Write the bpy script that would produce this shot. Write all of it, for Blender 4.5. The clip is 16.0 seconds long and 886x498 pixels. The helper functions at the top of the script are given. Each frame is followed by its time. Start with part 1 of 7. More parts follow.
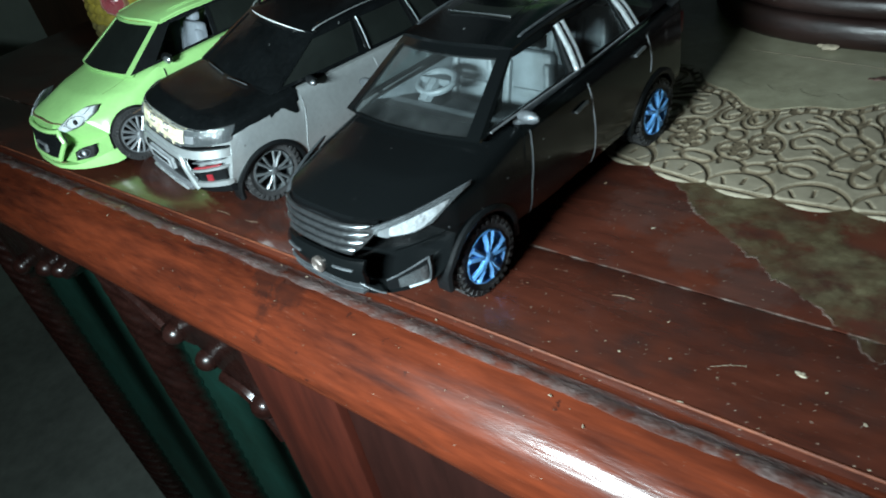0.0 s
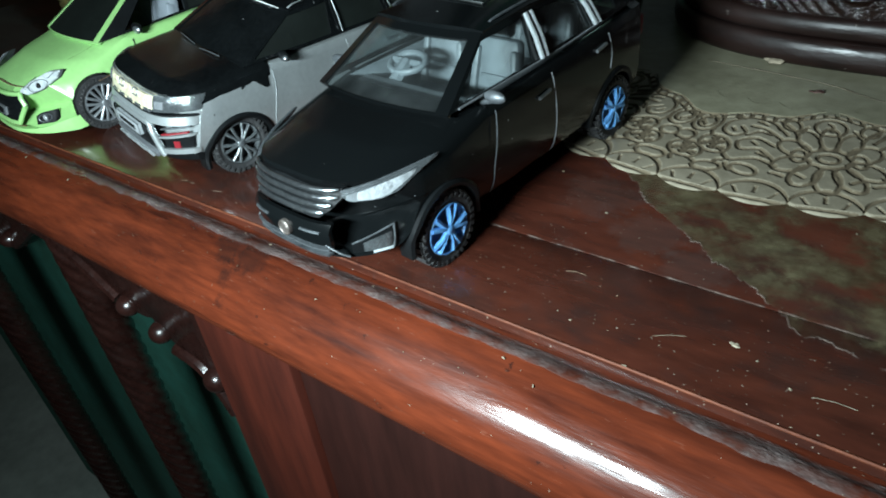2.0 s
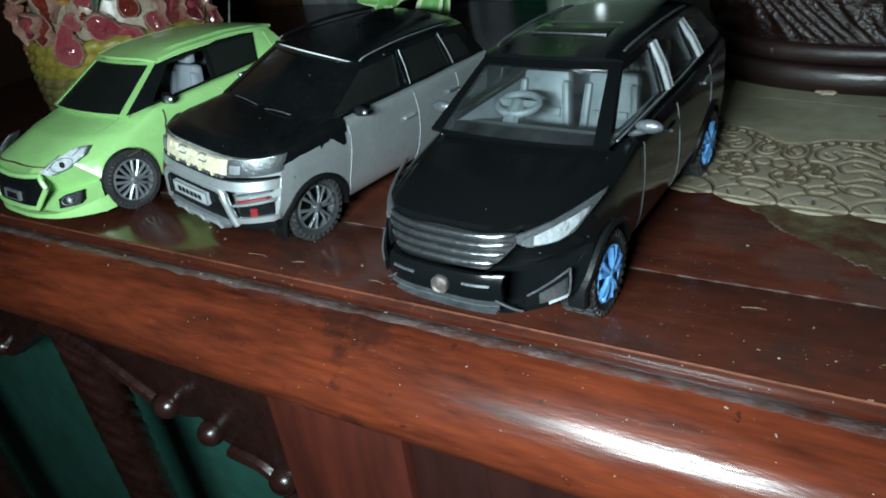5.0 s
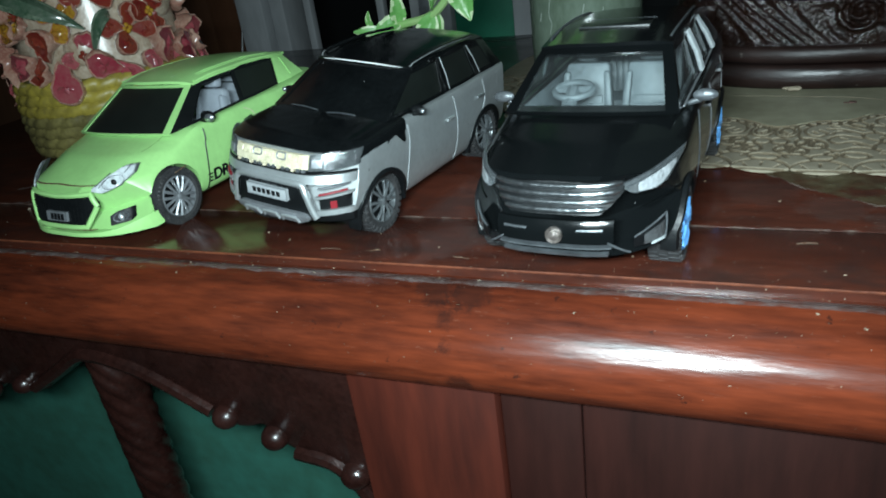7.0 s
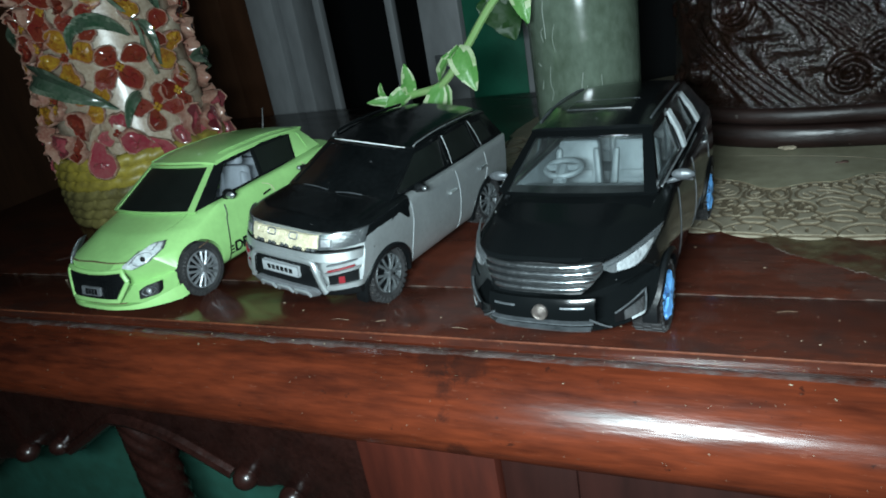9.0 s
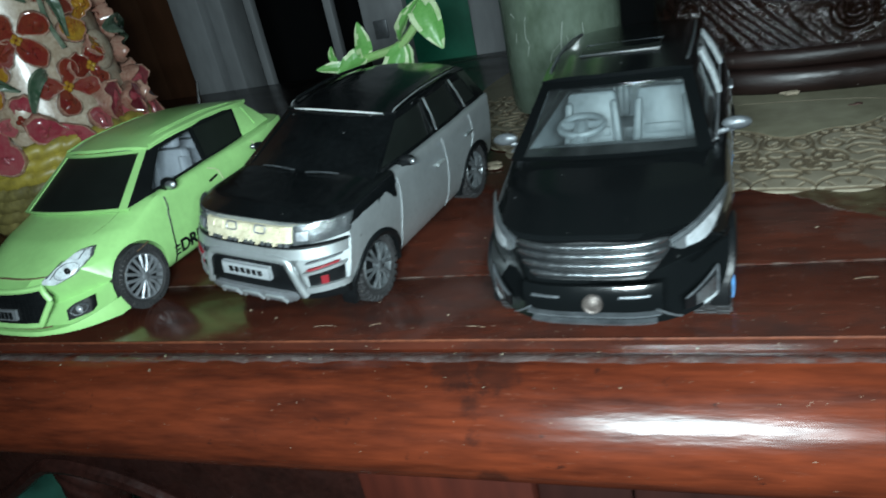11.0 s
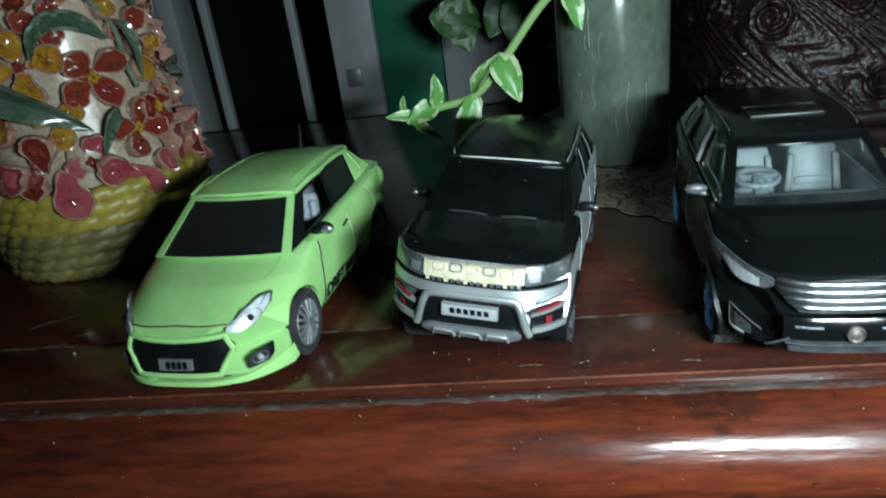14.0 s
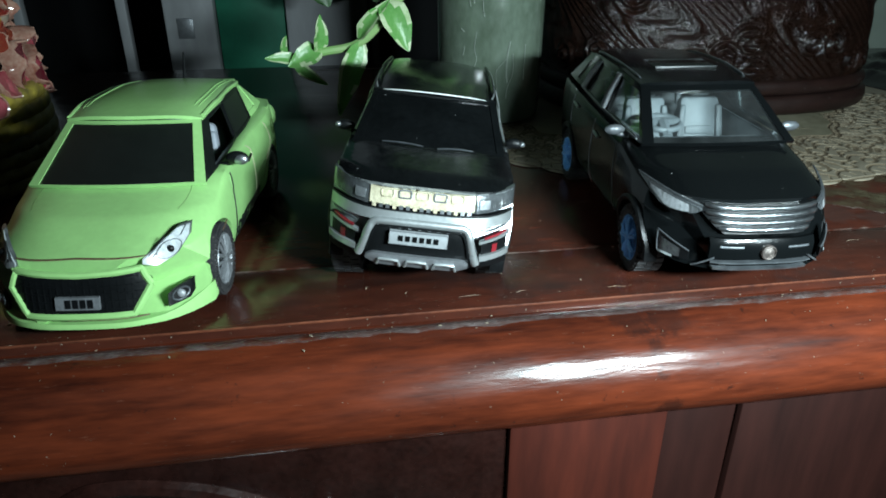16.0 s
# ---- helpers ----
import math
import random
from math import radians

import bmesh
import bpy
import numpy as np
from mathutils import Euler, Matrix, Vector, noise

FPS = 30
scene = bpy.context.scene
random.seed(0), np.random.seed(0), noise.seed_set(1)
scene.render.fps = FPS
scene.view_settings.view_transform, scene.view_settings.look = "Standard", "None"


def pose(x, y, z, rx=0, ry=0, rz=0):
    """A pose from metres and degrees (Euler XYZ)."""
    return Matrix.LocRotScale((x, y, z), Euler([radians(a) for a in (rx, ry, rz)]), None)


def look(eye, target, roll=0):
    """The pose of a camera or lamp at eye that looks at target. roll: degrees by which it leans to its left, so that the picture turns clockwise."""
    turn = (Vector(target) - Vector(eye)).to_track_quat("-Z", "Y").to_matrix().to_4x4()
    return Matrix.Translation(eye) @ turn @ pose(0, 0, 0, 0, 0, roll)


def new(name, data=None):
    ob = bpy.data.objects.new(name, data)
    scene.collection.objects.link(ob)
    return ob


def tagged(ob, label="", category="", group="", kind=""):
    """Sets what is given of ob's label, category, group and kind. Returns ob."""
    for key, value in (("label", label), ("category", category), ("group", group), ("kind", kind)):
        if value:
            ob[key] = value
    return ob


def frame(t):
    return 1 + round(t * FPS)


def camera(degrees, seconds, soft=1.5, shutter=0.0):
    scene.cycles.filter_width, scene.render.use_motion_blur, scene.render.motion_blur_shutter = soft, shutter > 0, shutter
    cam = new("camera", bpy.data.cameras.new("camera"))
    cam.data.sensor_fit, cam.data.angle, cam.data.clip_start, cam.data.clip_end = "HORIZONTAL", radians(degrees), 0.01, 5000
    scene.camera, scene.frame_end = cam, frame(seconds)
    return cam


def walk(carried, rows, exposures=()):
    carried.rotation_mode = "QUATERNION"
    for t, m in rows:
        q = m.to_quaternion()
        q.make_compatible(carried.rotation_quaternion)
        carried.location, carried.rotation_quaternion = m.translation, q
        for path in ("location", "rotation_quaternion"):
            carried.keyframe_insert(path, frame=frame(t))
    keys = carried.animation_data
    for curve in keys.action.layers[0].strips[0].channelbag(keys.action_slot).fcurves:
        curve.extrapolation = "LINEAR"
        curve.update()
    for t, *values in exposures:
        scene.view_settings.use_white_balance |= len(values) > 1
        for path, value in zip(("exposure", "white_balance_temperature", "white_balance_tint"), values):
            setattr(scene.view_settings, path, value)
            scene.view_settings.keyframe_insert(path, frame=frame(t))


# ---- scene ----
cam = camera(65.8, 16.0, soft=1.8, shutter=0.5)
PATH = [
    (0, (0.045, 0.021, 0.927), (-1.103, 1.176, -0.234), -12.7),
    (0.5, (0.054, 0.021, 0.929), (-1.059, 1.22, -0.222), -9.9),
    (1, (0.058, 0.016, 0.927), (-1.006, 1.259, -0.223), -8.4),
    (1.5, (0.055, 0.013, 0.926), (-0.973, 1.273, -0.238), -7.0),
    (2, (0.05, 0.009, 0.923), (-0.997, 1.258, -0.235), -7.0),
    (2.5, (0.049, 0.011, 0.921), (-1.029, 1.242, -0.229), -8.0),
    (3, (0.043, 0.014, 0.92), (-1.016, 1.288, -0.199), -7.6),
    (3.5, (0.04, 0.015, 0.916), (-1.018, 1.349, -0.132), -7.8),
    (4, (0.026, 0.005, 0.917), (-0.973, 1.425, -0.076), -6.4),
    (4.2, (0.011, 0.0, 0.916), (-0.953, 1.438, -0.085), -5.9),
    (6.3, (-0.027, -0.045, 0.91), (-0.849, 1.537, 0.0), -10.6),
    (6.5, (-0.035, -0.054, 0.91), (-0.831, 1.558, 0.034), -10.3),
    (7, (-0.048, -0.06, 0.904), (-0.77, 1.586, 0.027), -8.0),
    (7.5, (-0.05, -0.067, 0.895), (-0.788, 1.611, 0.094), -7.9),
    (8, (-0.032, -0.077, 0.91), (-0.851, 1.605, 0.204), -9.2),
    (10.3, (-0.039, -0.038, 0.922), (-0.77, 1.619, 0.072), -12.9),
    (10.5, (-0.046, -0.036, 0.92), (-0.742, 1.634, 0.068), -12.8),
    (11, (-0.069, -0.033, 0.909), (-0.705, 1.657, 0.049), -12.2),
    (11.5, (-0.101, -0.037, 0.906), (-0.679, 1.67, 0.039), -10.9),
    (12, (-0.115, -0.04, 0.906), (-0.586, 1.701, 0.042), -9.4),
    (12.5, (-0.127, -0.043, 0.907), (-0.504, 1.737, 0.078), -9.1),
    (13, (-0.139, -0.05, 0.912), (-0.456, 1.751, 0.102), -8.7),
    (13.5, (-0.154, -0.053, 0.915), (-0.443, 1.75, 0.099), -8.2),
    (14, (-0.169, -0.062, 0.929), (-0.456, 1.751, 0.134), -7.8),
    (14.5, (-0.183, -0.065, 0.944), (-0.437, 1.753, 0.15), -6.9),
    (14.8, (-0.195, -0.071, 0.938), (-0.395, 1.766, 0.175), -6.1),
    (15, (-0.193, -0.075, 0.932), (-0.381, 1.755, 0.146), -6.9),
    (15.3, (-0.178, -0.086, 0.936), (-0.408, 1.738, 0.150), -8.5),
    (15.5, (-0.146, -0.086, 0.925), (-0.435, 1.747, 0.180), -9.5),
    (15.7, (-0.163, -0.080, 0.925), (-0.144, 1.748, 0.115), -5.6),
    (15.9, (-0.211, -0.065, 0.915), (0.052, 1.714, 0.044), -0.4),
    (16, (-0.215, -0.064, 0.914), (0.062, 1.713, 0.041), -0.1),
]
STOPS = [(0, 0.6), (1.5, 0.5), (2.5, 0.52), (3.2, 0.42), (4.2, 0.3), (6.3, 0.12), (7.0, 0.3), (8.2, 0.15), (10.3, 0.2), (11, 0.2), (12, 0.32), (13, 0.28), (14.5, 0.25), (15.0, 0.45), (15.5, 0.15), (16, 0.45)]
walk(cam, [(t, look(eye, target, roll)) for t, eye, target, roll in PATH], STOPS)

# ---- world and lamp ----
world = bpy.data.worlds.new("night")
scene.world = world
world.use_nodes = True
world.node_tree.nodes["Background"].inputs[0].default_value = (0.5, 0.62, 0.55, 1)
world.node_tree.nodes["Background"].inputs[1].default_value = 0.019

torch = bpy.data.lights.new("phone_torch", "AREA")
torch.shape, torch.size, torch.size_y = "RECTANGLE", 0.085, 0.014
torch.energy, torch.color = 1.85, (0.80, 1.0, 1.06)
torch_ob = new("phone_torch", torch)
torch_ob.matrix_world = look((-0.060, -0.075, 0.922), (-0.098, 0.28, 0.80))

TOP = 0.80


# ---- materials ----
def shader(name, base, rough=0.5, metal=0.0, coat=0.0, trans=0.0, vary=0.0, scale=40.0, stretch=(1, 1, 1), bump=0.0,
           bump_scale=None, dark=None, spot=0.0, spot_colour=(0.3, 0.28, 0.25), spot_scale=300.0, rough_vary=0.0, ior=1.5, spec=0.5):
    """A principled material with grain at two scales, specks and fine relief."""
    m = bpy.data.materials.new(name)
    m.use_nodes = True
    t = m.node_tree
    b = t.nodes["Principled BSDF"]

    def put(kind, **sets):
        n = t.nodes.new(kind)
        for k, v in sets.items():
            n.inputs[k].default_value = v
        return n

    b.inputs["Base Color"].default_value = (*base, 1)
    b.inputs["Roughness"].default_value = rough
    b.inputs["Metallic"].default_value = metal
    b.inputs["Coat Weight"].default_value = coat
    b.inputs["Coat Roughness"].default_value = 0.12
    b.inputs["Transmission Weight"].default_value = trans
    b.inputs["IOR"].default_value = ior
    b.inputs["Specular IOR Level"].default_value = spec
    place = t.nodes.new("ShaderNodeTexCoord")
    size = t.nodes.new("ShaderNodeMapping")
    size.inputs["Scale"].default_value = stretch
    t.links.new(place.outputs["Object"], size.inputs["Vector"])
    colour = None
    if vary or dark:
        big = put("ShaderNodeTexNoise", Scale=scale, Detail=6.0, Roughness=0.65)
        fine = put("ShaderNodeTexNoise", Scale=scale * 7.3, Detail=3.0)
        for n in (big, fine):
            t.links.new(size.outputs[0], n.inputs["Vector"])
        both = t.nodes.new("ShaderNodeMix")
        both.inputs[0].default_value = 0.35
        t.links.new(big.outputs["Fac"], both.inputs[2])
        t.links.new(fine.outputs["Fac"], both.inputs[3])
        ramp = t.nodes.new("ShaderNodeValToRGB")
        low = dark or tuple(c * (1 - vary) for c in base)
        high = tuple(min(1, c * (1 + vary * 0.6)) for c in base)
        ramp.color_ramp.elements[0].position, ramp.color_ramp.elements[0].color = 0.34, (*low, 1)
        ramp.color_ramp.elements[1].position, ramp.color_ramp.elements[1].color = 0.66, (*high, 1)
        t.links.new(both.outputs[0], ramp.inputs[0])
        colour = ramp.outputs[0]
    if spot:
        dots = put("ShaderNodeTexNoise", Scale=spot_scale, Detail=2.0, Roughness=0.5)
        t.links.new(place.outputs["Object"], dots.inputs["Vector"])
        step = t.nodes.new("ShaderNodeValToRGB")
        step.color_ramp.elements[0].position, step.color_ramp.elements[1].position = 0.70 - spot * 0.1, 0.74 - spot * 0.1
        t.links.new(dots.outputs["Fac"], step.inputs[0])
        mix = t.nodes.new("ShaderNodeMix")
        mix.data_type = "RGBA"
        t.links.new(step.outputs[0], mix.inputs[0])
        mix.inputs[6].default_value = (*base, 1)
        if colour:
            t.links.new(colour, mix.inputs[6])
        mix.inputs[7].default_value = (*spot_colour, 1)
        colour = mix.outputs[2]
    if colour:
        t.links.new(colour, b.inputs["Base Color"])
    if rough_vary:
        worn = put("ShaderNodeTexNoise", Scale=scale * 1.7, Detail=5.0)
        t.links.new(size.outputs[0], worn.inputs["Vector"])
        span = t.nodes.new("ShaderNodeMapRange")
        span.inputs["From Min"].default_value, span.inputs["From Max"].default_value = 0.3, 0.7
        span.inputs["To Min"].default_value, span.inputs["To Max"].default_value = max(0.02, rough - rough_vary), rough + rough_vary
        t.links.new(worn.outputs["Fac"], span.inputs["Value"])
        t.links.new(span.outputs[0], b.inputs["Roughness"])
    if bump:
        grain = put("ShaderNodeTexNoise", Scale=bump_scale or scale * 5, Detail=4.0)
        t.links.new(size.outputs[0], grain.inputs["Vector"])
        relief = put("ShaderNodeBump", Strength=bump, Distance=0.001)
        t.links.new(grain.outputs["Fac"], relief.inputs["Height"])
        t.links.new(relief.outputs[0], b.inputs["Normal"])
    return m


def glass(name, tint=(0.9, 0.95, 0.93), rough=0.03, haze=0.022):
    """Thin clear plastic: mostly see-through, with a gloss that grows at a glancing view."""
    m = bpy.data.materials.new(name)
    m.use_nodes = True
    t = m.node_tree
    t.nodes.remove(t.nodes["Principled BSDF"])
    out = t.nodes["Material Output"]
    see = t.nodes.new("ShaderNodeBsdfTransparent")
    see.inputs[0].default_value = (*tint, 1)
    shine = t.nodes.new("ShaderNodeBsdfGlossy")
    shine.inputs["Roughness"].default_value = rough
    facing = t.nodes.new("ShaderNodeLayerWeight")
    steep = t.nodes.new("ShaderNodeMath")
    steep.operation = "POWER"
    steep.inputs[1].default_value = 4.0
    t.links.new(facing.outputs["Facing"], steep.inputs[0])
    edge = t.nodes.new("ShaderNodeMapRange")
    edge.inputs["To Min"].default_value, edge.inputs["To Max"].default_value = 0.05, 0.6
    t.links.new(steep.outputs[0], edge.inputs["Value"])
    mix = t.nodes.new("ShaderNodeMixShader")
    t.links.new(edge.outputs[0], mix.inputs[0])
    t.links.new(see.outputs[0], mix.inputs[1])
    t.links.new(shine.outputs[0], mix.inputs[2])
    # finger marks and dust on the plastic
    dust = t.nodes.new("ShaderNodeBsdfDiffuse")
    dust.inputs[0].default_value = (0.6, 0.65, 0.66, 1)
    smear = t.nodes.new("ShaderNodeTexNoise")
    smear.inputs["Scale"].default_value, smear.inputs["Detail"].default_value = 110.0, 3.0
    where = t.nodes.new("ShaderNodeTexCoord")
    t.links.new(where.outputs["Object"], smear.inputs["Vector"])
    amount = t.nodes.new("ShaderNodeMapRange")
    amount.inputs["From Min"].default_value, amount.inputs["From Max"].default_value = 0.1, 0.9
    amount.inputs["To Max"].default_value = haze
    t.links.new(smear.outputs["Fac"], amount.inputs["Value"])
    over = t.nodes.new("ShaderNodeMixShader")
    t.links.new(amount.outputs[0], over.inputs[0])
    t.links.new(mix.outputs[0], over.inputs[1])
    t.links.new(dust.outputs[0], over.inputs[2])
    t.links.new(over.outputs[0], out.inputs[0])
    return m


WOOD_TOP = shader("mahogany_top", (0.062, 0.0160, 0.0092), 0.2, dark=(0.024, 0.0074, 0.0050), vary=0.35, scale=30, stretch=(0.30, 1, 1), bump=0.10, bump_scale=320,
                  spot=-0.12, spot_colour=(0.24, 0.19, 0.15), spot_scale=1000, rough_vary=0.08, coat=0.08)
WOOD_RAIL = shader("mahogany_rail", (0.098, 0.0190, 0.0074), 0.27, dark=(0.026, 0.0062, 0.0038), vary=0.4, scale=60, stretch=(0.16, 1, 1), bump=0.2, bump_scale=300,
                   spot=-0.42, spot_colour=(0.22, 0.16, 0.12), spot_scale=900, rough_vary=0.12, coat=0.0, spec=0.27)
# Paler wood colour that paints the catch-light on the board's edge.
EDGE_GLINT = shader("board_edge_glint", (0.135, 0.040, 0.018), 0.6, spec=0.2, dark=(0.045, 0.012, 0.007), vary=0.5, scale=120, stretch=(0.4, 1, 1), bump=0.2)
WOOD_DIRT = shader("groove_dust", (0.095, 0.052, 0.042), 0.7, dark=(0.034, 0.010, 0.006), vary=0.4, scale=60, stretch=(0.5, 1, 1), bump=0.5, bump_scale=900)
WOOD_APRON = shader("dark_carved_wood", (0.020, 0.0070, 0.0055), 0.28, vary=0.5, scale=60, bump=0.25, rough_vary=0.1, coat=0.1)
WOOD_PANEL = shader("red_panel_wood", (0.056, 0.0105, 0.0056), 0.42, dark=(0.026, 0.0058, 0.0038), vary=0.5, scale=24, stretch=(1, 1, 0.15), bump=0.2)
WOOD_PANEL_DARK = shader("brown_panel_wood", (0.021, 0.0058, 0.0042), 0.42, vary=0.5, scale=24, stretch=(1, 1, 0.15), bump=0.2)
TEAL = shader("teal_paint", (0.034, 0.165, 0.125), 0.7, dark=(0.030, 0.115, 0.078), vary=0.3, scale=14, bump=0.15)
BLACK_PAINT = shader("black_gloss_paint", (0.0032, 0.0039, 0.0042), 0.15, rough_vary=0.05, spec=0.38, coat=0.12, scale=60, bump=0.04, bump_scale=900,
                     spot=-0.55, spot_colour=(0.22, 0.23, 0.23), spot_scale=520)
BLACK_BRUSHED = shader("brushed_black_paint", (0.0038, 0.0046, 0.0050), 0.18, vary=0.4, scale=80, bump=0.12, bump_scale=300, rough_vary=0.08, spec=0.5,
                       spot=-0.5, spot_colour=(0.20, 0.21, 0.21), spot_scale=480)
SILVER_PAINT = shader("silver_paint", (0.50, 0.535, 0.54), 0.38, metal=0.74, vary=0.12, scale=70, bump=0.08, bump_scale=700,
                      spot=-0.35, spot_colour=(0.2, 0.2, 0.2), spot_scale=380)
GREEN_PAINT = shader("lime_green_paint", (0.30, 0.56, 0.20), 0.34, vary=0.10, scale=60, bump=0.04, bump_scale=600, coat=0.25,
                     spot=0.0)
GREEN_JOINT = shader("dusty_green_joint", (0.12, 0.20, 0.06), 0.6, vary=0.3, scale=300)
BLACK_PLASTIC = shader("black_plastic", (0.0042, 0.005, 0.0056), 0.42, spec=0.25, vary=0.3, scale=120, bump=0.15)
BLACK_SHEET = shader("black_film", (0.006, 0.008, 0.007), 0.42, vary=0.3, scale=50)
GREY_PLASTIC = shader("grey_plastic", (0.25, 0.28, 0.315), 0.5, vary=0.12, scale=120, bump=0.1)
CHROME = shader("chrome", (0.40, 0.43, 0.45), 0.32, metal=0.88, vary=0.15, scale=200, bump=0.08, bump_scale=700)
GRILLE_CHROME = shader("grille_chrome", (0.36, 0.385, 0.40), 0.24, metal=0.95, dark=(0.16, 0.17, 0.18), vary=0.3, scale=150, bump=0.35, bump_scale=260)
DULL_CHROME = shader("dull_chrome", (0.25, 0.265, 0.28), 0.38, metal=0.55, vary=0.3, scale=200, bump=0.15, bump_scale=700)
LAMP_CLEAR = shader("lamp_reflector", (0.46, 0.49, 0.51), 0.22, metal=0.4, vary=0.35, scale=420, bump=0.4, bump_scale=700)
LAMP_DARK = shader("smoked_lamp", (0.085, 0.094, 0.098), 0.12, metal=0.35, dark=(0.050, 0.055, 0.058), vary=0.5, scale=240, bump=0.3, coat=0.8)
RIM_DARK = shader("dark_grey_rim", (0.15, 0.165, 0.172), 0.3, metal=0.5, dark=(0.045, 0.05, 0.053), vary=0.4, scale=260, bump=0.2)
# Pale colour in place of the lamp's reflection in glossy black pillars.
PILLAR_REFLECTION = shader("painted_pillar_reflection", (0.40, 0.43, 0.44), 0.26, metal=0.35, dark=(0.22, 0.24, 0.25), vary=0.2, scale=160, bump=0.1)
PLATE_GREY = shader("plate_grey", (0.30, 0.32, 0.33), 0.4, vary=0.2, scale=200, bump=0.1)
SEAT_GREY = shader("smoky_grey_plastic", (0.155, 0.172, 0.184), 0.5, dark=(0.085, 0.094, 0.10), vary=0.3, scale=120, bump=0.2)
TRIM_GREY = shader("dull_silver_trim", (0.100, 0.110, 0.118), 0.36, metal=0.4, dark=(0.045, 0.05, 0.054), vary=0.4, scale=260, bump=0.2)
SCUFF = shader("brown_scuff", (0.16, 0.10, 0.055), 0.6, dark=(0.06, 0.035, 0.02), vary=0.4, scale=500)
LENS_BLUE = shader("pale_lamp_lens", (0.50, 0.55, 0.56), 0.14, dark=(0.24, 0.26, 0.27), vary=0.25, scale=330, coat=0.5, bump=0.1)
CREAM_PLATING = shader("worn_cream_plating", (0.56, 0.52, 0.38), 0.35, dark=(0.33, 0.29, 0.19), vary=0.2, scale=260, bump=0.4, bump_scale=500)
RED_PAINT = shader("red_paint", (0.20, 0.012, 0.018), 0.4, vary=0.2, scale=200)
WHITE_PAINT = shader("white_paint", (0.75, 0.77, 0.76), 0.5, vary=0.1, scale=200)
BLUE_PAINT = shader("blue_wheel_paint", (0.17, 0.44, 0.84), 0.36, dark=(0.09, 0.29, 0.62), vary=0.25, scale=260, bump=0.2)
# Darker copy of the wheel blue: shade behind the spokes put into colour.
BLUE_SHADE = shader("shaded_blue_plastic", (0.085, 0.25, 0.52), 0.5, dark=(0.03, 0.10, 0.26), vary=0.3, scale=240, bump=0.2)
RUBBER = shader("tyre_rubber", (0.026, 0.026, 0.027), 0.62, vary=0.4, scale=200, bump=0.3, spot=0.05, spot_colour=(0.12, 0.11, 0.1), spot_scale=900)
EMBLEM = shader("worn_emblem", (0.19, 0.165, 0.15), 0.34, metal=0.6, dark=(0.05, 0.04, 0.036), vary=0.4, scale=500, bump=0.3)
WINDOW_CLEAR = glass("clear_window", (0.80, 0.85, 0.85), 0.06)
MAT_CREAM = shader("cream_vinyl", (0.27, 0.235, 0.175), 0.45, dark=(0.185, 0.158, 0.112), vary=0.25, scale=28, bump=0.12, bump_scale=800)
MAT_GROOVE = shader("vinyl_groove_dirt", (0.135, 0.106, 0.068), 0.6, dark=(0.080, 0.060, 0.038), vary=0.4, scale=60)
MAT_PLAIN = shader("plain_vinyl", (0.25, 0.235, 0.165), 0.4, dark=(0.16, 0.145, 0.095), vary=0.3, scale=22, bump=0.1, bump_scale=500)
MAT_FILM = shader("worn_film", (0.135, 0.116, 0.066), 0.30, dark=(0.062, 0.046, 0.024), vary=0.3, scale=38, bump=0.4, bump_scale=140, rough_vary=0.12)


def torn(m, scale, low, high, most=1.0, detail=7.0, holes=()):
    """Lets a worn sheet show what lies under it, in patches and in given holes (x, y, half width, half depth)."""
    t = m.node_tree
    place = t.nodes.new("ShaderNodeTexCoord")
    patch = t.nodes.new("ShaderNodeTexNoise")
    patch.inputs["Scale"].default_value, patch.inputs["Detail"].default_value, patch.inputs["Roughness"].default_value = scale, detail, 0.6
    t.links.new(place.outputs["Object"], patch.inputs["Vector"])
    span = t.nodes.new("ShaderNodeMapRange")
    span.inputs["From Min"].default_value, span.inputs["From Max"].default_value = low, high
    span.inputs["To Max"].default_value = most
    t.links.new(patch.outputs["Fac"], span.inputs["Value"])
    came = span.outputs[0]
    for x, y, w, d in holes:
        near = t.nodes.new("ShaderNodeMapping")
        near.inputs["Scale"].default_value, near.inputs["Location"].default_value = (1 / w, 1 / d, 0), (-x / w, -y / d, 0)
        t.links.new(place.outputs["Object"], near.inputs["Vector"])
        far = t.nodes.new("ShaderNodeVectorMath")
        far.operation = "LENGTH"
        t.links.new(near.outputs[0], far.inputs[0])
        rag = t.nodes.new("ShaderNodeMath")
        rag.operation = "MULTIPLY_ADD"
        rag.inputs[1].default_value = 4.5
        t.links.new(patch.outputs["Fac"], rag.inputs[0])
        t.links.new(far.outputs["Value"], rag.inputs[2])
        step = t.nodes.new("ShaderNodeMapRange")
        step.inputs["From Min"].default_value, step.inputs["From Max"].default_value, step.inputs["To Min"].default_value = 2.75, 3.6, 0.12
        t.links.new(rag.outputs[0], step.inputs["Value"])
        both = t.nodes.new("ShaderNodeMath")
        both.operation = "MULTIPLY"
        t.links.new(came, both.inputs[0])
        t.links.new(step.outputs[0], both.inputs[1])
        came = both.outputs[0]
    t.links.new(came, t.nodes["Principled BSDF"].inputs["Alpha"])


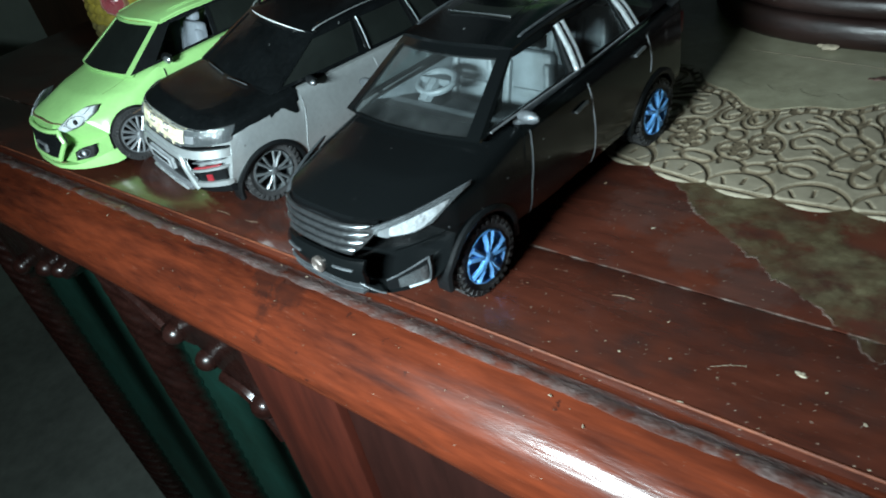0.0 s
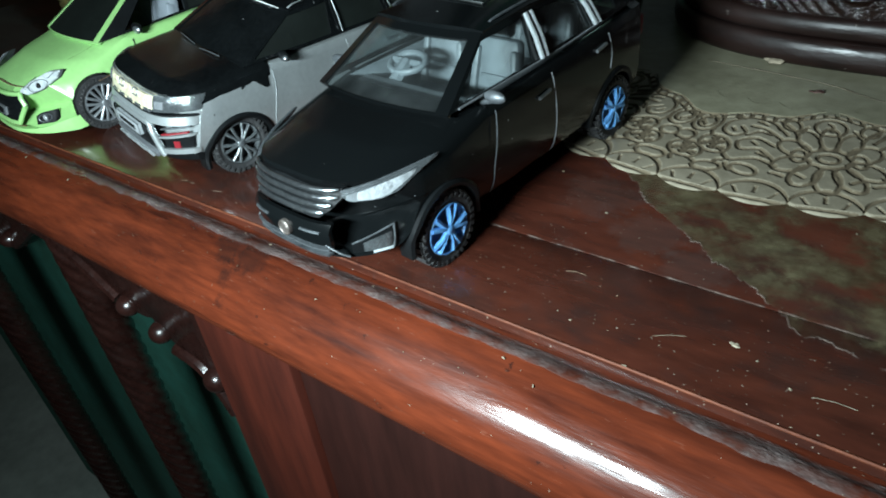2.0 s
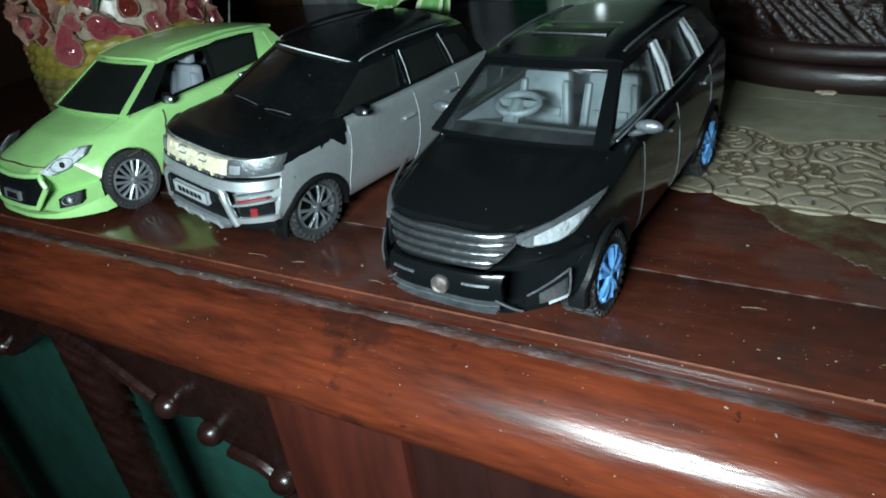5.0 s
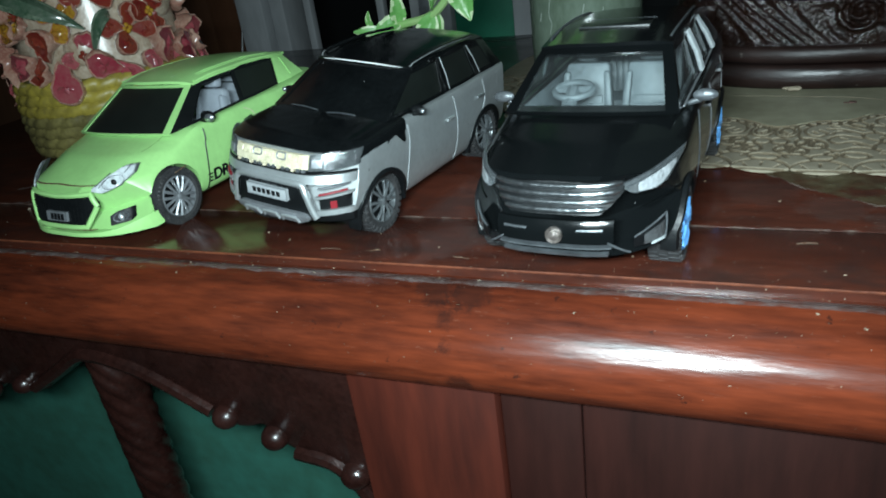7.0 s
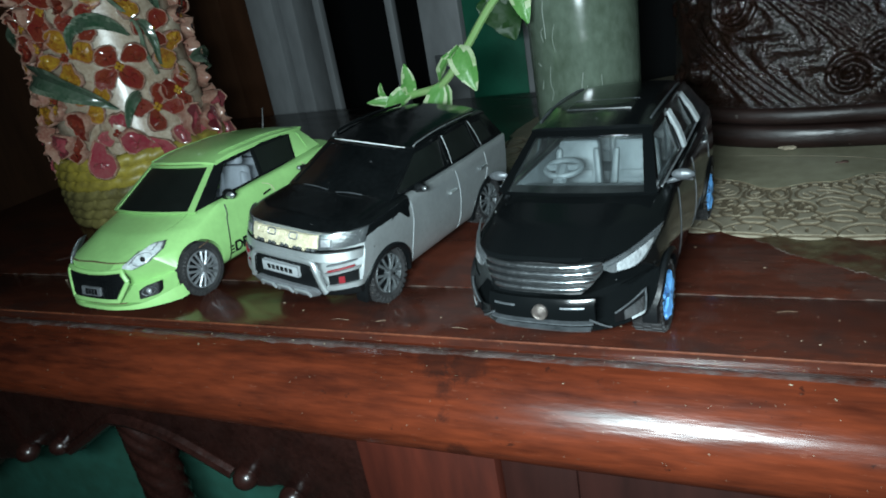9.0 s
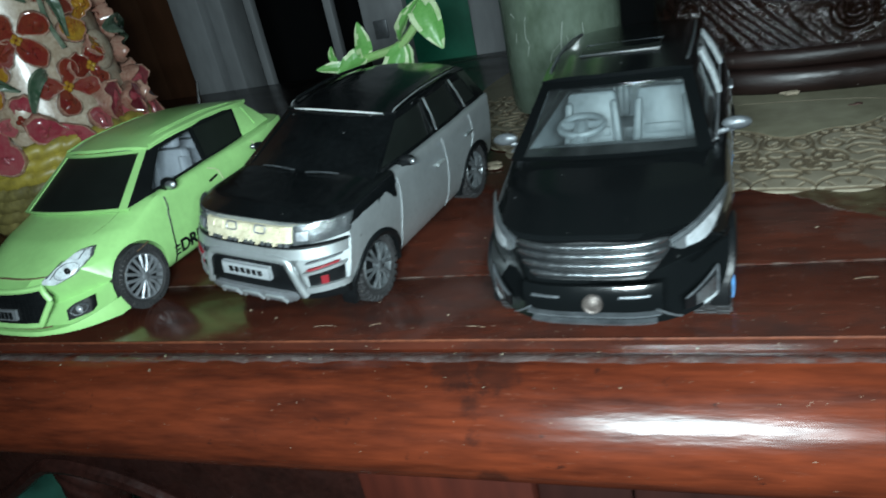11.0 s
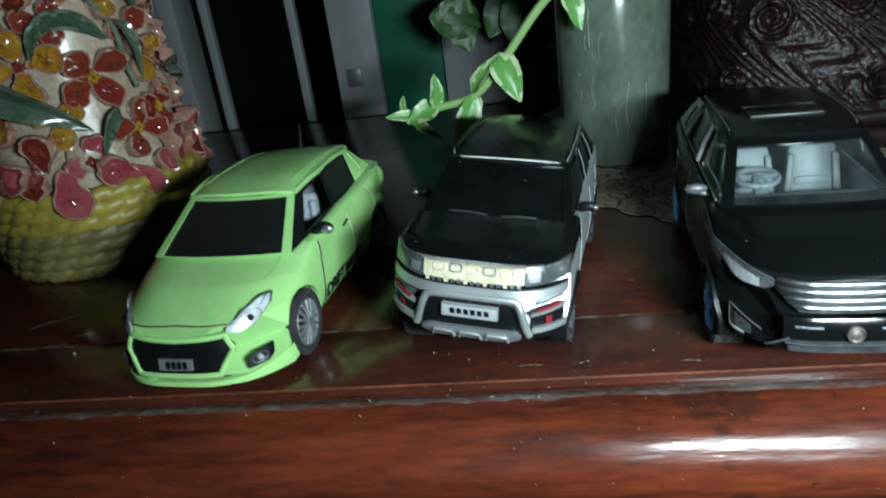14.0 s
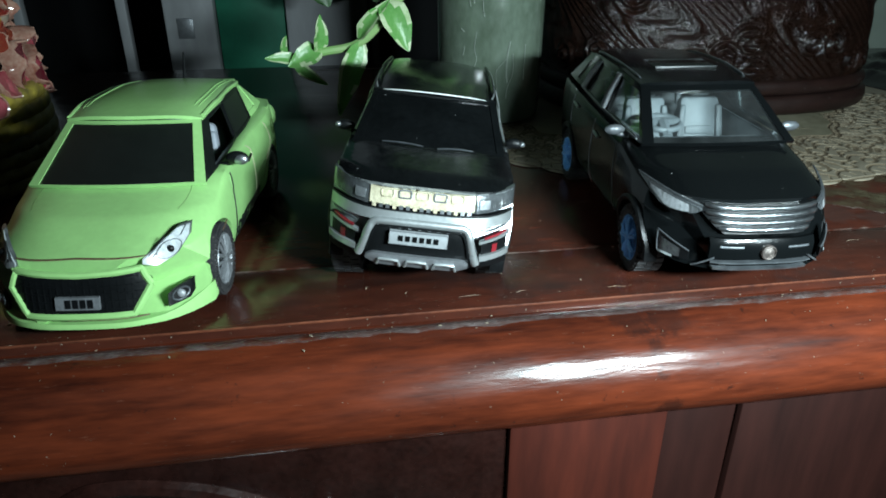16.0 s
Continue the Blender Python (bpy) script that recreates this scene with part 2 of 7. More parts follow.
def stained(m, spots, colour):
    """Dark soaked patches with ragged edges at given places."""
    t = m.node_tree
    base = t.nodes["Principled BSDF"].inputs["Base Color"]
    came = base.links[0].from_socket
    place = t.nodes.new("ShaderNodeTexCoord")
    rag = t.nodes.new("ShaderNodeTexNoise")
    rag.inputs["Scale"].default_value, rag.inputs["Detail"].default_value, rag.inputs["Roughness"].default_value = 130.0, 8.0, 0.7
    t.links.new(place.outputs["Object"], rag.inputs["Vector"])
    for x, y, z, r, strength in spots:
        far = t.nodes.new("ShaderNodeVectorMath")
        far.operation = "DISTANCE"
        far.inputs[1].default_value = (x, y, z)
        t.links.new(place.outputs["Object"], far.inputs[0])
        near = t.nodes.new("ShaderNodeMapRange")
        near.inputs["From Min"].default_value, near.inputs["From Max"].default_value = r * 1.25, r * 0.35
        t.links.new(far.outputs["Value"], near.inputs["Value"])
        mult = t.nodes.new("ShaderNodeMath")
        mult.operation = "MULTIPLY_ADD"
        mult.inputs[1].default_value = 1.0
        t.links.new(near.outputs[0], mult.inputs[0])
        lift = t.nodes.new("ShaderNodeMath")
        lift.operation = "MULTIPLY_ADD"
        lift.inputs[1].default_value, lift.inputs[2].default_value = 2.4, -1.4
        t.links.new(rag.outputs["Fac"], lift.inputs[0])
        t.links.new(lift.outputs[0], mult.inputs[2])
        step = t.nodes.new("ShaderNodeMapRange")
        step.inputs["From Min"].default_value, step.inputs["From Max"].default_value = 0.15, 0.6
        step.inputs["To Max"].default_value = strength
        t.links.new(mult.outputs[0], step.inputs["Value"])
        mix = t.nodes.new("ShaderNodeMix")
        mix.data_type = "RGBA"
        t.links.new(step.outputs[0], mix.inputs[0])
        t.links.new(came, mix.inputs[6])
        mix.inputs[7].default_value = (*colour, 1)
        came = mix.outputs[2]
    t.links.new(came, base)


def scratched(m, colour, size, low, high, amount):
    """Fine pale rubs and scratches that run along the wood."""
    t = m.node_tree
    base = t.nodes["Principled BSDF"].inputs["Base Color"]
    came = base.links[0].from_socket
    place = t.nodes.new("ShaderNodeTexCoord")
    turn = t.nodes.new("ShaderNodeMapping")
    turn.inputs["Scale"].default_value = size
    turn.inputs["Rotation"].default_value = (0, 0, 0.04)
    t.links.new(place.outputs["Object"], turn.inputs["Vector"])
    rub = t.nodes.new("ShaderNodeTexNoise")
    rub.inputs["Scale"].default_value, rub.inputs["Detail"].default_value, rub.inputs["Roughness"].default_value = 1.0, 4.0, 0.7
    t.links.new(turn.outputs[0], rub.inputs["Vector"])
    step = t.nodes.new("ShaderNodeMapRange")
    step.inputs["From Min"].default_value, step.inputs["From Max"].default_value, step.inputs["To Max"].default_value = low, high, amount
    t.links.new(rub.outputs["Fac"], step.inputs["Value"])
    mix = t.nodes.new("ShaderNodeMix")
    mix.data_type = "RGBA"
    t.links.new(step.outputs[0], mix.inputs[0])
    t.links.new(came, mix.inputs[6])
    mix.inputs[7].default_value = (*colour, 1)
    t.links.new(mix.outputs[2], base)


scratched(WOOD_RAIL, (0.17, 0.070, 0.045), (120, 800, 800), 0.64, 0.78, 0.5)
scratched(WOOD_RAIL, (0.022, 0.006, 0.004), (12, 150, 150), 0.50, 0.74, 0.4)
scratched(WOOD_TOP, (0.10, 0.042, 0.030), (60, 700, 700), 0.62, 0.76, 0.45)
stained(WOOD_RAIL, [(-0.128, 0.112, 0.798, 0.0090, 0.6), (-0.116, 0.112, 0.798, 0.0090, 0.6), (-0.122, 0.104, 0.791, 0.0050, 0.6), (-0.121, 0.100, 0.785, 0.0040, 0.7), (-0.117, 0.0975, 0.7725, 0.0062, 0.6), (-0.131, 0.0985, 0.7705, 0.0045, 0.55), (-0.139, 0.099, 0.7695, 0.003, 0.5)], (0.012, 0.006, 0.005))
scratched(WOOD_TOP, (0.018, 0.012, 0.011), (16, 22, 22), 0.50, 0.66, 0.75)
torn(MAT_FILM, 75, 0.30, 0.66, 0.80, 6.0, ((0.035, 0.199, 0.017, 0.0085), (0.008, 0.190, 0.010, 0.0042), (0.038, 0.1745, 0.010, 0.0042), (0.066, 0.212, 0.017, 0.009), (0.075, 0.180, 0.014, 0.006), (0.044, 0.154, 0.018, 0.009), (0.085, 0.150, 0.030, 0.010)))
stained(WOOD_TOP, [(0.008, 0.168, 0.8, 0.012, 0.30), (-0.010, 0.178, 0.8, 0.014, 0.30), (-0.032, 0.192, 0.8, 0.016, 0.25)], (0.046, 0.034, 0.030))
PALE_FLAKE = shader("pale_dust_line", (0.24, 0.19, 0.16), 0.7, dark=(0.10, 0.07, 0.055), vary=0.4, scale=200, bump=0.4)
torn(PALE_FLAKE, 120, 0.44, 0.70, 0.45)
DUST_FILM = shader("thin_grey_dust", (0.150, 0.118, 0.112), 0.7, dark=(0.070, 0.044, 0.038), vary=0.4, scale=160, stretch=(0.6, 1, 1), bump=0.5, bump_scale=900)
torn(DUST_FILM, 160, 0.30, 0.72, 0.85)
# Darker leaf copy: the dimness at the back is put into the colour.
LEAF_DIM = shader("dim_leaf", (0.030, 0.105, 0.028), 0.42, dark=(0.050, 0.125, 0.035), vary=0.2, scale=60, bump=0.2)
CRUMB = shader("crumbs", (0.30, 0.25, 0.18), 0.8, vary=0.3, scale=300)
CARVED = shader("carved_dark_wood", (0.0115, 0.0052, 0.0036), 0.17, dark=(0.0045, 0.0024, 0.0019), vary=0.4, scale=60, coat=0.0, bump=1.0, bump_scale=520, rough_vary=0.07, spec=0.28)
BASE_WOOD = shader("dull_dark_base", (0.016, 0.0072, 0.0058), 0.42, spec=0.3, dark=(0.008, 0.0044, 0.0038), vary=0.4, scale=40, stretch=(0.3, 0.3, 1), bump=0.6, bump_scale=160, rough_vary=0.14,
                   spot=-0.25, spot_colour=(0.10, 0.085, 0.075), spot_scale=260)
CERAMIC = shader("cream_glaze", (0.40, 0.34, 0.265), 0.34, dark=(0.22, 0.145, 0.09), vary=0.25, scale=75, coat=0.08, bump=0.4, bump_scale=120)
GLAZE_RED = shader("red_glaze", (0.115, 0.009, 0.010), 0.12, dark=(0.17, 0.038, 0.018), vary=0.3, scale=110, coat=0.7, bump=0.35, bump_scale=420)
GLAZE_PINK = shader("pink_glaze", (0.21, 0.018, 0.034), 0.14, dark=(0.27, 0.085, 0.085), vary=0.3, scale=60, coat=0.7, bump=0.3, bump_scale=420)
GLAZE_AMBER = shader("amber_glaze", (0.34, 0.21, 0.022), 0.12, dark=(0.16, 0.022, 0.010), vary=0.3, scale=80, coat=0.7, bump=0.35, bump_scale=420)
GLAZE_GREEN = shader("dark_green_glaze", (0.014, 0.044, 0.022), 0.14, dark=(0.085, 0.110, 0.080), vary=0.3, scale=55, coat=0.8, bump=0.2)
GLAZE_RIM = shader("pale_petal_rim", (0.36, 0.24, 0.18), 0.14, dark=(0.22, 0.07, 0.05), vary=0.2, scale=90, coat=0.8, bump=0.15)
WEAVE_OLIVE = shader("olive_rope_glaze", (0.165, 0.140, 0.045), 0.5, dark=(0.080, 0.066, 0.025), vary=0.35, scale=60, bump=0.35)
WEAVE_YELLOW = shader("yellow_rope_glaze", (0.32, 0.25, 0.035), 0.45, dark=(0.12, 0.095, 0.028), vary=0.35, scale=30, bump=0.3)
CUP_MARK = shader("pale_water_mark", (0.26, 0.30, 0.26), 0.4, vary=0.2, scale=200)
CUP_GLASS = shader("clouded_glass", (0.145, 0.185, 0.145), 0.16, dark=(0.085, 0.115, 0.08), vary=0.3, scale=34, stretch=(1, 1, 0.6), trans=0.25, bump=0.1, bump_scale=80)
STEM = shader("plant_stem", (0.17, 0.35, 0.10), 0.45, dark=(0.26, 0.38, 0.16), vary=0.2, scale=90)
LEAF = shader("variegated_leaf", (0.075, 0.23, 0.050), 0.36, dark=(0.15, 0.34, 0.10), vary=0.2, scale=95, bump=0.3)
LEAF_EDGE = shader("cream_leaf_edge", (0.50, 0.56, 0.38), 0.4, dark=(0.30, 0.44, 0.20), vary=0.2, scale=120, bump=0.2)
GLAZE_PALE = shader("pale_green_glaze", (0.16, 0.19, 0.14), 0.14, dark=(0.025, 0.055, 0.03), vary=0.3, scale=90, coat=0.6)
FRAME_GREY = shader("grey_frame_paint", (0.36, 0.37, 0.38), 0.55, vary=0.25, scale=12, stretch=(1, 1, 0.3), bump=0.15)
SHUTTER_GREEN = shader("green_shutter_paint", (0.012, 0.15, 0.085), 0.5, vary=0.25, scale=14, bump=0.15)
WALL = shader("pale_green_wall", (0.38, 0.45, 0.38), 0.8, vary=0.15, scale=5, bump=0.2, bump_scale=60)
WALL_BROWN = shader("brown_board", (0.13, 0.055, 0.028), 0.55, vary=0.4, scale=10, stretch=(1, 1, 0.2), bump=0.2)
NIGHT = shader("night_dark", (0.006, 0.007, 0.008), 0.9, vary=0.2, scale=3)
FLOOR = shader("pale_floor_tile", (0.52, 0.56, 0.50), 0.7, vary=0.3, scale=6, bump=0.2)
BAG = shader("dark_plastic_bag", (0.012, 0.012, 0.012), 0.25, vary=0.3, scale=60, bump=0.4, bump_scale=120)


# ---- mesh helpers ----
def mesh_of(bm, material, name, sharp=38):
    me = bpy.data.meshes.new(name)
    bmesh.ops.recalc_face_normals(bm, faces=bm.faces[:])
    bm.to_mesh(me)
    bm.free()
    for m in material if isinstance(material, (list, tuple)) else [material]:
        me.materials.append(m)
    me.polygons.foreach_set("use_smooth", [True] * len(me.polygons))
    me.set_sharp_from_angle(angle=radians(sharp))
    return me


def part(name, bm, material, parent, label="", sharp=38):
    """Links a bmesh as one mesh object under a thing or a part."""
    ob = new(name, mesh_of(bm, material, name, sharp))
    ob.parent = parent
    return tagged(ob, label)


def thing(name, m, label, category, group="", kind=""):
    ob = new(name)
    ob.empty_display_size = 0.02
    ob.matrix_world = m
    return tagged(ob, label, category, group, kind)


def solid(name, bm, material, label="", category="", kind="", m=None, group="", sharp=38):
    ob = new(name, mesh_of(bm, material, name, sharp))
    if m is not None:
        ob.matrix_world = m
    return tagged(ob, label, category, group, kind)


def box(bm, x0, x1, y0, y1, z0, z1, bevel=0.0, seg=2):
    r = bmesh.ops.create_cube(bm, size=1.0, matrix=Matrix.Translation(((x0 + x1) / 2, (y0 + y1) / 2, (z0 + z1) / 2)) @ Matrix.Diagonal((x1 - x0, y1 - y0, z1 - z0, 1)))
    if bevel:
        vs = set(r["verts"])
        es = [e for e in bm.edges if e.verts[0] in vs and e.verts[1] in vs]
        bmesh.ops.bevel(bm, geom=es, offset=bevel, segments=seg, affect="EDGES", profile=0.5)
    return bm


def boxed(*a, **k):
    return box(bmesh.new(), *a, **k)


def grid(bm, rows, closed=False, ends=False):
    """Quads between rows of points; closed: each row is a ring; ends: caps on the first and last."""
    vs = [[bm.verts.new(p) for p in row] for row in rows]
    n = len(rows[0])
    for a, b in zip(vs, vs[1:]):
        for i in range(n if closed else n - 1):
            j = (i + 1) % n
            bm.faces.new((a[i], a[j], b[j], b[i]))
    if ends:
        bm.faces.new(vs[0][::-1])
        bm.faces.new(vs[-1])
    return vs


def lathe(bm, profile, n=48, centre=(0, 0, 0), axis="z", ends=False):
    rows = []
    for r, h in profile:
        ring = []
        for i in range(n):
            a = 2 * math.pi * i / n
            p = (r * math.cos(a), r * math.sin(a), h) if axis == "z" else (h, r * math.cos(a), r * math.sin(a))
            ring.append(Vector(p) + Vector(centre))
        rows.append(ring)
    return grid(bm, rows, closed=True, ends=ends)


def tube(bm, points, radius, n=8, flat=1.0):
    """A tube along points; radius: one number or one for each point."""
    pts = [Vector(p) for p in points]
    radii = radius if isinstance(radius, (list, tuple)) else [radius] * len(pts)
    rows, side = [], None
    for i, p in enumerate(pts):
        d = (pts[min(i + 1, len(pts) - 1)] - pts[max(i - 1, 0)]).normalized()
        if side is None:
            side = d.orthogonal().normalized()
        side = (side - d * side.dot(d)).normalized()
        up = d.cross(side)
        rows.append([p + (side * math.cos(2 * math.pi * k / n) + up * math.sin(2 * math.pi * k / n) * flat) * radii[i] for k in range(n)])
    grid(bm, rows, closed=True, ends=True)
    return bm


def ball(bm, centre, size, u=12, v=8, turn=None):
    m = Matrix.Translation(centre) @ (turn.to_4x4() if turn else Matrix.Identity(4)) @ Matrix.Diagonal((*size, 1))
    bmesh.ops.create_uvsphere(bm, u_segments=u, v_segments=v, radius=1.0, matrix=m)
    return bm


def spline(points, steps):
    """Catmull-Rom through points, steps to each stretch."""
    p = np.array(points, float)
    q = np.vstack([2 * p[0] - p[1], p, 2 * p[-1] - p[-2]])
    out = []
    for i in range(1, len(q) - 2):
        for k in range(steps):
            s = k / steps
            out.append(0.5 * (2 * q[i] + (q[i + 1] - q[i - 1]) * s + (2 * q[i - 1] - 5 * q[i] + 4 * q[i + 1] - q[i + 2]) * s * s + (3 * q[i] - q[i - 1] - 3 * q[i + 1] + q[i + 2]) * s ** 3))
    out.append(p[-1])
    return [tuple(v) for v in out]


def cut(me, cutters):
    """The mesh me with the cutters' meshes taken away."""
    a = new("cut_a", me)
    tools = []
    for c in cutters:
        o = new("cut_b", c)
        tools.append(o)
        md = a.modifiers.new("cut", "BOOLEAN")
        md.operation, md.solver, md.object = "DIFFERENCE", "EXACT", o
    bpy.context.view_layer.update()
    got = bpy.data.meshes.new_from_object(a.evaluated_get(bpy.context.evaluated_depsgraph_get()))
    for o in (a, *tools):
        bpy.data.objects.remove(o)
    return got


def letters(text, size, depth, m, material, parent, name="lettering", lay=None, bold=0.0):
    c = bpy.data.curves.new("letters", "FONT")
    c.body, c.size, c.extrude, c.align_x, c.align_y = text, size, depth, "CENTER", "CENTER"
    c.offset = bold
    o = new("letters", c)
    bpy.context.view_layer.update()
    me = bpy.data.meshes.new_from_object(o.evaluated_get(bpy.context.evaluated_depsgraph_get()))
    bpy.data.objects.remove(o)
    me.transform(m)
    for v in me.vertices if lay else ():
        v.co = lay(v.co)
    me.materials.clear()
    me.materials.append(material)
    ob = new(name, me)
    ob.parent = parent
    return ob


# ---- the room ----
solid("floor", boxed(-1.8, 1.8, -2.2, 0.9, -0.05, 0.0), FLOOR, kind="structure")
solid("ceiling", boxed(-1.8, 1.8, -2.2, 0.9, 2.7, 2.75), WALL, kind="structure")
solid("wall_west", boxed(-1.85, -1.8, -2.2, 0.9, 0.0, 2.7), WALL, kind="structure")
solid("wall_east", boxed(1.8, 1.85, -2.2, 0.9, 0.0, 2.7), WALL, kind="structure")
solid("wall_south", boxed(-1.8, 1.8, -2.25, -2.2, 0.0, 2.7), WALL, kind="structure")
WALL_Y = 0.72
bm = bmesh.new()
box(bm, -0.06, 1.8, WALL_Y, WALL_Y + 0.12, 0.0, 2.7)
box(bm, -0.66, -0.06, WALL_Y, WALL_Y + 0.12, 0.0, 0.50)
box(bm, -0.66, -0.06, WALL_Y, WALL_Y + 0.12, 2.0, 2.7)
solid("wall_north", bm, WALL, kind="structure")
bm = boxed(-1.8, -0.66, WALL_Y - 0.02, WALL_Y + 0.12, 0.0, 2.7)
solid("wall_panel", bm, WALL_BROWN, "brown wooden wall panelling beside the barred window", "panelling", kind="structure")
solid("backdrop", boxed(-1.2, 0.4, 1.30, 1.32, 0.0, 2.7), NIGHT, kind="structure")

window = thing("window_1", pose(0, WALL_Y, 0), "barred window with grey frame and green shutter, open to night", "window", kind="structure")
for x0, x1, dy in ((-0.625, -0.585, 0.0), (-0.583, -0.562, 0.012), (-0.385, -0.334, 0.0), (-0.262, -0.176, 0.0)):
    part("frame_board", boxed(x0, x1, -0.012 + dy, 0.05, 0.50, 2.0, bevel=0.003), FRAME_GREY, window, "grey painted frame board")
part("shutter", boxed(-0.333, -0.263, -0.004, 0.03, 0.50, 2.0, bevel=0.002), SHUTTER_GREEN, window, "dark green shutter leaf")
part("hinge_plate", boxed(-0.372, -0.356, -0.0145, -0.012, 0.800, 0.820, bevel=0.0006), DULL_CHROME, window, "small metal latch plate")
part("stile", boxed(-0.172, -0.164, -0.010, 0.03, 0.50, 2.0, bevel=0.0015), FRAME_GREY, window, "narrow pale stile")
# Leaf added to fill the dark gap and give the latch a support.
dark_filler = part("filler_leaf", boxed(-0.163, -0.061, 0.004, 0.03, 0.50, 2.0, bevel=0.002), NIGHT, window, "added dark leaf that fills the gap and carries the latch")
bm = ball(bmesh.new(), (-0.147, -0.006, 0.819), (0.007, 0.004, 0.003), 12, 8)
tube(bm, [(-0.143, 0.006, 0.819), (-0.145, -0.006, 0.819)], 0.002, 8)
part("latch", bm, CHROME, dark_filler, "small chrome latch")
for x in (-0.528, -0.428):
    part("bar", boxed(x - 0.005, x + 0.005, 0.0, 0.012, 0.50, 2.0, bevel=0.0015), FRAME_GREY, window, "grey iron window bar")

# ---- the desk ----
desk = thing("desk", pose(0, 0, 0), "old dark mahogany desk with rounded front edge and carved apron", "desk")
X0, X1 = -0.56, 0.55
part("tabletop", boxed(X0, X1, 0.1605, 0.538, TOP - 0.022, TOP, bevel=0.0006), WOOD_TOP, desk, "glossy dark mahogany main board")
part("front_board", boxed(X0, X1, 0.1225, 0.1600, TOP - 0.022, TOP + 0.0002, bevel=0.0005), WOOD_TOP, desk, "narrow glossy mahogany front board")
# Thin pale tube: the highlight along the front edge is put into colour.
part("board_edge", tube(bmesh.new(), [(x, 0.1226 + 0.0001 * noise.noise((x * 40, 0, 0)), TOP + 0.0001) for x in np.linspace(X0 + 0.001, X1 - 0.001, 200)], 0.00042, 6), EDGE_GLINT, desk, "front edge of the board, highlight put into its paler colour")
part("seam_line", tube(bmesh.new(), [(x, 0.1602 + 0.00025 * noise.noise((x * 70, 3, 0)), TOP + 0.0002) for x in np.linspace(X0 + 0.002, X1 - 0.002, 260)], 0.0003, 5), PALE_FLAKE, desk, "pale dust along the joint")
part("seam_dust", boxed(X0, X1, 0.1598, 0.1607, TOP - 0.012, TOP - 0.0006), WOOD_DIRT, desk, "dusty joint between the boards")
# Rounded nosing in front of a dusty groove.
outline = spline([(0.1225, TOP - 0.0030), (0.1195, TOP - 0.0026), (0.1165, TOP - 0.0012), (0.1135, TOP - 0.0010), (0.1075, TOP - 0.0030), (0.1010, TOP - 0.0075), (0.0964, TOP - 0.0140),
                  (0.0950, TOP - 0.0205), (0.0962, TOP - 0.0262), (0.1000, TOP - 0.0308), (0.106, TOP - 0.0325)], 4)
outline += [(0.135, TOP - 0.0325), (0.135, TOP - 0.006), (0.1225, TOP - 0.006)]
bm = bmesh.new()
xs = np.linspace(X0, X1, 60)
grid(bm, [[(x, y + 0.0003 * noise.noise((x * 22, i * 0.3, 0)), z + 0.0003 * noise.noise((x * 19, i * 0.3, 7))) for i, (y, z) in enumerate(outline)] for x in xs], closed=True, ends=True)
part("front_rail", bm, WOOD_RAIL, desk, "rounded red mahogany edge moulding, scuffed and shiny")
crest = sorted(outline[:34], key=lambda p: p[0])


def crest_z(y):
    return float(np.interp(y, [p[0] for p in crest if p[1] > TOP - 0.012], [p[1] for p in crest if p[1] > TOP - 0.012]))


bm = bmesh.new()
rows = []
for x in np.linspace(X0 + 0.002, X1 - 0.002, 300):
    reach = 0.1132 + 0.0014 * noise.noise((x * 30, 4, 0)) + 0.0012 * noise.noise((x * 120, 9, 0))
    rows.append([(x, y, crest_z(y) + 0.0004 + 0.00012 * noise.noise((x * 90, y * 900, 0))) for y in np.linspace(0.1200 + 0.0005 * noise.noise((x * 70, 2, 5)), reach, 8)])
grid(bm, rows)
part("groove_dust", bm, DUST_FILM, desk, "grey dust caked in the groove")

# Carved apron with two scrolled arches, seen below the moulding.
def apron(x0, x1, curve, name):
    bm = bmesh.new()
    pts = spline(curve, 6)
    top = TOP - 0.0315
    rows = [[(x, y, z) for y, z in ((0.110, top), (0.110, zc + 0.003), (0.1115, zc), (0.128, zc), (0.128, top))] for x, zc in pts]
    grid(bm, rows, closed=True, ends=True)
    return part(name, bm, WOOD_APRON, desk, "carved dark wooden apron with scrolled lower edge")


ARCH = [(-0.166, 0.690), (-0.172, 0.706), (-0.181, 0.715), (-0.195, 0.717), (-0.203, 0.719), (-0.212, 0.728), (-0.220, 0.726), (-0.229, 0.726), (-0.240, 0.734), (-0.262, 0.747), (-0.285, 0.753), (-0.300, 0.752),
        (-0.318, 0.741), (-0.334, 0.728), (-0.352, 0.727), (-0.372, 0.726), (-0.380, 0.716), (-0.400, 0.712), (-0.425, 0.705), (-0.438, 0.690)]
apron(0, 0, ARCH[::-1], "apron")
for x, z, r in ((-0.173, 0.711, 0.010), (-0.207, 0.724, 0.009), (-0.229, 0.731, 0.009), (-0.375, 0.722, 0.009), (-0.345, 0.731, 0.008), (-0.428, 0.706, 0.010)):
    bm = ball(bmesh.new(), (x, 0.110, z), (r * 0.66, 0.0060, r * 0.60), 18, 12)
    part("scroll", bm, WOOD_APRON, desk, "carved scroll knob, shiny")
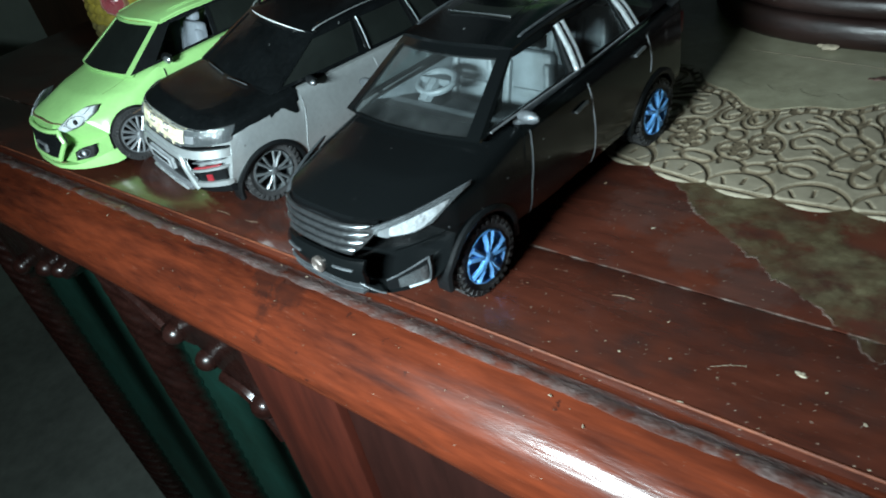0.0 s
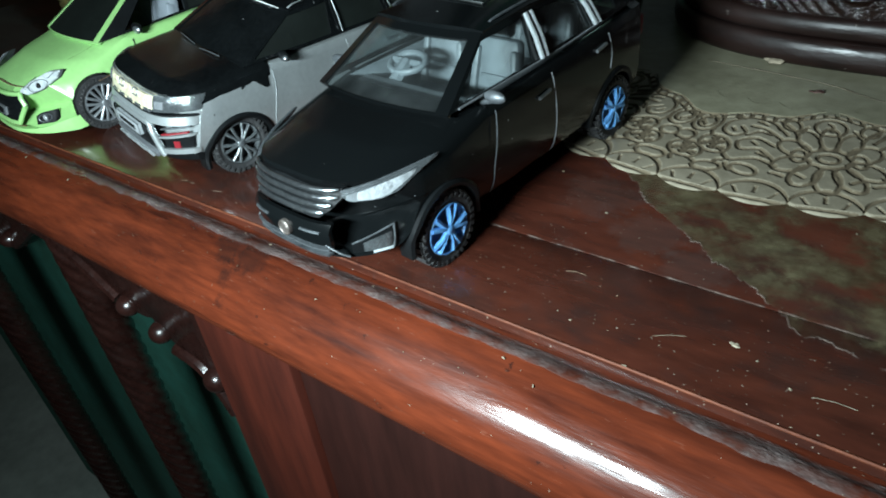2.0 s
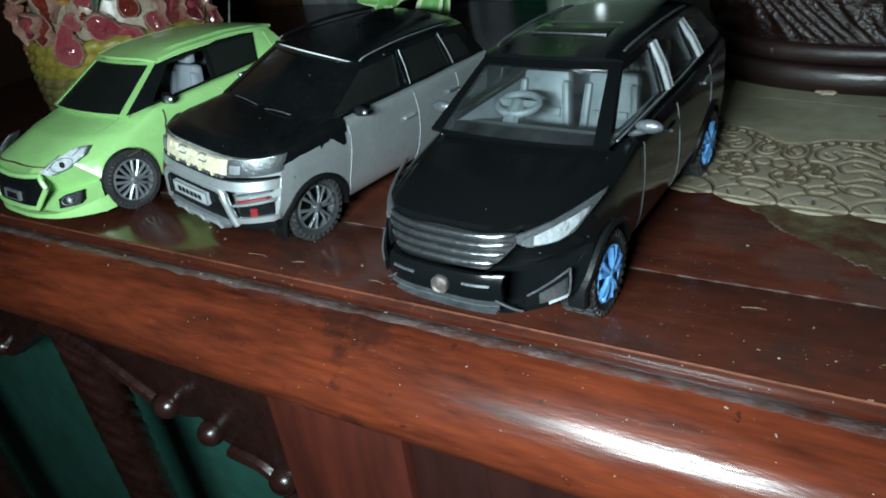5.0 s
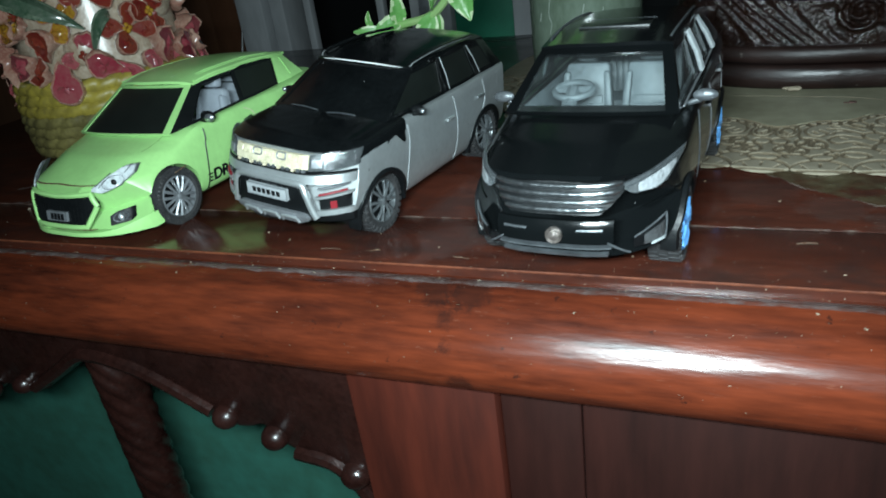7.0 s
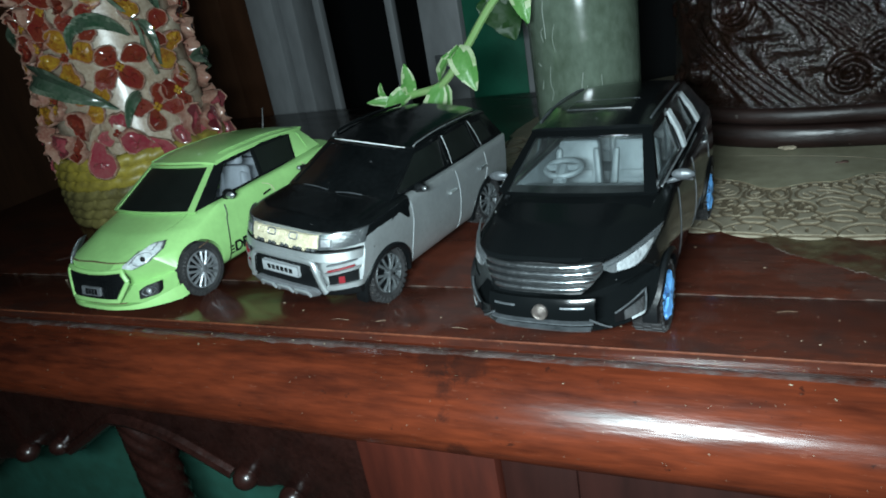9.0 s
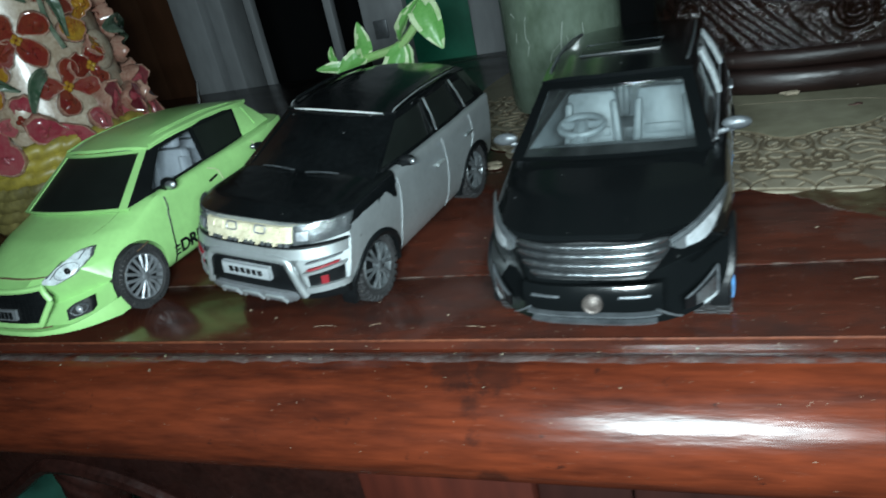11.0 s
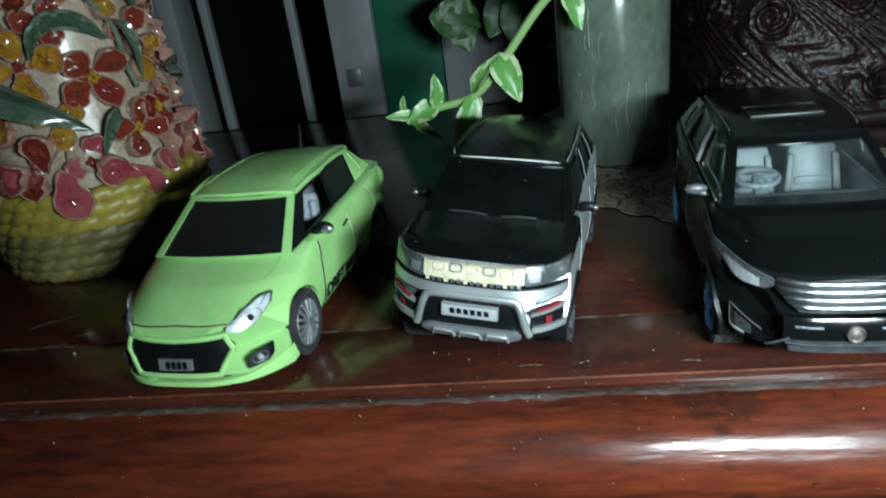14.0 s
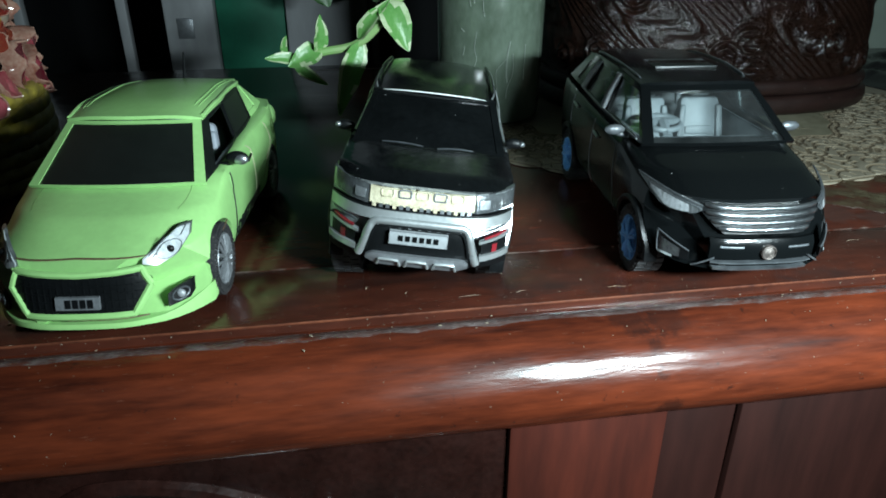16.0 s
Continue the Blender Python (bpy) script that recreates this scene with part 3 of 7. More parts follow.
for pts in ([(-0.235, 0.733), (-0.262, 0.747), (-0.282, 0.7525), (-0.293, 0.7535), (-0.302, 0.752), (-0.318, 0.742), (-0.338, 0.730)], [(-0.166, 0.694), (-0.172, 0.706), (-0.182, 0.7155), (-0.198, 0.718)]):
    bm = tube(bmesh.new(), [(x, 0.1095, z) for x, z in spline(pts, 6)], 0.0032, 8)
    part("bead_moulding", bm, WOOD_APRON, desk, "carved bead along the arch")
# Twisted column.
for cx in (-0.298, -0.498):
    bm = bmesh.new()
    rows = []
    for k in range(361):
        z = TOP - 0.040 - k * 0.002
        ring = []
        for i in range(56):
            a = 2 * math.pi * i / 56
            r = 0.0092 + 0.0016 * abs(math.sin(3.5 * (a + z * 88))) ** 0.7
            ring.append((cx + r * math.cos(a), 0.122 + r * math.sin(a), z))
        rows.append(ring)
    grid(bm, rows, closed=True, ends=True)
    part("twisted_column", bm, WOOD_APRON, desk, "rope-twisted dark turned column")
# Boarded front of the pedestal.
for x0, x1, dy, mat in ((-0.166, -0.1105, 0.0, WOOD_PANEL), (-0.110, -0.083, 0.003, WOOD_PANEL_DARK), (-0.0825, 0.02, 0.001, WOOD_PANEL_DARK), (0.0205, 0.16, 0.0, WOOD_PANEL), (0.1605, 0.52, 0.002, WOOD_PANEL_DARK)):
    part("front_plank", boxed(x0, x1, 0.1075 + dy, 0.130 + dy, 0.03, TOP - 0.0315, bevel=0.0012), mat, desk)
for x0, x1 in ((0.52, 0.54),):
    part("side_panel", boxed(x0, x1, 0.13, 0.53, 0.0, TOP - 0.0225), WOOD_PANEL_DARK, desk)
part("pedestal_side", boxed(-0.166, -0.148, 0.1305, 0.53, 0.0, TOP - 0.0225), WOOD_PANEL_DARK, desk)
solid("wall_dado", boxed(-0.95, -0.17, 0.190, 0.202, 0.0, TOP - 0.0235), TEAL, "teal painted boarding behind the desk legs", "boarding", kind="structure")


# ---- toy cars ----
def profile_hood(hw, zb, zs, zt):
    h, d = zs - zb, zt - zs
    return spline([(0, zb), (0.55 * hw, zb), (0.86 * hw, zb + 0.02 * h), (0.965 * hw, zb + 0.16 * h), (hw, zb + 0.42 * h), (0.99 * hw, zb + 0.72 * h), (0.955 * hw, zs),
                   (0.89 * hw, zs + 0.45 * d), (0.74 * hw, zs + 0.76 * d), (0.42 * hw, zs + 0.95 * d), (0, zt)], 3)


def profile_tub(hw, zb, zs, zf, wb):
    h = zs - zb
    p = [(0, zb), (0.55 * hw, zb), (0.86 * hw, zb + 0.02 * h), (0.965 * hw, zb + 0.16 * h), (hw, zb + 0.42 * h), (0.99 * hw, zb + 0.72 * h), (0.955 * hw, zs), (wb, zs + 0.0012), (wb - 0.0022, zs),
         (wb - 0.003, zf), (0, zf)]
    side = spline(p[:8], 3)
    rest = []
    for a, b in zip(p[7:], p[8:]):
        for k in range(1, 4):
            rest.append((a[0] + (b[0] - a[0]) * k / 3, a[1] + (b[1] - a[1]) * k / 3))
    return side + rest


class Car:
    """Numbers and surfaces of one toy car: y runs from the front axle to the rear, x to the car's own left, z up."""

    def __init__(self, **k):
        self.k = k

    def at(self, key, y):
        ys, vs = zip(*self.k[key])
        return float(np.interp(y, ys, vs))

    def warp(self, p):
        x, y, z = p
        k = self.k
        s = min(1.0, max(0.0, (y + k["front"]) / k["fall"]))
        s = 1 - s
        bow = float(np.interp(z, *k["bow"])) * min(1.2, abs(x) / k["hw"]) ** k["power"]
        rake = float(np.interp(z, *k["rake"]))
        out = y + (bow + rake) * s
        t = min(1.0, max(0.0, (k["rear"] - y) / 0.03))
        out -= (1 - t) * (0.007 * min(1.1, abs(x) / k["hw"]) ** 4)
        return Vector((x, out, z))

    def section(self, y):
        hw, zb, zs = self.k["hw"] * self.at("wide", y), self.at("zb", y), self.at("zs", y)
        if self.k["cab"][0] < y < self.k["cab"][1]:
            return profile_tub(hw, zb, zs, self.k["floor"], self.k["belt"] - 0.0002)
        return profile_hood(hw, zb, zs, self.at("zt", y))

    def side(self, y, z):
        p = self.section(y)[3:19]
        return float(np.interp(z, [q[1] for q in p], [q[0] for q in p]))

    def on_top(self, x, y):
        p = self.section(y)[18:]
        return self.warp((x, y, float(np.interp(abs(x), [q[0] for q in p[::-1]], [q[1] for q in p[::-1]]))))

    def body(self):
        k = self.k
        ys = list(np.arange(-k["front"], k["rear"], 0.0022)) + [k["rear"], k["cab"][0] - 1e-5, k["cab"][0] + 1e-5, k["cab"][1] - 1e-5, k["cab"][1] + 1e-5]
        rows = []
        for y in sorted(ys):
            half = self.section(y)
            ring = [(x, z) for x, z in half] + [(-x, z) for x, z in half[-2:0:-1]]
            rows.append([self.warp((x, y, z)) for x, z in ring])
        bm = bmesh.new()
        grid(bm, rows, closed=True, ends=True)
        return bm

    def front_patch(self, x0, x1, low, high, proud=0.0006, thick=0.0016, nx=14, nz=5, y=None):
        """A plate that lies on the bent front, between two curves of z over x."""
        bm = bmesh.new()
        y = -self.k["front"] if y is None else y

        def curve(c, x):
            return c if isinstance(c, (int, float)) else float(np.interp(x, [a for a, _ in c], [b for _, b in c]))

        def sheet(dy):
            return [[self.warp((x, y, z)) + Vector((0, dy, 0)) for x in np.linspace(x0, x1, nx) for z in (curve(low, x) + (curve(high, x) - curve(low, x)) * f,)] for f in np.linspace(0, 1, nz)]

        a, b = grid(bm, sheet(-proud)), grid(bm, sheet(thick - proud))
        rim = lambda g: g[0][:] + [r[-1] for r in g[1:]] + g[-1][-2::-1] + [r[0] for r in g[-2:0:-1]]
        ra, rb = rim(a), rim(b)
        for i in range(len(ra)):
            j = (i + 1) % len(ra)
            bm.faces.new((ra[i], ra[j], rb[j], rb[i]))
        return bm

    def side_line(self, pts, r, sign, off=0.0):
        """A thin line along the flank, through points of y and z."""
        path = spline(pts, 6)
        return tube(bmesh.new(), [(sign * (self.side(y, z) + off), self.warp((self.side(y, z), y, z)).y, z) for y, z in path], r, 6)


def mirrored(bm):
    for v in bm.verts:
        v.co.x *= -1
    bmesh.ops.reverse_faces(bm, faces=bm.faces[:])
    return bm


def wheel(car, x, y, r, width, rim_mat, parent, name, spokes=5, knobs=0, rim_r=0.68, rim_label=""):
    """A wheel whose outer face looks along sign(x): tyre with tread, dished rim with spokes and a hub."""
    s = 1 if x > 0 else -1
    holder = new(name)
    holder.empty_display_size = 0.005
    holder.parent = parent
    holder.location = (x, y, r)
    tyre = bmesh.new()
    ri = r * rim_r
    prof = [(ri, 0.0), (ri * 1.02, -0.0003), (r * 0.86, 0.0002), (r * 0.955, -0.0006), (r, -0.0020), (r, -width + 0.002), (r * 0.955, -width + 0.0006), (r * 0.8, -width), (ri, -width), (ri, -width * 0.5)]
    lathe(tyre, [(a, s * h) for a, h in prof] + [(ri, 0.0)], 44, axis="x")
    bmesh.ops.remove_doubles(tyre, verts=tyre.verts[:], dist=1e-6)
    if knobs:
        for i in range(knobs):
            a = 2 * math.pi * i / knobs
            turn = Matrix.Rotation(a, 4, "X")
            for w0, w1, da in ((-0.0002, -width * 0.36, 0), (-width * 0.40, -width * 0.66, 0.5), (-width * 0.7, -width, 0)):
                m = Matrix.Rotation(a + da * 2 * math.pi / knobs, 4, "X") @ Matrix.Translation((s * (w0 + w1) / 2, 0, r * 0.985)) @ Matrix.Diagonal((abs(w1 - w0), r * 0.15, r * 0.075, 1))
                bmesh.ops.create_cube(tyre, size=1.0, matrix=m)
            m = turn @ Matrix.Translation((s * 0.0, 0, r * 0.9)) @ Matrix.Diagonal((0.0008, r * 0.10, r * 0.13, 1))
            bmesh.ops.create_cube(tyre, size=1.0, matrix=m)
    part("tyre", tyre, RUBBER, holder, "black rubber tyre with tread")
    rim = bmesh.new()
    lathe(rim, [(ri * a, s * h) for a, h in ((1.0, -0.0004), (0.97, 0.0002), (0.91, 0.0001), (0.87, -0.0009), (0.86, -0.0022))], 44, axis="x")
    for i in range(spokes):
        a = 2 * math.pi * i / spokes
        for da in (-0.17, 0.17):
            c0, c1 = a + da * 0.9, a + da * 1.25
            path = [(s * 0.0001, ri * 0.15 * math.cos(c0), ri * 0.15 * math.sin(c0)), (s * 0.0003, ri * 0.5 * math.cos(c0), ri * 0.5 * math.sin(c0)), (s * -0.0002, ri * 0.92 * math.cos(c1), ri * 0.92 * math.sin(c1))]
            tube(rim, path, [ri * 0.085, ri * 0.10, ri * 0.12] if spokes == 5 else [ri * 0.075, ri * 0.07, ri * 0.085], 6)
    lathe(rim, [(ri * a, s * h) for a, h in ((0.24, -0.0010), (0.23, 0.0004), (0.16, 0.0009), (0.07, 0.0010), (0.01, 0.0010))], 20, axis="x")
    part("rim", rim, rim_mat, holder, rim_label)
    back = bmesh.new()
    lathe(back, [(ri * 0.99, s * -0.0026), (ri * 0.5, s * -0.0030), (ri * 0.02, s * -0.0030)], 28, axis="x")
    part("brake_disc", back, BLACK_PLASTIC if rim_mat is not BLUE_PAINT else BLUE_SHADE, holder)
    return holder


def framed(c00, c10, c11, c01, inset, bow, n=8):
    """A frame and a pane from four corners; inset: border shares at (u0, u1, v0, v1); bow: how far the middle comes out, as a vector."""
    us = [0, inset[0]] + [inset[0] + (1 - inset[0] - inset[1]) * i / n for i in range(1, n)] + [1 - inset[1], 1]
    vs = [0, inset[2]] + [inset[2] + (1 - inset[2] - inset[3]) * i / 4 for i in range(1, 4)] + [1 - inset[3], 1]
    a, b, c, d = (Vector(p) for p in (c00, c10, c11, c01))
    bow = Vector(bow)
    P = [[a * (1 - u) * (1 - v) + b * u * (1 - v) + c * u * v + d * (1 - u) * v + bow * 4 * u * (1 - u) for u in us] for v in vs]
    normal = (b - a).cross(d - a).normalized()
    frame_bm, pane_bm = bmesh.new(), bmesh.new()

    def shell(bm, cells, depth, lift):
        keep = {}

        def vert(i, j, k):
            if (i, j, k) not in keep:
                keep[i, j, k] = bm.verts.new(P[i][j] + normal * (lift - depth * k))
            return keep[i, j, k]

        for i, j in cells:
            bm.faces.new([vert(*q, 0) for q in ((i, j), (i, j + 1), (i + 1, j + 1), (i + 1, j))])
            bm.faces.new([vert(*q, 1) for q in ((i, j), (i + 1, j), (i + 1, j + 1), (i, j + 1))])
            for p, q, o in (((i, j), (i, j + 1), (i - 1, j)), ((i, j + 1), (i + 1, j + 1), (i, j + 1)), ((i + 1, j + 1), (i + 1, j), (i + 1, j)), ((i + 1, j), (i, j), (i, j - 1))):
                if o not in cells:
                    bm.faces.new([vert(*p, 1), vert(*q, 1), vert(*q, 0), vert(*p, 0)])

    nv, nu = len(vs) - 1, len(us) - 1
    inner = {(i, j) for i in range(1, nv - 1) for j in range(1, nu - 1)}
    shell(frame_bm, {(i, j) for i in range(nv) for j in range(nu)} - inner, 0.0012, 0.0)
    shell(pane_bm, inner, 0.0005, -0.0004)
    return frame_bm, pane_bm


def seat(bm, x, y, z, w, h, lean=0.22):
    """A moulded seat: cushion, back with side bolsters, head rest."""
    box(bm, x - w / 2, x + w / 2, y - 0.012, y + 0.004, z, z + 0.006, bevel=0.0014)
    turn = Matrix.Translation((x, y, z + 0.004)) @ Matrix.Rotation(-lean, 4, "X")
    for x0, x1, y0, y1, z0, z1, b in ((-w / 2, w / 2, 0, 0.005, 0, h, 0.0018), (-w / 2, -w / 2 + 0.003, -0.0016, 0.003, 0.002, h * 0.85, 0.0012), (w / 2 - 0.003, w / 2, -0.0016, 0.003, 0.002, h * 0.85, 0.0012),
                                      (-w * 0.27, w * 0.27, 0.0, 0.0045, h + 0.0002, h + 0.0062, 0.0016), (-w * 0.3, w * 0.3, -0.0008, 0.001, h * 0.3, h * 0.45, 0.0004)):
        got = boxed(x0, x1, y0, y1, z0, z1, bevel=b)
        for v in got.verts:
            v.co.x *= 1 - 0.22 * max(0.0, min(1.0, (v.co.z - 0.55 * h) / (0.45 * h)))
        got.transform(turn)
        me = bpy.data.meshes.new("seat_piece")
        got.to_mesh(me)
        got.free()
        bm.from_mesh(me)
        bpy.data.meshes.remove(me)
    return bm


def arch_trim(car, y0, r0, r1, sign, zc, a0=-0.12, a1=math.pi + 0.12):
    bm = bmesh.new()
    rows = []
    for i in range(29):
        a = a0 + (a1 - a0) * i / 28
        row = []
        for r, off in ((r0, -0.004), (r0, 0.0004), ((r0 + r1) / 2, 0.0009), (r1, 0.0004), (r1, -0.004)):
            y, z = y0 - r * math.cos(a), zc + r * math.sin(a)
            z = max(0.002, z)
            x = car.side(y, max(z, car.at("zb", y) + 0.003))
            row.append((sign * (x + off), y, z))
        rows.append(row)
    grid(bm, rows, closed=True, ends=True)
    return bm


def car_shell(car, root, paint, frame_paint, panes, roof_paint, tint_label, roll=0.0):
    """Body with wheel arches cut, side frames with panes, windscreen, rear window and roof."""
    k = car.k
    me = mesh_of(car.body(), paint, "body")
    cutters = []
    for y in (k.get("axle", 0.0), k["base"]):
        for s in (1, -1):
            c = bmesh.new()
            bmesh.ops.create_cone(c, cap_ends=True, segments=40, radius1=k["arch"], radius2=k["arch"], depth=0.024,
                                  matrix=Matrix.Translation((s * (k["hw"] + 0.0015), y, k["r"])) @ Matrix.Rotation(math.pi / 2, 4, "Y"))
            cutters.append(mesh_of(c, BLACK_PLASTIC, "arch"))
    body_me = cut(me, cutters)
    body_me.materials.clear()
    body_me.materials.append(paint)
    body_me.set_sharp_from_angle(angle=radians(35))
    body = new("body", body_me)
    body.parent = root
    tagged(body, k["body_label"])
    if roll:
        body.matrix_basis = Matrix.Translation((0, 0, 0.012)) @ Matrix.Rotation(roll, 4, "Y") @ Matrix.Translation((0, 0, -0.012))
    # glasshouse
    belt, roofw = k["belt"], k["roofw"]
    bz = lambda y: car.at("beltz", y)
    rz = lambda y: car.at("roofz", y)
    posts = k["posts"]
    for s in (1, -1):
        for i, ((b0, r0), (b1, r1)) in enumerate(zip(posts, posts[1:])):
            c = [(s * belt, b0, bz(b0)), (s * belt, b1, bz(b1)), (s * roofw(r1), r1, rz(r1)), (s * roofw(r0), r0, rz(r0))]
            f, p = framed(*(c if s > 0 else (c[1], c[0], c[3], c[2])), k["insets"][i] if s > 0 else (k["insets"][i][1], k["insets"][i][0], *k["insets"][i][2:]), (s * 0.0006, 0, 0), 4)
            part("window_frame", f, BLACK_PLASTIC if k.get("side_frames", ("body",) * 3)[i] == "film" else frame_paint, body)
            mat = panes["side"][i]
            if mat is not None:
                part("side_window", p, mat, body, tint_label)
            else:
                p.free()
    (ab, ar), (db, dr) = posts[0], posts[-1]
    f, p = framed((-belt, ab, bz(ab)), (belt, ab, bz(ab)), (roofw(ar), ar, rz(ar)), (-roofw(ar), ar, rz(ar)), k["screen_inset"], (0, -0.0045, 0.0008), 12)
    part("windscreen_frame", f, frame_paint, body)
    part("windscreen", p, panes["front"], body, tint_label)
    f, p = framed((belt, db, bz(db)), (-belt, db, bz(db)), (-roofw(dr), dr, rz(dr)), (roofw(dr), dr, rz(dr)), (0.1, 0.1, 0.12, 0.1), (0, 0.003, 0), 8)
    part("tailgate_frame", f, frame_paint, body)
    part("rear_window", p, panes["rear"], body, tint_label)
    # roof sheet with a crown
    bm = bmesh.new()
    rows = []
    ys = np.linspace(ar, dr, 14)
    for y in ys:
        w = roofw(y) + 0.0004
        e = (y - ar) / (dr - ar)
        bowy = (-0.0045 * (1 - e) + 0.003 * e)
        row = []
        for u in np.linspace(-1, 1, 17):
            row.append((u * w, y + bowy * (1 - u * u), rz(y) + k["crown"] * (1 - u ** 4) * math.sin(math.pi * min(1, 0.25 + e * 0.6)) + 0.0003))
        rows.append(row)
    g = grid(bm, rows)
    low = grid(bm, [[(x, y, z - 0.0012) for x, y, z in r] for r in rows])
    rim = lambda g: g[0][:] + [r[-1] for r in g[1:]] + g[-1][-2::-1] + [r[0] for r in g[-2:0:-1]]
    ra, rb = rim(g), rim(low)
    for i in range(len(ra)):
        j = (i + 1) % len(ra)
        bm.faces.new((ra[i], ra[j], rb[j], rb[i]))
    part("roof", bm, roof_paint, body)
    return body


def mirror_part(car, body, y, z, s, shell_mat, size=(0.0036, 0.0019, 0.0021), reach=0.0034):
    x = car.side(y, min(z, car.at("zs", y)))
    bm = ball(bmesh.new(), (s * (x + reach), y, z), size, 14, 10)
    tube(bm, [(s * (x - 0.003), y + 0.001, z - 0.003), (s * (x + reach * 0.5), y + 0.0008, z - 0.0016)], 0.0009, 8)
    part("wing_mirror", bm, shell_mat, body, "chrome wing mirror" if shell_mat is CHROME else "black wing mirror")


# ---- black car ----
SUV = Car(front=0.0338, rear=0.1195, hw=0.0315, base=0.0945, r=0.0118, arch=0.0139, fall=0.066, power=3.6, floor=0.019, crown=0.0022,
          bow=((0.012, 0.022, 0.038), (0.021, 0.0235, 0.0295)), rake=((0.013, 0.016, 0.023, 0.027, 0.035, 0.040), (0.0025, 0.0008, 0.0004, 0.0028, 0.0052, 0.010)),
          wide=((-0.0338, 0.97), (-0.02, 1.0), (0.09, 1.0), (0.1195, 0.955)),
          zb=((-0.0338, 0.0146), (0.0, 0.0115), (0.03, 0.0100), (0.09, 0.0100), (0.1195, 0.0125)),
          zs=((-0.0338, 0.0330), (-0.02, 0.0355), (0.0, 0.0385), (0.012, 0.0400), (0.06, 0.0410), (0.1195, 0.0430)),
          zt=((-0.0338, 0.0362), (-0.02, 0.0402), (0.0, 0.0426), (0.0145, 0.0435), (0.10, 0.0445), (0.1195, 0.0455)),
          cab=(0.0118, 0.106), belt=0.0272, beltz=((0.0, 0.0430), (0.0135, 0.0435), (0.06, 0.0436), (0.112, 0.0460)), roofw=lambda y: float(np.interp(y, (0.03, 0.06, 0.105), (0.0212, 0.0224, 0.0205))),
          roofz=((0.030, 0.0580), (0.055, 0.0600), (0.09, 0.0590), (0.106, 0.0570)),
          posts=((0.0082, 0.0325), (0.054, 0.0525), (0.086, 0.0815), (0.113, 0.104)), insets=((0.06, 0.09, 0.07, 0.13), (0.07, 0.10, 0.07, 0.13), (0.08, 0.42, 0.12, 0.2)),
          screen_inset=(0.07, 0.07, 0.02, 0.10), body_label="glossy black body shell")


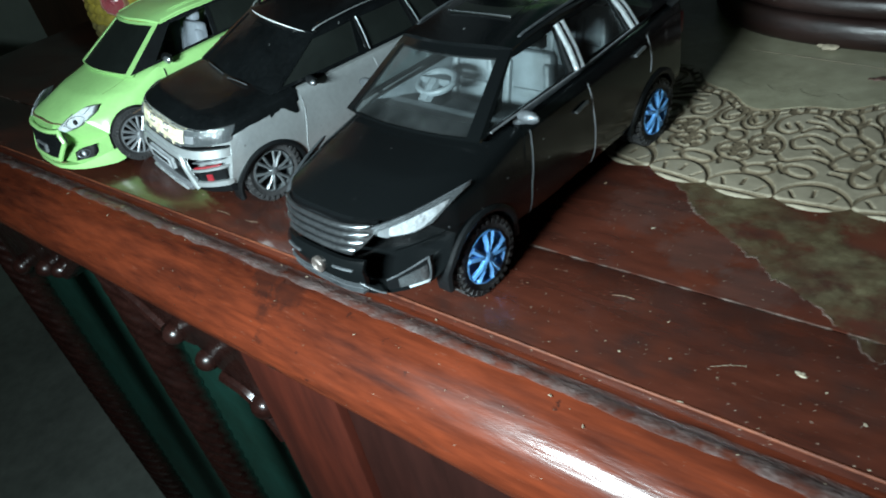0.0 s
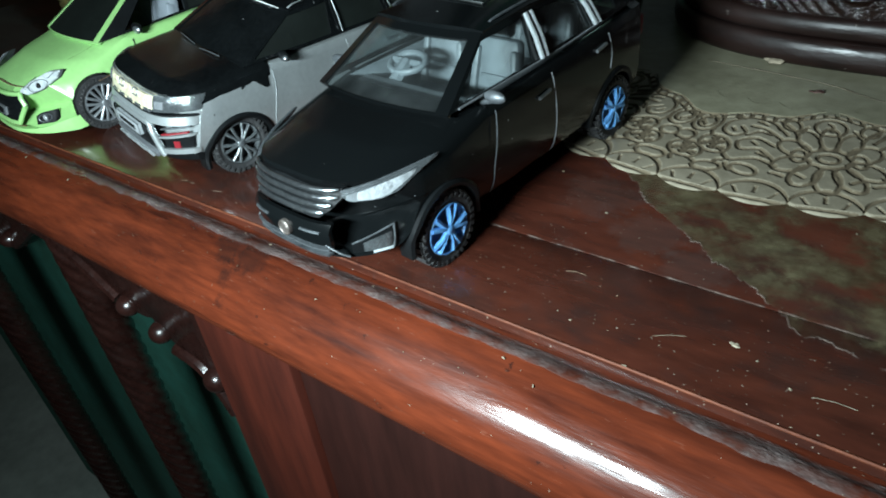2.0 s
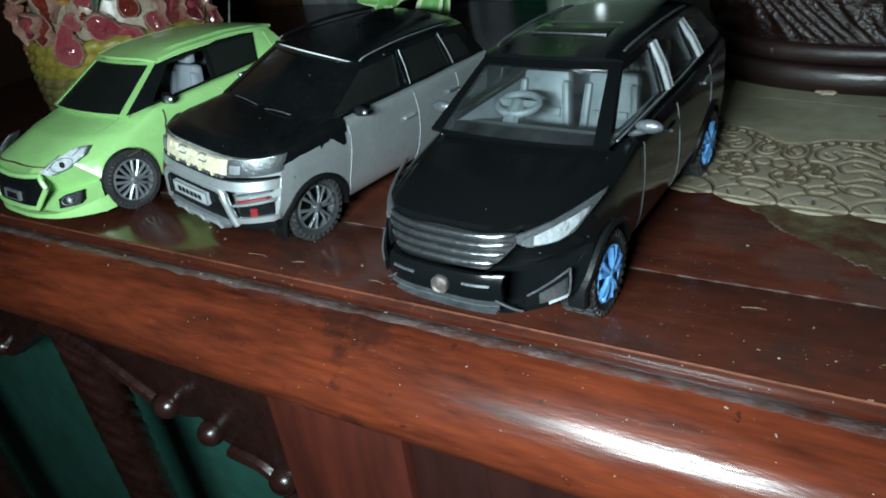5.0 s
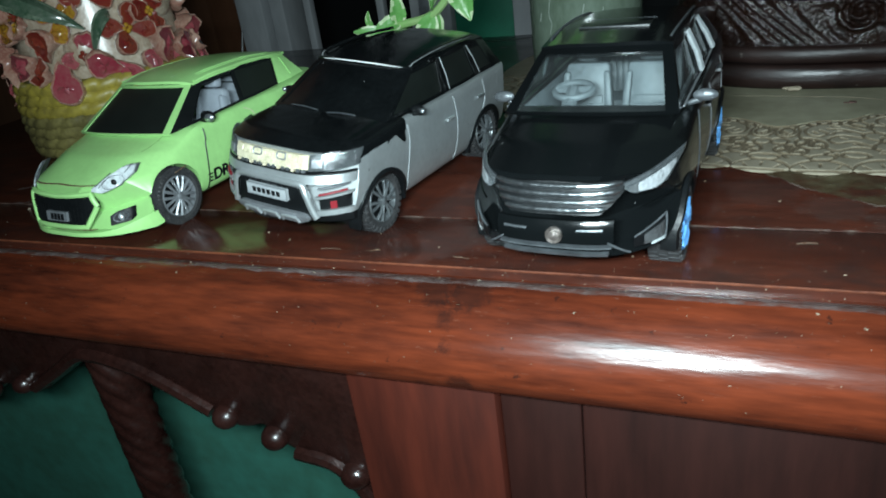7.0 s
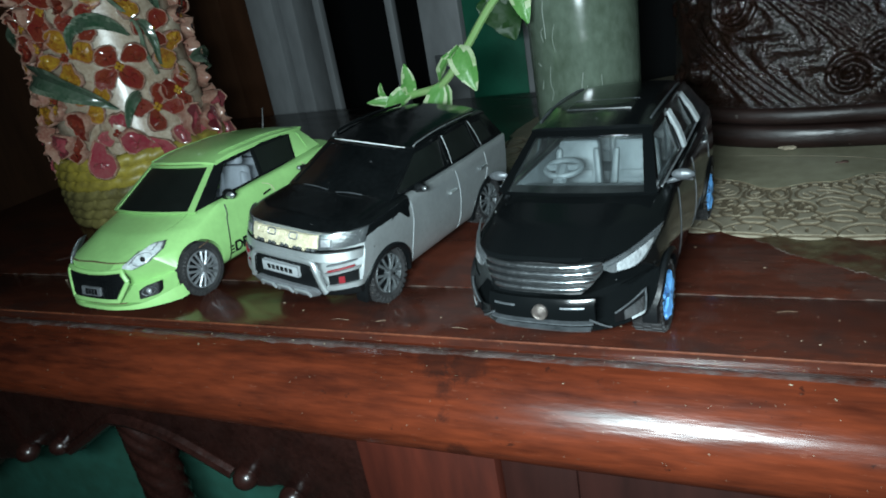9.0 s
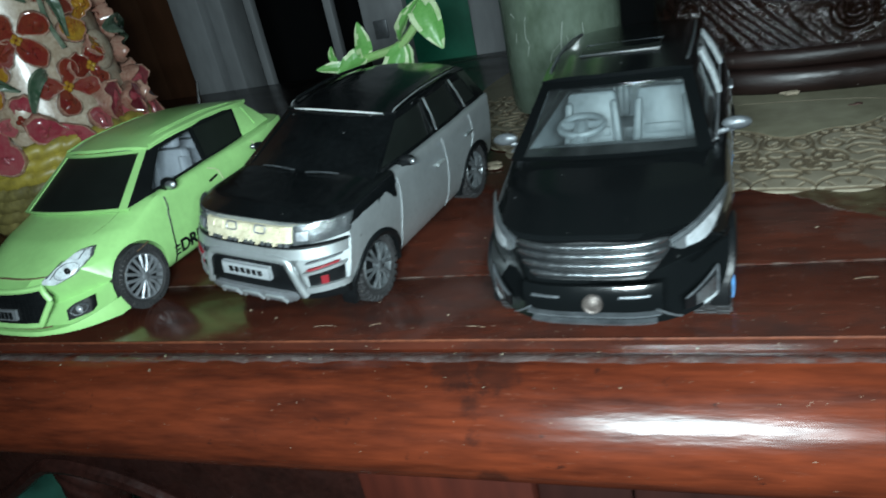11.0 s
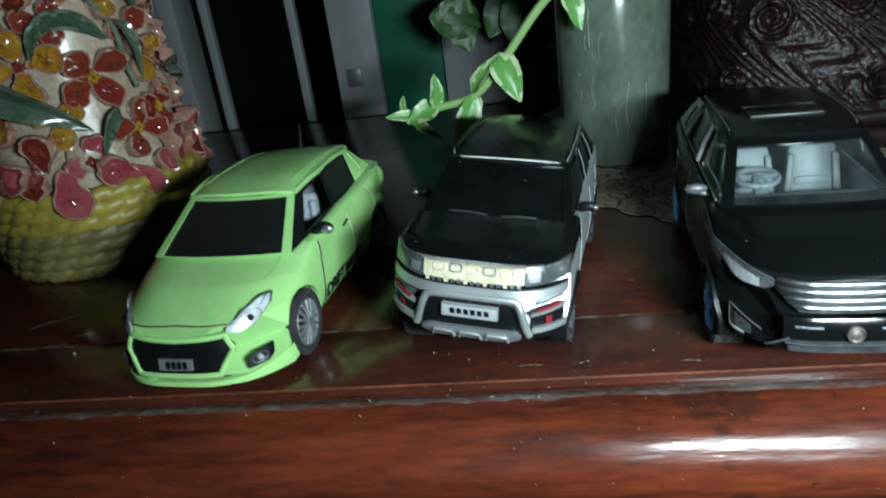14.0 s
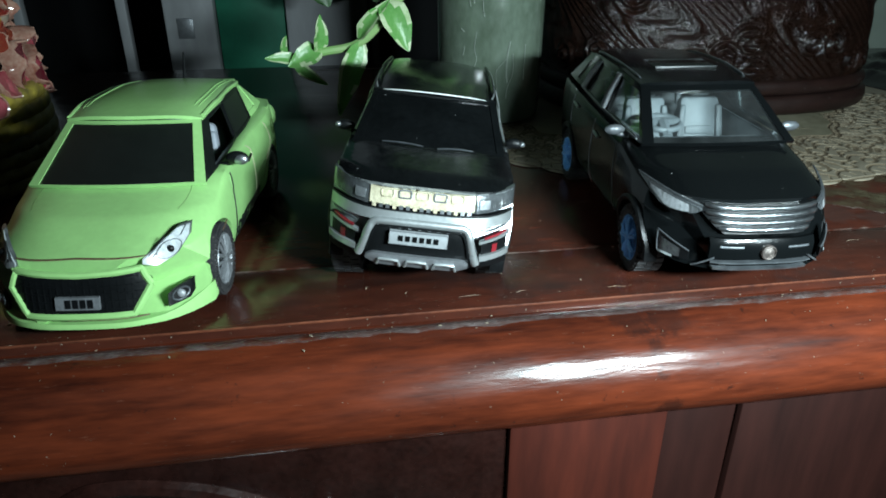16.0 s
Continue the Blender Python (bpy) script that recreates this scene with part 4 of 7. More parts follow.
def build_black_suv():
    root = thing("toy_car", pose(-0.0855, 0.1405, TOP, rz=-5.0), "black toy SUV with blue wheels and clear windows on a desk", "toy car", "toy cars in a row")
    c = SUV
    body = car_shell(c, root, BLACK_PAINT, BLACK_PAINT, {"side": [WINDOW_CLEAR] * 3, "front": WINDOW_CLEAR, "rear": WINDOW_CLEAR}, BLACK_PAINT, "clear plastic window")
    for o in body.children:
        if o.name.startswith(("side_window", "windscreen", "rear_window")) and "frame" not in o.name:
            o.visible_shadow = False
    for s in (1, -1):
        for y in (0.0, 0.0945):
            wheel(c, s * 0.0308, y, 0.0118, 0.0090, BLUE_PAINT, root, "wheel", 5, 30, 0.70, "blue painted five-spoke rim")
            part("wheel_arch", arch_trim(c, y, 0.0136, 0.0156, s, 0.0118), BLACK_PLASTIC, body)
    # face
    part("grille", c.front_patch(-0.0182, 0.0182, [(-0.0182, 0.0318), (-0.0135, 0.0265), (0.0135, 0.0265), (0.0182, 0.0318)], [(-0.0182, 0.0345), (0, 0.0352), (0.0182, 0.0345)], 0.0004, 0.002), BLACK_PLASTIC, body)
    for i, (z, w) in enumerate(((0.0277, 0.0142), (0.0298, 0.0162), (0.0319, 0.0176), (0.0340, 0.0178))):
        bar = [c.warp((x, -c.k["front"], z + 0.0004 * (abs(x) / w) ** 2)) - Vector((0, 0.0007, 0)) for x in np.linspace(-w, w, 25)]
        part("grille_bar", tube(bmesh.new(), bar, [0.0004] + [0.00086] * 23 + [0.0004], 12), GRILLE_CHROME, body, "chrome grille bar, dented")
    for s in (1, -1):
        def on(bm):
            return bm if s > 0 else mirrored(bm)
        part("headlight", on(c.front_patch(0.0184, 0.0304, [(0.0184, 0.0325), (0.0205, 0.0310), (0.0255, 0.0303), (0.0276, 0.0311), (0.0304, 0.0362)], [(0.0184, 0.0339), (0.024, 0.0352), (0.0304, 0.0371)], 0.0008, 0.0018, 18, 7)), LAMP_DARK, body, "clear faceted headlight")
        part("lamp_bowl", on(c.front_patch(0.0208, 0.0290, [(0.0208, 0.0314), (0.0252, 0.0306), (0.0270, 0.0312), (0.0290, 0.0343)], [(0.0208, 0.0331), (0.0290, 0.0354)], 0.0012, 0.001, 8, 6)), LAMP_CLEAR, body, "bright lamp bowl")
        part("lamp_reflector", on(c.front_patch(0.0196, 0.0216, [(0.0196, 0.0318), (0.0216, 0.0309)], [(0.0196, 0.0329), (0.0216, 0.0335)], 0.0012, 0.001, 5, 5)), CHROME, body)
        part("lamp_divider", on(c.front_patch(0.0188, 0.0290, [(0.0188, 0.0329), (0.024, 0.0341), (0.0296, 0.0357)], [(0.0188, 0.0332), (0.024, 0.0344), (0.0296, 0.0360)], 0.0014, 0.001, 12, 2)), TRIM_GREY, body)
        part("lamp_brow", on(c.front_patch(0.0182, 0.0305, [(0.0182, 0.0338), (0.024, 0.0351), (0.0305, 0.0370)], [(0.0182, 0.0341), (0.024, 0.0354), (0.0305, 0.0373)], 0.0011, 0.0014, 18, 2)), TRIM_GREY, body)
        part("fog_pocket", on(c.front_patch(0.0212, 0.0281, [(0.0212, 0.0166), (0.0281, 0.0162)], [(0.0212, 0.0196), (0.0281, 0.0231)], 0.0005, 0.0014, 10, 5)), BLACK_PLASTIC, body, "black fog lamp pocket")
        part("fog_lens", on(c.front_patch(0.0236, 0.0278, [(0.0236, 0.0168), (0.0278, 0.0166)], [(0.0236, 0.0196), (0.0278, 0.0212)], 0.0010, 0.001, 6, 4)), LAMP_DARK, body)
        # Pale strip that paints a shine along the fog lamp's lower edge.
        part("fog_shine", on(c.front_patch(0.0252, 0.0280, 0.0160, 0.0167, 0.0013, 0.001, 5, 3)), LENS_BLUE, body)
        for pts in ([(0.0214, 0.0197), (0.0250, 0.0214), (0.0281, 0.0232)], [(0.0281, 0.0232), (0.0282, 0.0195), (0.0280, 0.0162)], [(0.0150, 0.0192), (0.0178, 0.0172), (0.0204, 0.0154)]):
            path = [c.warp((s * x, -c.k["front"], z)) - Vector((0, 0.0006, 0)) for x, z in spline(pts, 4)]
            part("bumper_trim", tube(bmesh.new(), path, 0.00030, 6), TRIM_GREY, body, "thin worn silver trim")
        part("bumper_crease", on(c.front_patch(0.0225, 0.0308, [(0.0225, 0.0268), (0.0308, 0.0276)], [(0.0225, 0.0270), (0.0308, 0.0278)], 0.0008, 0.001, 8, 2)), BLACK_PAINT, body)
        part("bumper_slot", on(c.front_patch(0.0070, 0.0140, 0.0228, 0.0233, 0.0009, 0.001, 6, 3)), TRIM_GREY, body)
        mirror_part(c, body, 0.0225, 0.0445, s, TRIM_GREY, (0.0038, 0.0015, 0.0019), 0.0026)
        for y, z in ((0.0490, 0.0350), (0.0835, 0.0385)):
            part("door_handle", tube(bmesh.new(), [(s * (c.side(q, zz) + 0.0006), q, zz) for q, zz in ((y - 0.003, z - 0.0004), (y, z), (y + 0.003, z + 0.0003))], 0.0006, 8), CHROME, body, "chrome door handle")
        for pts in ([(0.0175, 0.0390), (0.0180, 0.033), (0.0165, 0.024), (0.0175, 0.0130)], [(0.0545, 0.0400), (0.0555, 0.033), (0.0555, 0.020), (0.0550, 0.0125)], [(0.0895, 0.0415), (0.0915, 0.0345), (0.0900, 0.0290)]):
            part("door_gap", c.side_line(pts, 0.00024, s, 0.0000), TRIM_GREY if pts[0][0] < 0.05 else DULL_CHROME, body, "door joint")
        part("sill_strip", tube(bmesh.new(), [(s * (0.0272 + 0.0006), y, c.at("beltz", y) + 0.0004) for y in np.linspace(0.0125, 0.086, 8)], 0.00035, 6), DULL_CHROME, body)
        for (b, r) in ((0.0545, 0.0530), (0.0860, 0.0818)):
            for d in (-0.0013, 0.0013):
                a = Vector((s * 0.0280, b + d, c.at("beltz", b) + 0.001))
                e = Vector((s * (c.k["roofw"](r) + 0.0006), r + d, c.at("roofz", r) - 0.0015))
                # The white reflection on the pillar is painted as a pale strip.
                part("pillar_strip", tube(bmesh.new(), [a, a.lerp(e, 0.5) + Vector((s * 0.0006, 0, 0)), e], 0.00085, 8), PILLAR_REFLECTION, body, "pale strip painted as the pillar's reflection")
        rail = [(s * 0.0196, 0.0370, 0.0588), (s * 0.0203, 0.0420, 0.0602), (s * 0.0208, 0.065, 0.0611), (s * 0.0202, 0.090, 0.0600), (s * 0.0196, 0.0960, 0.0580)]
        part("roof_rail", tube(bmesh.new(), spline(rail, 5), 0.00045, 8), TRIM_GREY, body, "silver roof rail, scuffed")
    part("skid_plate", c.front_patch(-0.0150, 0.0150, 0.0150, 0.0158, 0.0010, 0.002, 12, 4), TRIM_GREY, body, "silver lower bumper strip")
    part("bumper_lip", c.front_patch(-0.0160, 0.0160, 0.0174, 0.0179, 0.0010, 0.002, 12, 3), TRIM_GREY, body)
    part("bumper_inlay", c.front_patch(-0.0165, 0.0165, 0.0188, 0.0252, 0.0005, 0.0012, 12, 4), BLACK_PAINT, body)
    part("emblem", lathe_part((0.0008, -0.0343, 0.0214), 0.0024), EMBLEM, body, "round worn silver emblem")
    part("sunroof", boxed(-0.0120, 0.0120, 0.045, 0.058, 0.0612, 0.06225, bevel=0.0003), BLACK_SHEET, body, "dark sunroof panel")
    for y in (0.0447, 0.0583):
        part("sunroof_edge", tube(bmesh.new(), [(x, y, 0.0623) for x in (-0.0122, 0.0, 0.0122)], 0.0001, 6), TRIM_GREY, body)
    for s in (1, -1):
        part("tail_lamp", boxed(*((0.0235, 0.0290) if s > 0 else (-0.0290, -0.0235)), 0.1145, 0.1180, 0.0320, 0.0400, bevel=0.001), RED_PAINT, body)
    # inside
    inner = new("interior")
    inner.empty_display_size = 0.005
    inner.parent = body
    part("dashboard", boxed(-0.0242, 0.0242, 0.0125, 0.0265, 0.0310, 0.0408, bevel=0.0022), SEAT_GREY, inner, "grey moulded dashboard")
    for s in (1, -1):
        part("door_lining", boxed(*((0.0236, 0.0246) if s > 0 else (-0.0246, -0.0236)), 0.0180, 0.1030, 0.0200, 0.0425, bevel=0.0004), SEAT_GREY, inner)
    part("cabin_floor", boxed(-0.0238, 0.0238, 0.0175, 0.1050, 0.0192, 0.0225, bevel=0.0006), SEAT_GREY, inner)
    for x in (-0.0112, 0.0112):
        part("front_seat", seat(bmesh.new(), x, 0.0480, 0.0240, 0.0196, 0.0212), SEAT_GREY, inner, "grey moulded front seat")
    bm = bmesh.new()
    for x in (-0.0115, 0.0, 0.0115):
        seat(bm, x, 0.0840, 0.0235, 0.0128, 0.0225)
    part("rear_bench", bm, SEAT_GREY, inner, "grey moulded rear bench")
    bm = bmesh.new()
    ring = [(-0.0112 + 0.0066 * math.cos(a), 0.0330 + 0.0052 * math.sin(a), 0.0436 + 0.0014 * math.sin(a)) for a in np.linspace(0, 2 * math.pi, 25)]
    tube(bm, ring, 0.0011, 8)
    tube(bm, [(-0.0174, 0.0330, 0.0438), (-0.0050, 0.0330, 0.0438)], 0.0012, 6)
    tube(bm, [(-0.0112, 0.0330, 0.0438), (-0.0112, 0.0262, 0.0395)], 0.0024, 8)
    part("steering_wheel", bm, SEAT_GREY, inner)
    part("rear_mirror", boxed(-0.0052, 0.0052, 0.0325, 0.0340, 0.0545, 0.0580, bevel=0.0006), BLACK_PLASTIC, inner)


def lathe_part(centre, r):
    bm = bmesh.new()
    rows = [[(centre[0] + q * r * math.cos(2 * math.pi * i / 24), centre[1] - h, centre[2] + q * r * math.sin(2 * math.pi * i / 24)) for i in range(24)] for q, h in ((1, -0.0008), (1, 0.0004), (0.86, 0.0008), (0.72, 0.0004), (0.4, 0.0006), (0.05, 0.0009))]
    grid(bm, rows, closed=True, ends=True)
    return bm


build_black_suv()

# ---- silver and black car ----
CROSSOVER = Car(axle=0.0062, front=0.0212, rear=0.1150, hw=0.0300, base=0.0890, r=0.0117, arch=0.0138, fall=0.050, power=4.0, floor=0.020, crown=0.0020,
                bow=((0.014, 0.022, 0.040), (0.0105, 0.0120, 0.0150)), rake=((0.014, 0.017, 0.026, 0.033, 0.037, 0.043), (0.0025, 0.001, 0.0006, 0.0025, 0.0035, 0.0065)),
                wide=((-0.0212, 0.985), (-0.015, 1.0), (0.09, 1.0), (0.115, 0.96)),
                zb=((-0.0212, 0.0155), (-0.012, 0.0140), (0.012, 0.0095), (0.089, 0.0095), (0.115, 0.0125)),
                zs=((-0.0212, 0.0375), (-0.012, 0.0385), (0.004, 0.0390), (0.02, 0.0395), (0.06, 0.0395), (0.115, 0.0405)),
                zt=((-0.0212, 0.0395), (-0.015, 0.0418), (0.004, 0.0428), (0.020, 0.0432), (0.09, 0.0430), (0.115, 0.0425)),
                cab=(0.022, 0.106), belt=0.0265, beltz=((0.0, 0.0420), (0.016, 0.0420), (0.06, 0.0412), (0.109, 0.0420)), roofw=lambda y: float(np.interp(y, (0.03, 0.06, 0.105), (0.0222, 0.0228, 0.0208))),
                roofz=((0.036, 0.0545), (0.055, 0.0560), (0.085, 0.0556), (0.102, 0.0540)),
                posts=((0.0150, 0.0400), (0.060, 0.0585), (0.087, 0.0830), (0.1095, 0.1010)), insets=((0.07, 0.10, 0.08, 0.12), (0.08, 0.10, 0.08, 0.12), (0.10, 0.40, 0.12, 0.2)),
                screen_inset=(0.05, 0.05, 0.05, 0.06), body_label="silver painted body shell")


def bonnet(c, y0, y1, first, lift=0.0004):
    """A sheet that lies on the top of the body between two stations; first: ring point where it starts."""
    bm = bmesh.new()
    rows = []
    for n, y in enumerate(np.linspace(y0, y1, 26)):
        half = c.section(y)[first:]
        ring = [(x, z) for x, z in half] + [(-x, z) for x, z in half[-2::-1]]
        wob = 0.0006 * noise.noise((y * 240, 2, 0))
        rows.append([c.warp((x * (1 + (wob / 0.03 if i in (0, len(ring) - 1) else 0)), y, z)) + Vector((math.copysign(lift * 0.5, x), 0, lift)) for i, (x, z) in enumerate(ring)])
    g = grid(bm, rows)
    rim = g[0][:] + [r[-1] for r in g[1:]] + g[-1][-2::-1] + [r[0] for r in g[-2:0:-1]]
    low = [bm.verts.new(v.co - Vector((0, 0, lift * 1.6))) for v in rim]
    for i in range(len(rim)):
        j = (i + 1) % len(rim)
        bm.faces.new((rim[i], rim[j], low[j], low[i]))
    return bm


def build_crossover():
    c, roll = CROSSOVER, radians(6.5)
    root = thing("toy_car", pose(-0.1906, 0.1479, TOP, rz=-10.0), "silver toy SUV with brushed black bonnet, roof and windows", "toy car", "toy cars in a row")
    body = car_shell(c, root, SILVER_PAINT, BLACK_BRUSHED, {"side": [BLACK_SHEET] * 3, "front": BLACK_BRUSHED, "rear": BLACK_SHEET}, BLACK_BRUSHED, "window painted over black", roll)
    for s in (1, -1):
        for y in (0.0062, 0.089):
            wheel(c, s * 0.0292, y, 0.0117, 0.0092, RIM_DARK, root, "wheel", 6, 30, 0.70, "dull grey spoked rim")
            part("wheel_arch", arch_trim(c, y, 0.0135, 0.0158, s, 0.0117), BLACK_PLASTIC, body)
    part("bonnet", bonnet(c, -0.0210, 0.0215, 17), BLACK_BRUSHED, body, "bonnet brushed over with black paint")
    for s in (1, -1):
        spill = bmesh.new()
        rows = []
        for y in np.linspace(0.0110, 0.0225, 12):
            low = 0.0352 + 0.0022 * math.sin((y - 0.011) * 420) + 0.001 * noise.noise((y * 500, 0, 0))
            low = min(low, 0.0384)
            rows.append([(s * (c.side(y, z) + 0.0003), y, z) for z in np.linspace(low, 0.0389, 4)])
        grid(spill, rows)
        part("paint_spill", spill, BLACK_BRUSHED, body, "black paint run down the wing")
    part("grille", c.front_patch(-0.0162, 0.0162, [(-0.0168, 0.0340), (0, 0.0334), (0.0168, 0.0340)], [(-0.0168, 0.0386), (0, 0.0383), (0.0168, 0.0386)], 0.0008, 0.002, 18, 4), CREAM_PLATING, body, "worn cream grille strip")
    for i in range(15):
        x = -0.0147 + i * 0.0021
        part("grille_tooth", c.front_patch(x - 0.0006, x + 0.0006, 0.0329, 0.0340, 0.0011, 0.0012, 4, 3), CHROME if i % 3 else CREAM_PLATING, body)
    for i in range(5):
        x = -0.0108 + i * 0.0054
        loop = [c.warp((x + 0.0019 * math.copysign(abs(math.cos(a)) ** 0.4, math.cos(a)), -c.k["front"], 0.0374 + 0.0011 * math.copysign(abs(math.sin(a)) ** 0.4, math.sin(a)))) - Vector((0, 0.0009, 0)) for a in np.linspace(0, 2 * math.pi, 17)]
        part("badge_loop", tube(bmesh.new(), loop, 0.00028, 6), DULL_CHROME if i % 2 else CREAM_PLATING, body, "worn raised loop")
    part("seam_line", c.front_patch(-0.0290, 0.0290, 0.0323, 0.0328, 0.0010, 0.002, 22, 2), BLACK_PLASTIC, body)
    part("nose_band", c.front_patch(-0.0290, 0.0290, 0.0292, 0.0322, 0.0012, 0.002, 22, 4), SILVER_PAINT, body)
    for s in (1, -1):
        def on(bm):
            return bm if s > 0 else mirrored(bm)
        part("headlight", on(c.front_patch(0.0166, 0.0290, [(0.0166, 0.0334), (0.0290, 0.0342)], [(0.0166, 0.0388), (0.0290, 0.0394)], 0.0009, 0.002, 12, 6)), LAMP_DARK, body, "smoked headlight")
        part("headlight_lens", on(c.front_patch(0.0178, 0.0210, 0.0348, 0.0374, 0.0014, 0.001, 6, 5)), DULL_CHROME, body)
        part("fog_pocket", on(c.front_patch(0.0200, 0.0282, [(0.0200, 0.0200), (0.0282, 0.0206)], [(0.0200, 0.0236), (0.0282, 0.0250)], 0.0004, 0.001, 8, 5)), BLACK_PLASTIC, body, "dark fog lamp pocket")
        part("red_lens", on(c.front_patch(0.0234, 0.0250, 0.0205, 0.0232, 0.0008, 0.0014, 5, 4)), RED_PAINT, body, "red fog lens")
        part("fog_lip", on(c.front_patch(0.0196, 0.0292, [(0.0196, 0.0180), (0.0292, 0.0186)], [(0.0196, 0.0199), (0.0292, 0.0205)], 0.0016, 0.002, 10, 4)), SILVER_PAINT, body)
        part("fog_brow", on(c.front_patch(0.0190, 0.0288, [(0.0190, 0.0240), (0.0288, 0.0254)], [(0.0190, 0.0249), (0.0288, 0.0263)], 0.0014, 0.002, 10, 3)), SILVER_PAINT, body)
        part("red_strip", on(c.front_patch(0.0205, 0.0276, [(0.0208, 0.0255), (0.0270, 0.0265)], [(0.0208, 0.0261), (0.0270, 0.0271)], 0.0013, 0.001, 8, 3)), RED_PAINT, body, "red reflector strip")
        part("fog_trim", on(c.front_patch(0.0200, 0.0280, [(0.0200, 0.0275), (0.0280, 0.0286)], [(0.0200, 0.0280), (0.0280, 0.0291)], 0.0012, 0.001, 8, 3)), TRIM_GREY, body)
        mirror_part(c, body, 0.0300, 0.0428, s, BLACK_PLASTIC, (0.0034, 0.0016, 0.0019), 0.0022)
        # Chrome dot added to give the black mirror its white highlight.
        part("mirror_glint", ball(bmesh.new(), (s * (c.side(0.03, 0.038) + 0.0046), 0.0290, 0.0431), (0.0011, 0.0011, 0.0010), 10, 8), CHROME, body, "chrome dot added as the mirror's highlight")
        for y, z in ((0.0560, 0.0315), (0.0830, 0.0335)):
            part("door_handle", tube(bmesh.new(), [(s * (c.side(q, z) + 0.0006), q, z) for q in (y - 0.0028, y, y + 0.0028)], 0.0006, 8), CHROME if y > 0.07 else SILVER_PAINT, body)
        for pts in ([(0.0230, 0.0385), (0.0235, 0.032), (0.0205, 0.020), (0.0215, 0.0115)], [(0.0605, 0.0392), (0.0620, 0.030), (0.0615, 0.020), (0.0605, 0.0115)], [(0.0870, 0.0395), (0.0885, 0.032), (0.0850, 0.0270)]):
            part("door_gap", c.side_line(pts, 0.00012, s, 0.0001), PLATE_GREY, body, "door joint showing pale plastic")
        part("sill_strip", tube(bmesh.new(), [(s * 0.0277, y, c.at("beltz", y) - 0.0014) for y in (0.02, 0.05, 0.08, 0.10)], 0.00045, 6), SILVER_PAINT, body)
        for (b, r) in ((0.0605, 0.0590), (0.0872, 0.0833)):
            a = Vector((s * 0.0273, b, c.at("beltz", b) + 0.001))
            e = Vector((s * (c.k["roofw"](r) + 0.0008), r, c.at("roofz", r) - 0.001))
            part("pillar_strip", tube(bmesh.new(), [a, a.lerp(e, 0.5) + Vector((s * 0.0005, 0, 0)), e], 0.0002, 6), SILVER_PAINT, body, "pillar edge, paint worn off")
        rail = [(s * 0.0212, 0.0435, 0.0562), (s * 0.0214, 0.0465, 0.0572), (s * 0.0214, 0.068, 0.0580), (s * 0.0206, 0.092, 0.0568)]
        part("roof_rail", tube(bmesh.new(), spline(rail, 5), 0.0007, 8), BLACK_BRUSHED, body)
        part("roof_seam", tube(bmesh.new(), spline([(s * 0.0212, 0.0405, 0.0553), (s * 0.0220, 0.0440, 0.0568), (s * 0.0222, 0.0600, 0.0579), (s * 0.0220, 0.0780, 0.0576), (s * 0.0212, 0.0920, 0.0566)], 5), [0.00028 - 0.000009 * i for i in range(21)], 6), SILVER_PAINT, body, "pale chipped paint edge")
    part("roof_edge", tube(bmesh.new(), [(x, 0.0398 - 0.0043 * (1 - (x / 0.0215) ** 2), 0.0549 + 0.0016 * (1 - (x / 0.0215) ** 2)) for x in np.linspace(-0.0205, 0.0205, 16)], 0.00024, 6), WHITE_PAINT, body, "chipped white edge above the windscreen")
    for x0, x1, y0, z0 in ((-0.016, -0.002, 0.0128, 0.0436), (0.003, 0.015, 0.0120, 0.0436)):
        part("wiper", tube(bmesh.new(), [(x, y0 - 0.0042 * (1 - (x / 0.026) ** 2) + 0.003, z0 + 0.0005 * math.sin(3 * (x - x0) / (x1 - x0))) for x in np.linspace(x0, x1, 9)], 0.00022, 6), TRIM_GREY, body)
    chip = [c.warp((x, -c.k["front"], 0.0392 + 0.0004 * noise.noise((x * 700, 3, 0)) - 0.0006 * (x / 0.028) ** 2)) - Vector((0, 0.0006 + 0.0004 * noise.noise((x * 500, 8, 0)), 0)) for x in np.linspace(-0.0172, 0.0280, 60)]
    part("bonnet_lip", tube(bmesh.new(), chip, [0.00018 + 0.00026 * abs(noise.noise((i * 0.45, 5, 0))) for i in range(60)], 6), SILVER_PAINT, body, "ragged edge where the black paint ends")
    part("lower_grille", c.front_patch(-0.0172, 0.0172, 0.0182, [(-0.0172, 0.0200), (-0.0140, 0.0284), (0.0140, 0.0284), (0.0172, 0.0200)], 0.0006, 0.0014, 22, 6), BLACK_PLASTIC, body, "black lower grille")
    arch = [(-0.0186, 0.0168), (-0.0172, 0.0205), (-0.0156, 0.0262), (-0.0142, 0.0284), (-0.0110, 0.0290), (0.0, 0.0291), (0.0110, 0.0290), (0.0142, 0.0284), (0.0156, 0.0262), (0.0172, 0.0205), (0.0186, 0.0168)]
    part("bumper_frame", tube(bmesh.new(), [c.warp((x, -c.k["front"], z)) - Vector((0, 0.0006, 0)) for x, z in spline(arch, 4)], 0.00135, 10), SILVER_PAINT, body, "silver frame round the lower grille")
    part("frame_seam", tube(bmesh.new(), [c.warp((x * 0.93, -c.k["front"], z - 0.0013)) - Vector((0, 0.0012, 0)) for x, z in spline(arch[1:-1], 4)], 0.0003, 6), BLACK_PLASTIC, body)
    for i in range(9):
        x = -0.0120 + i * 0.0030
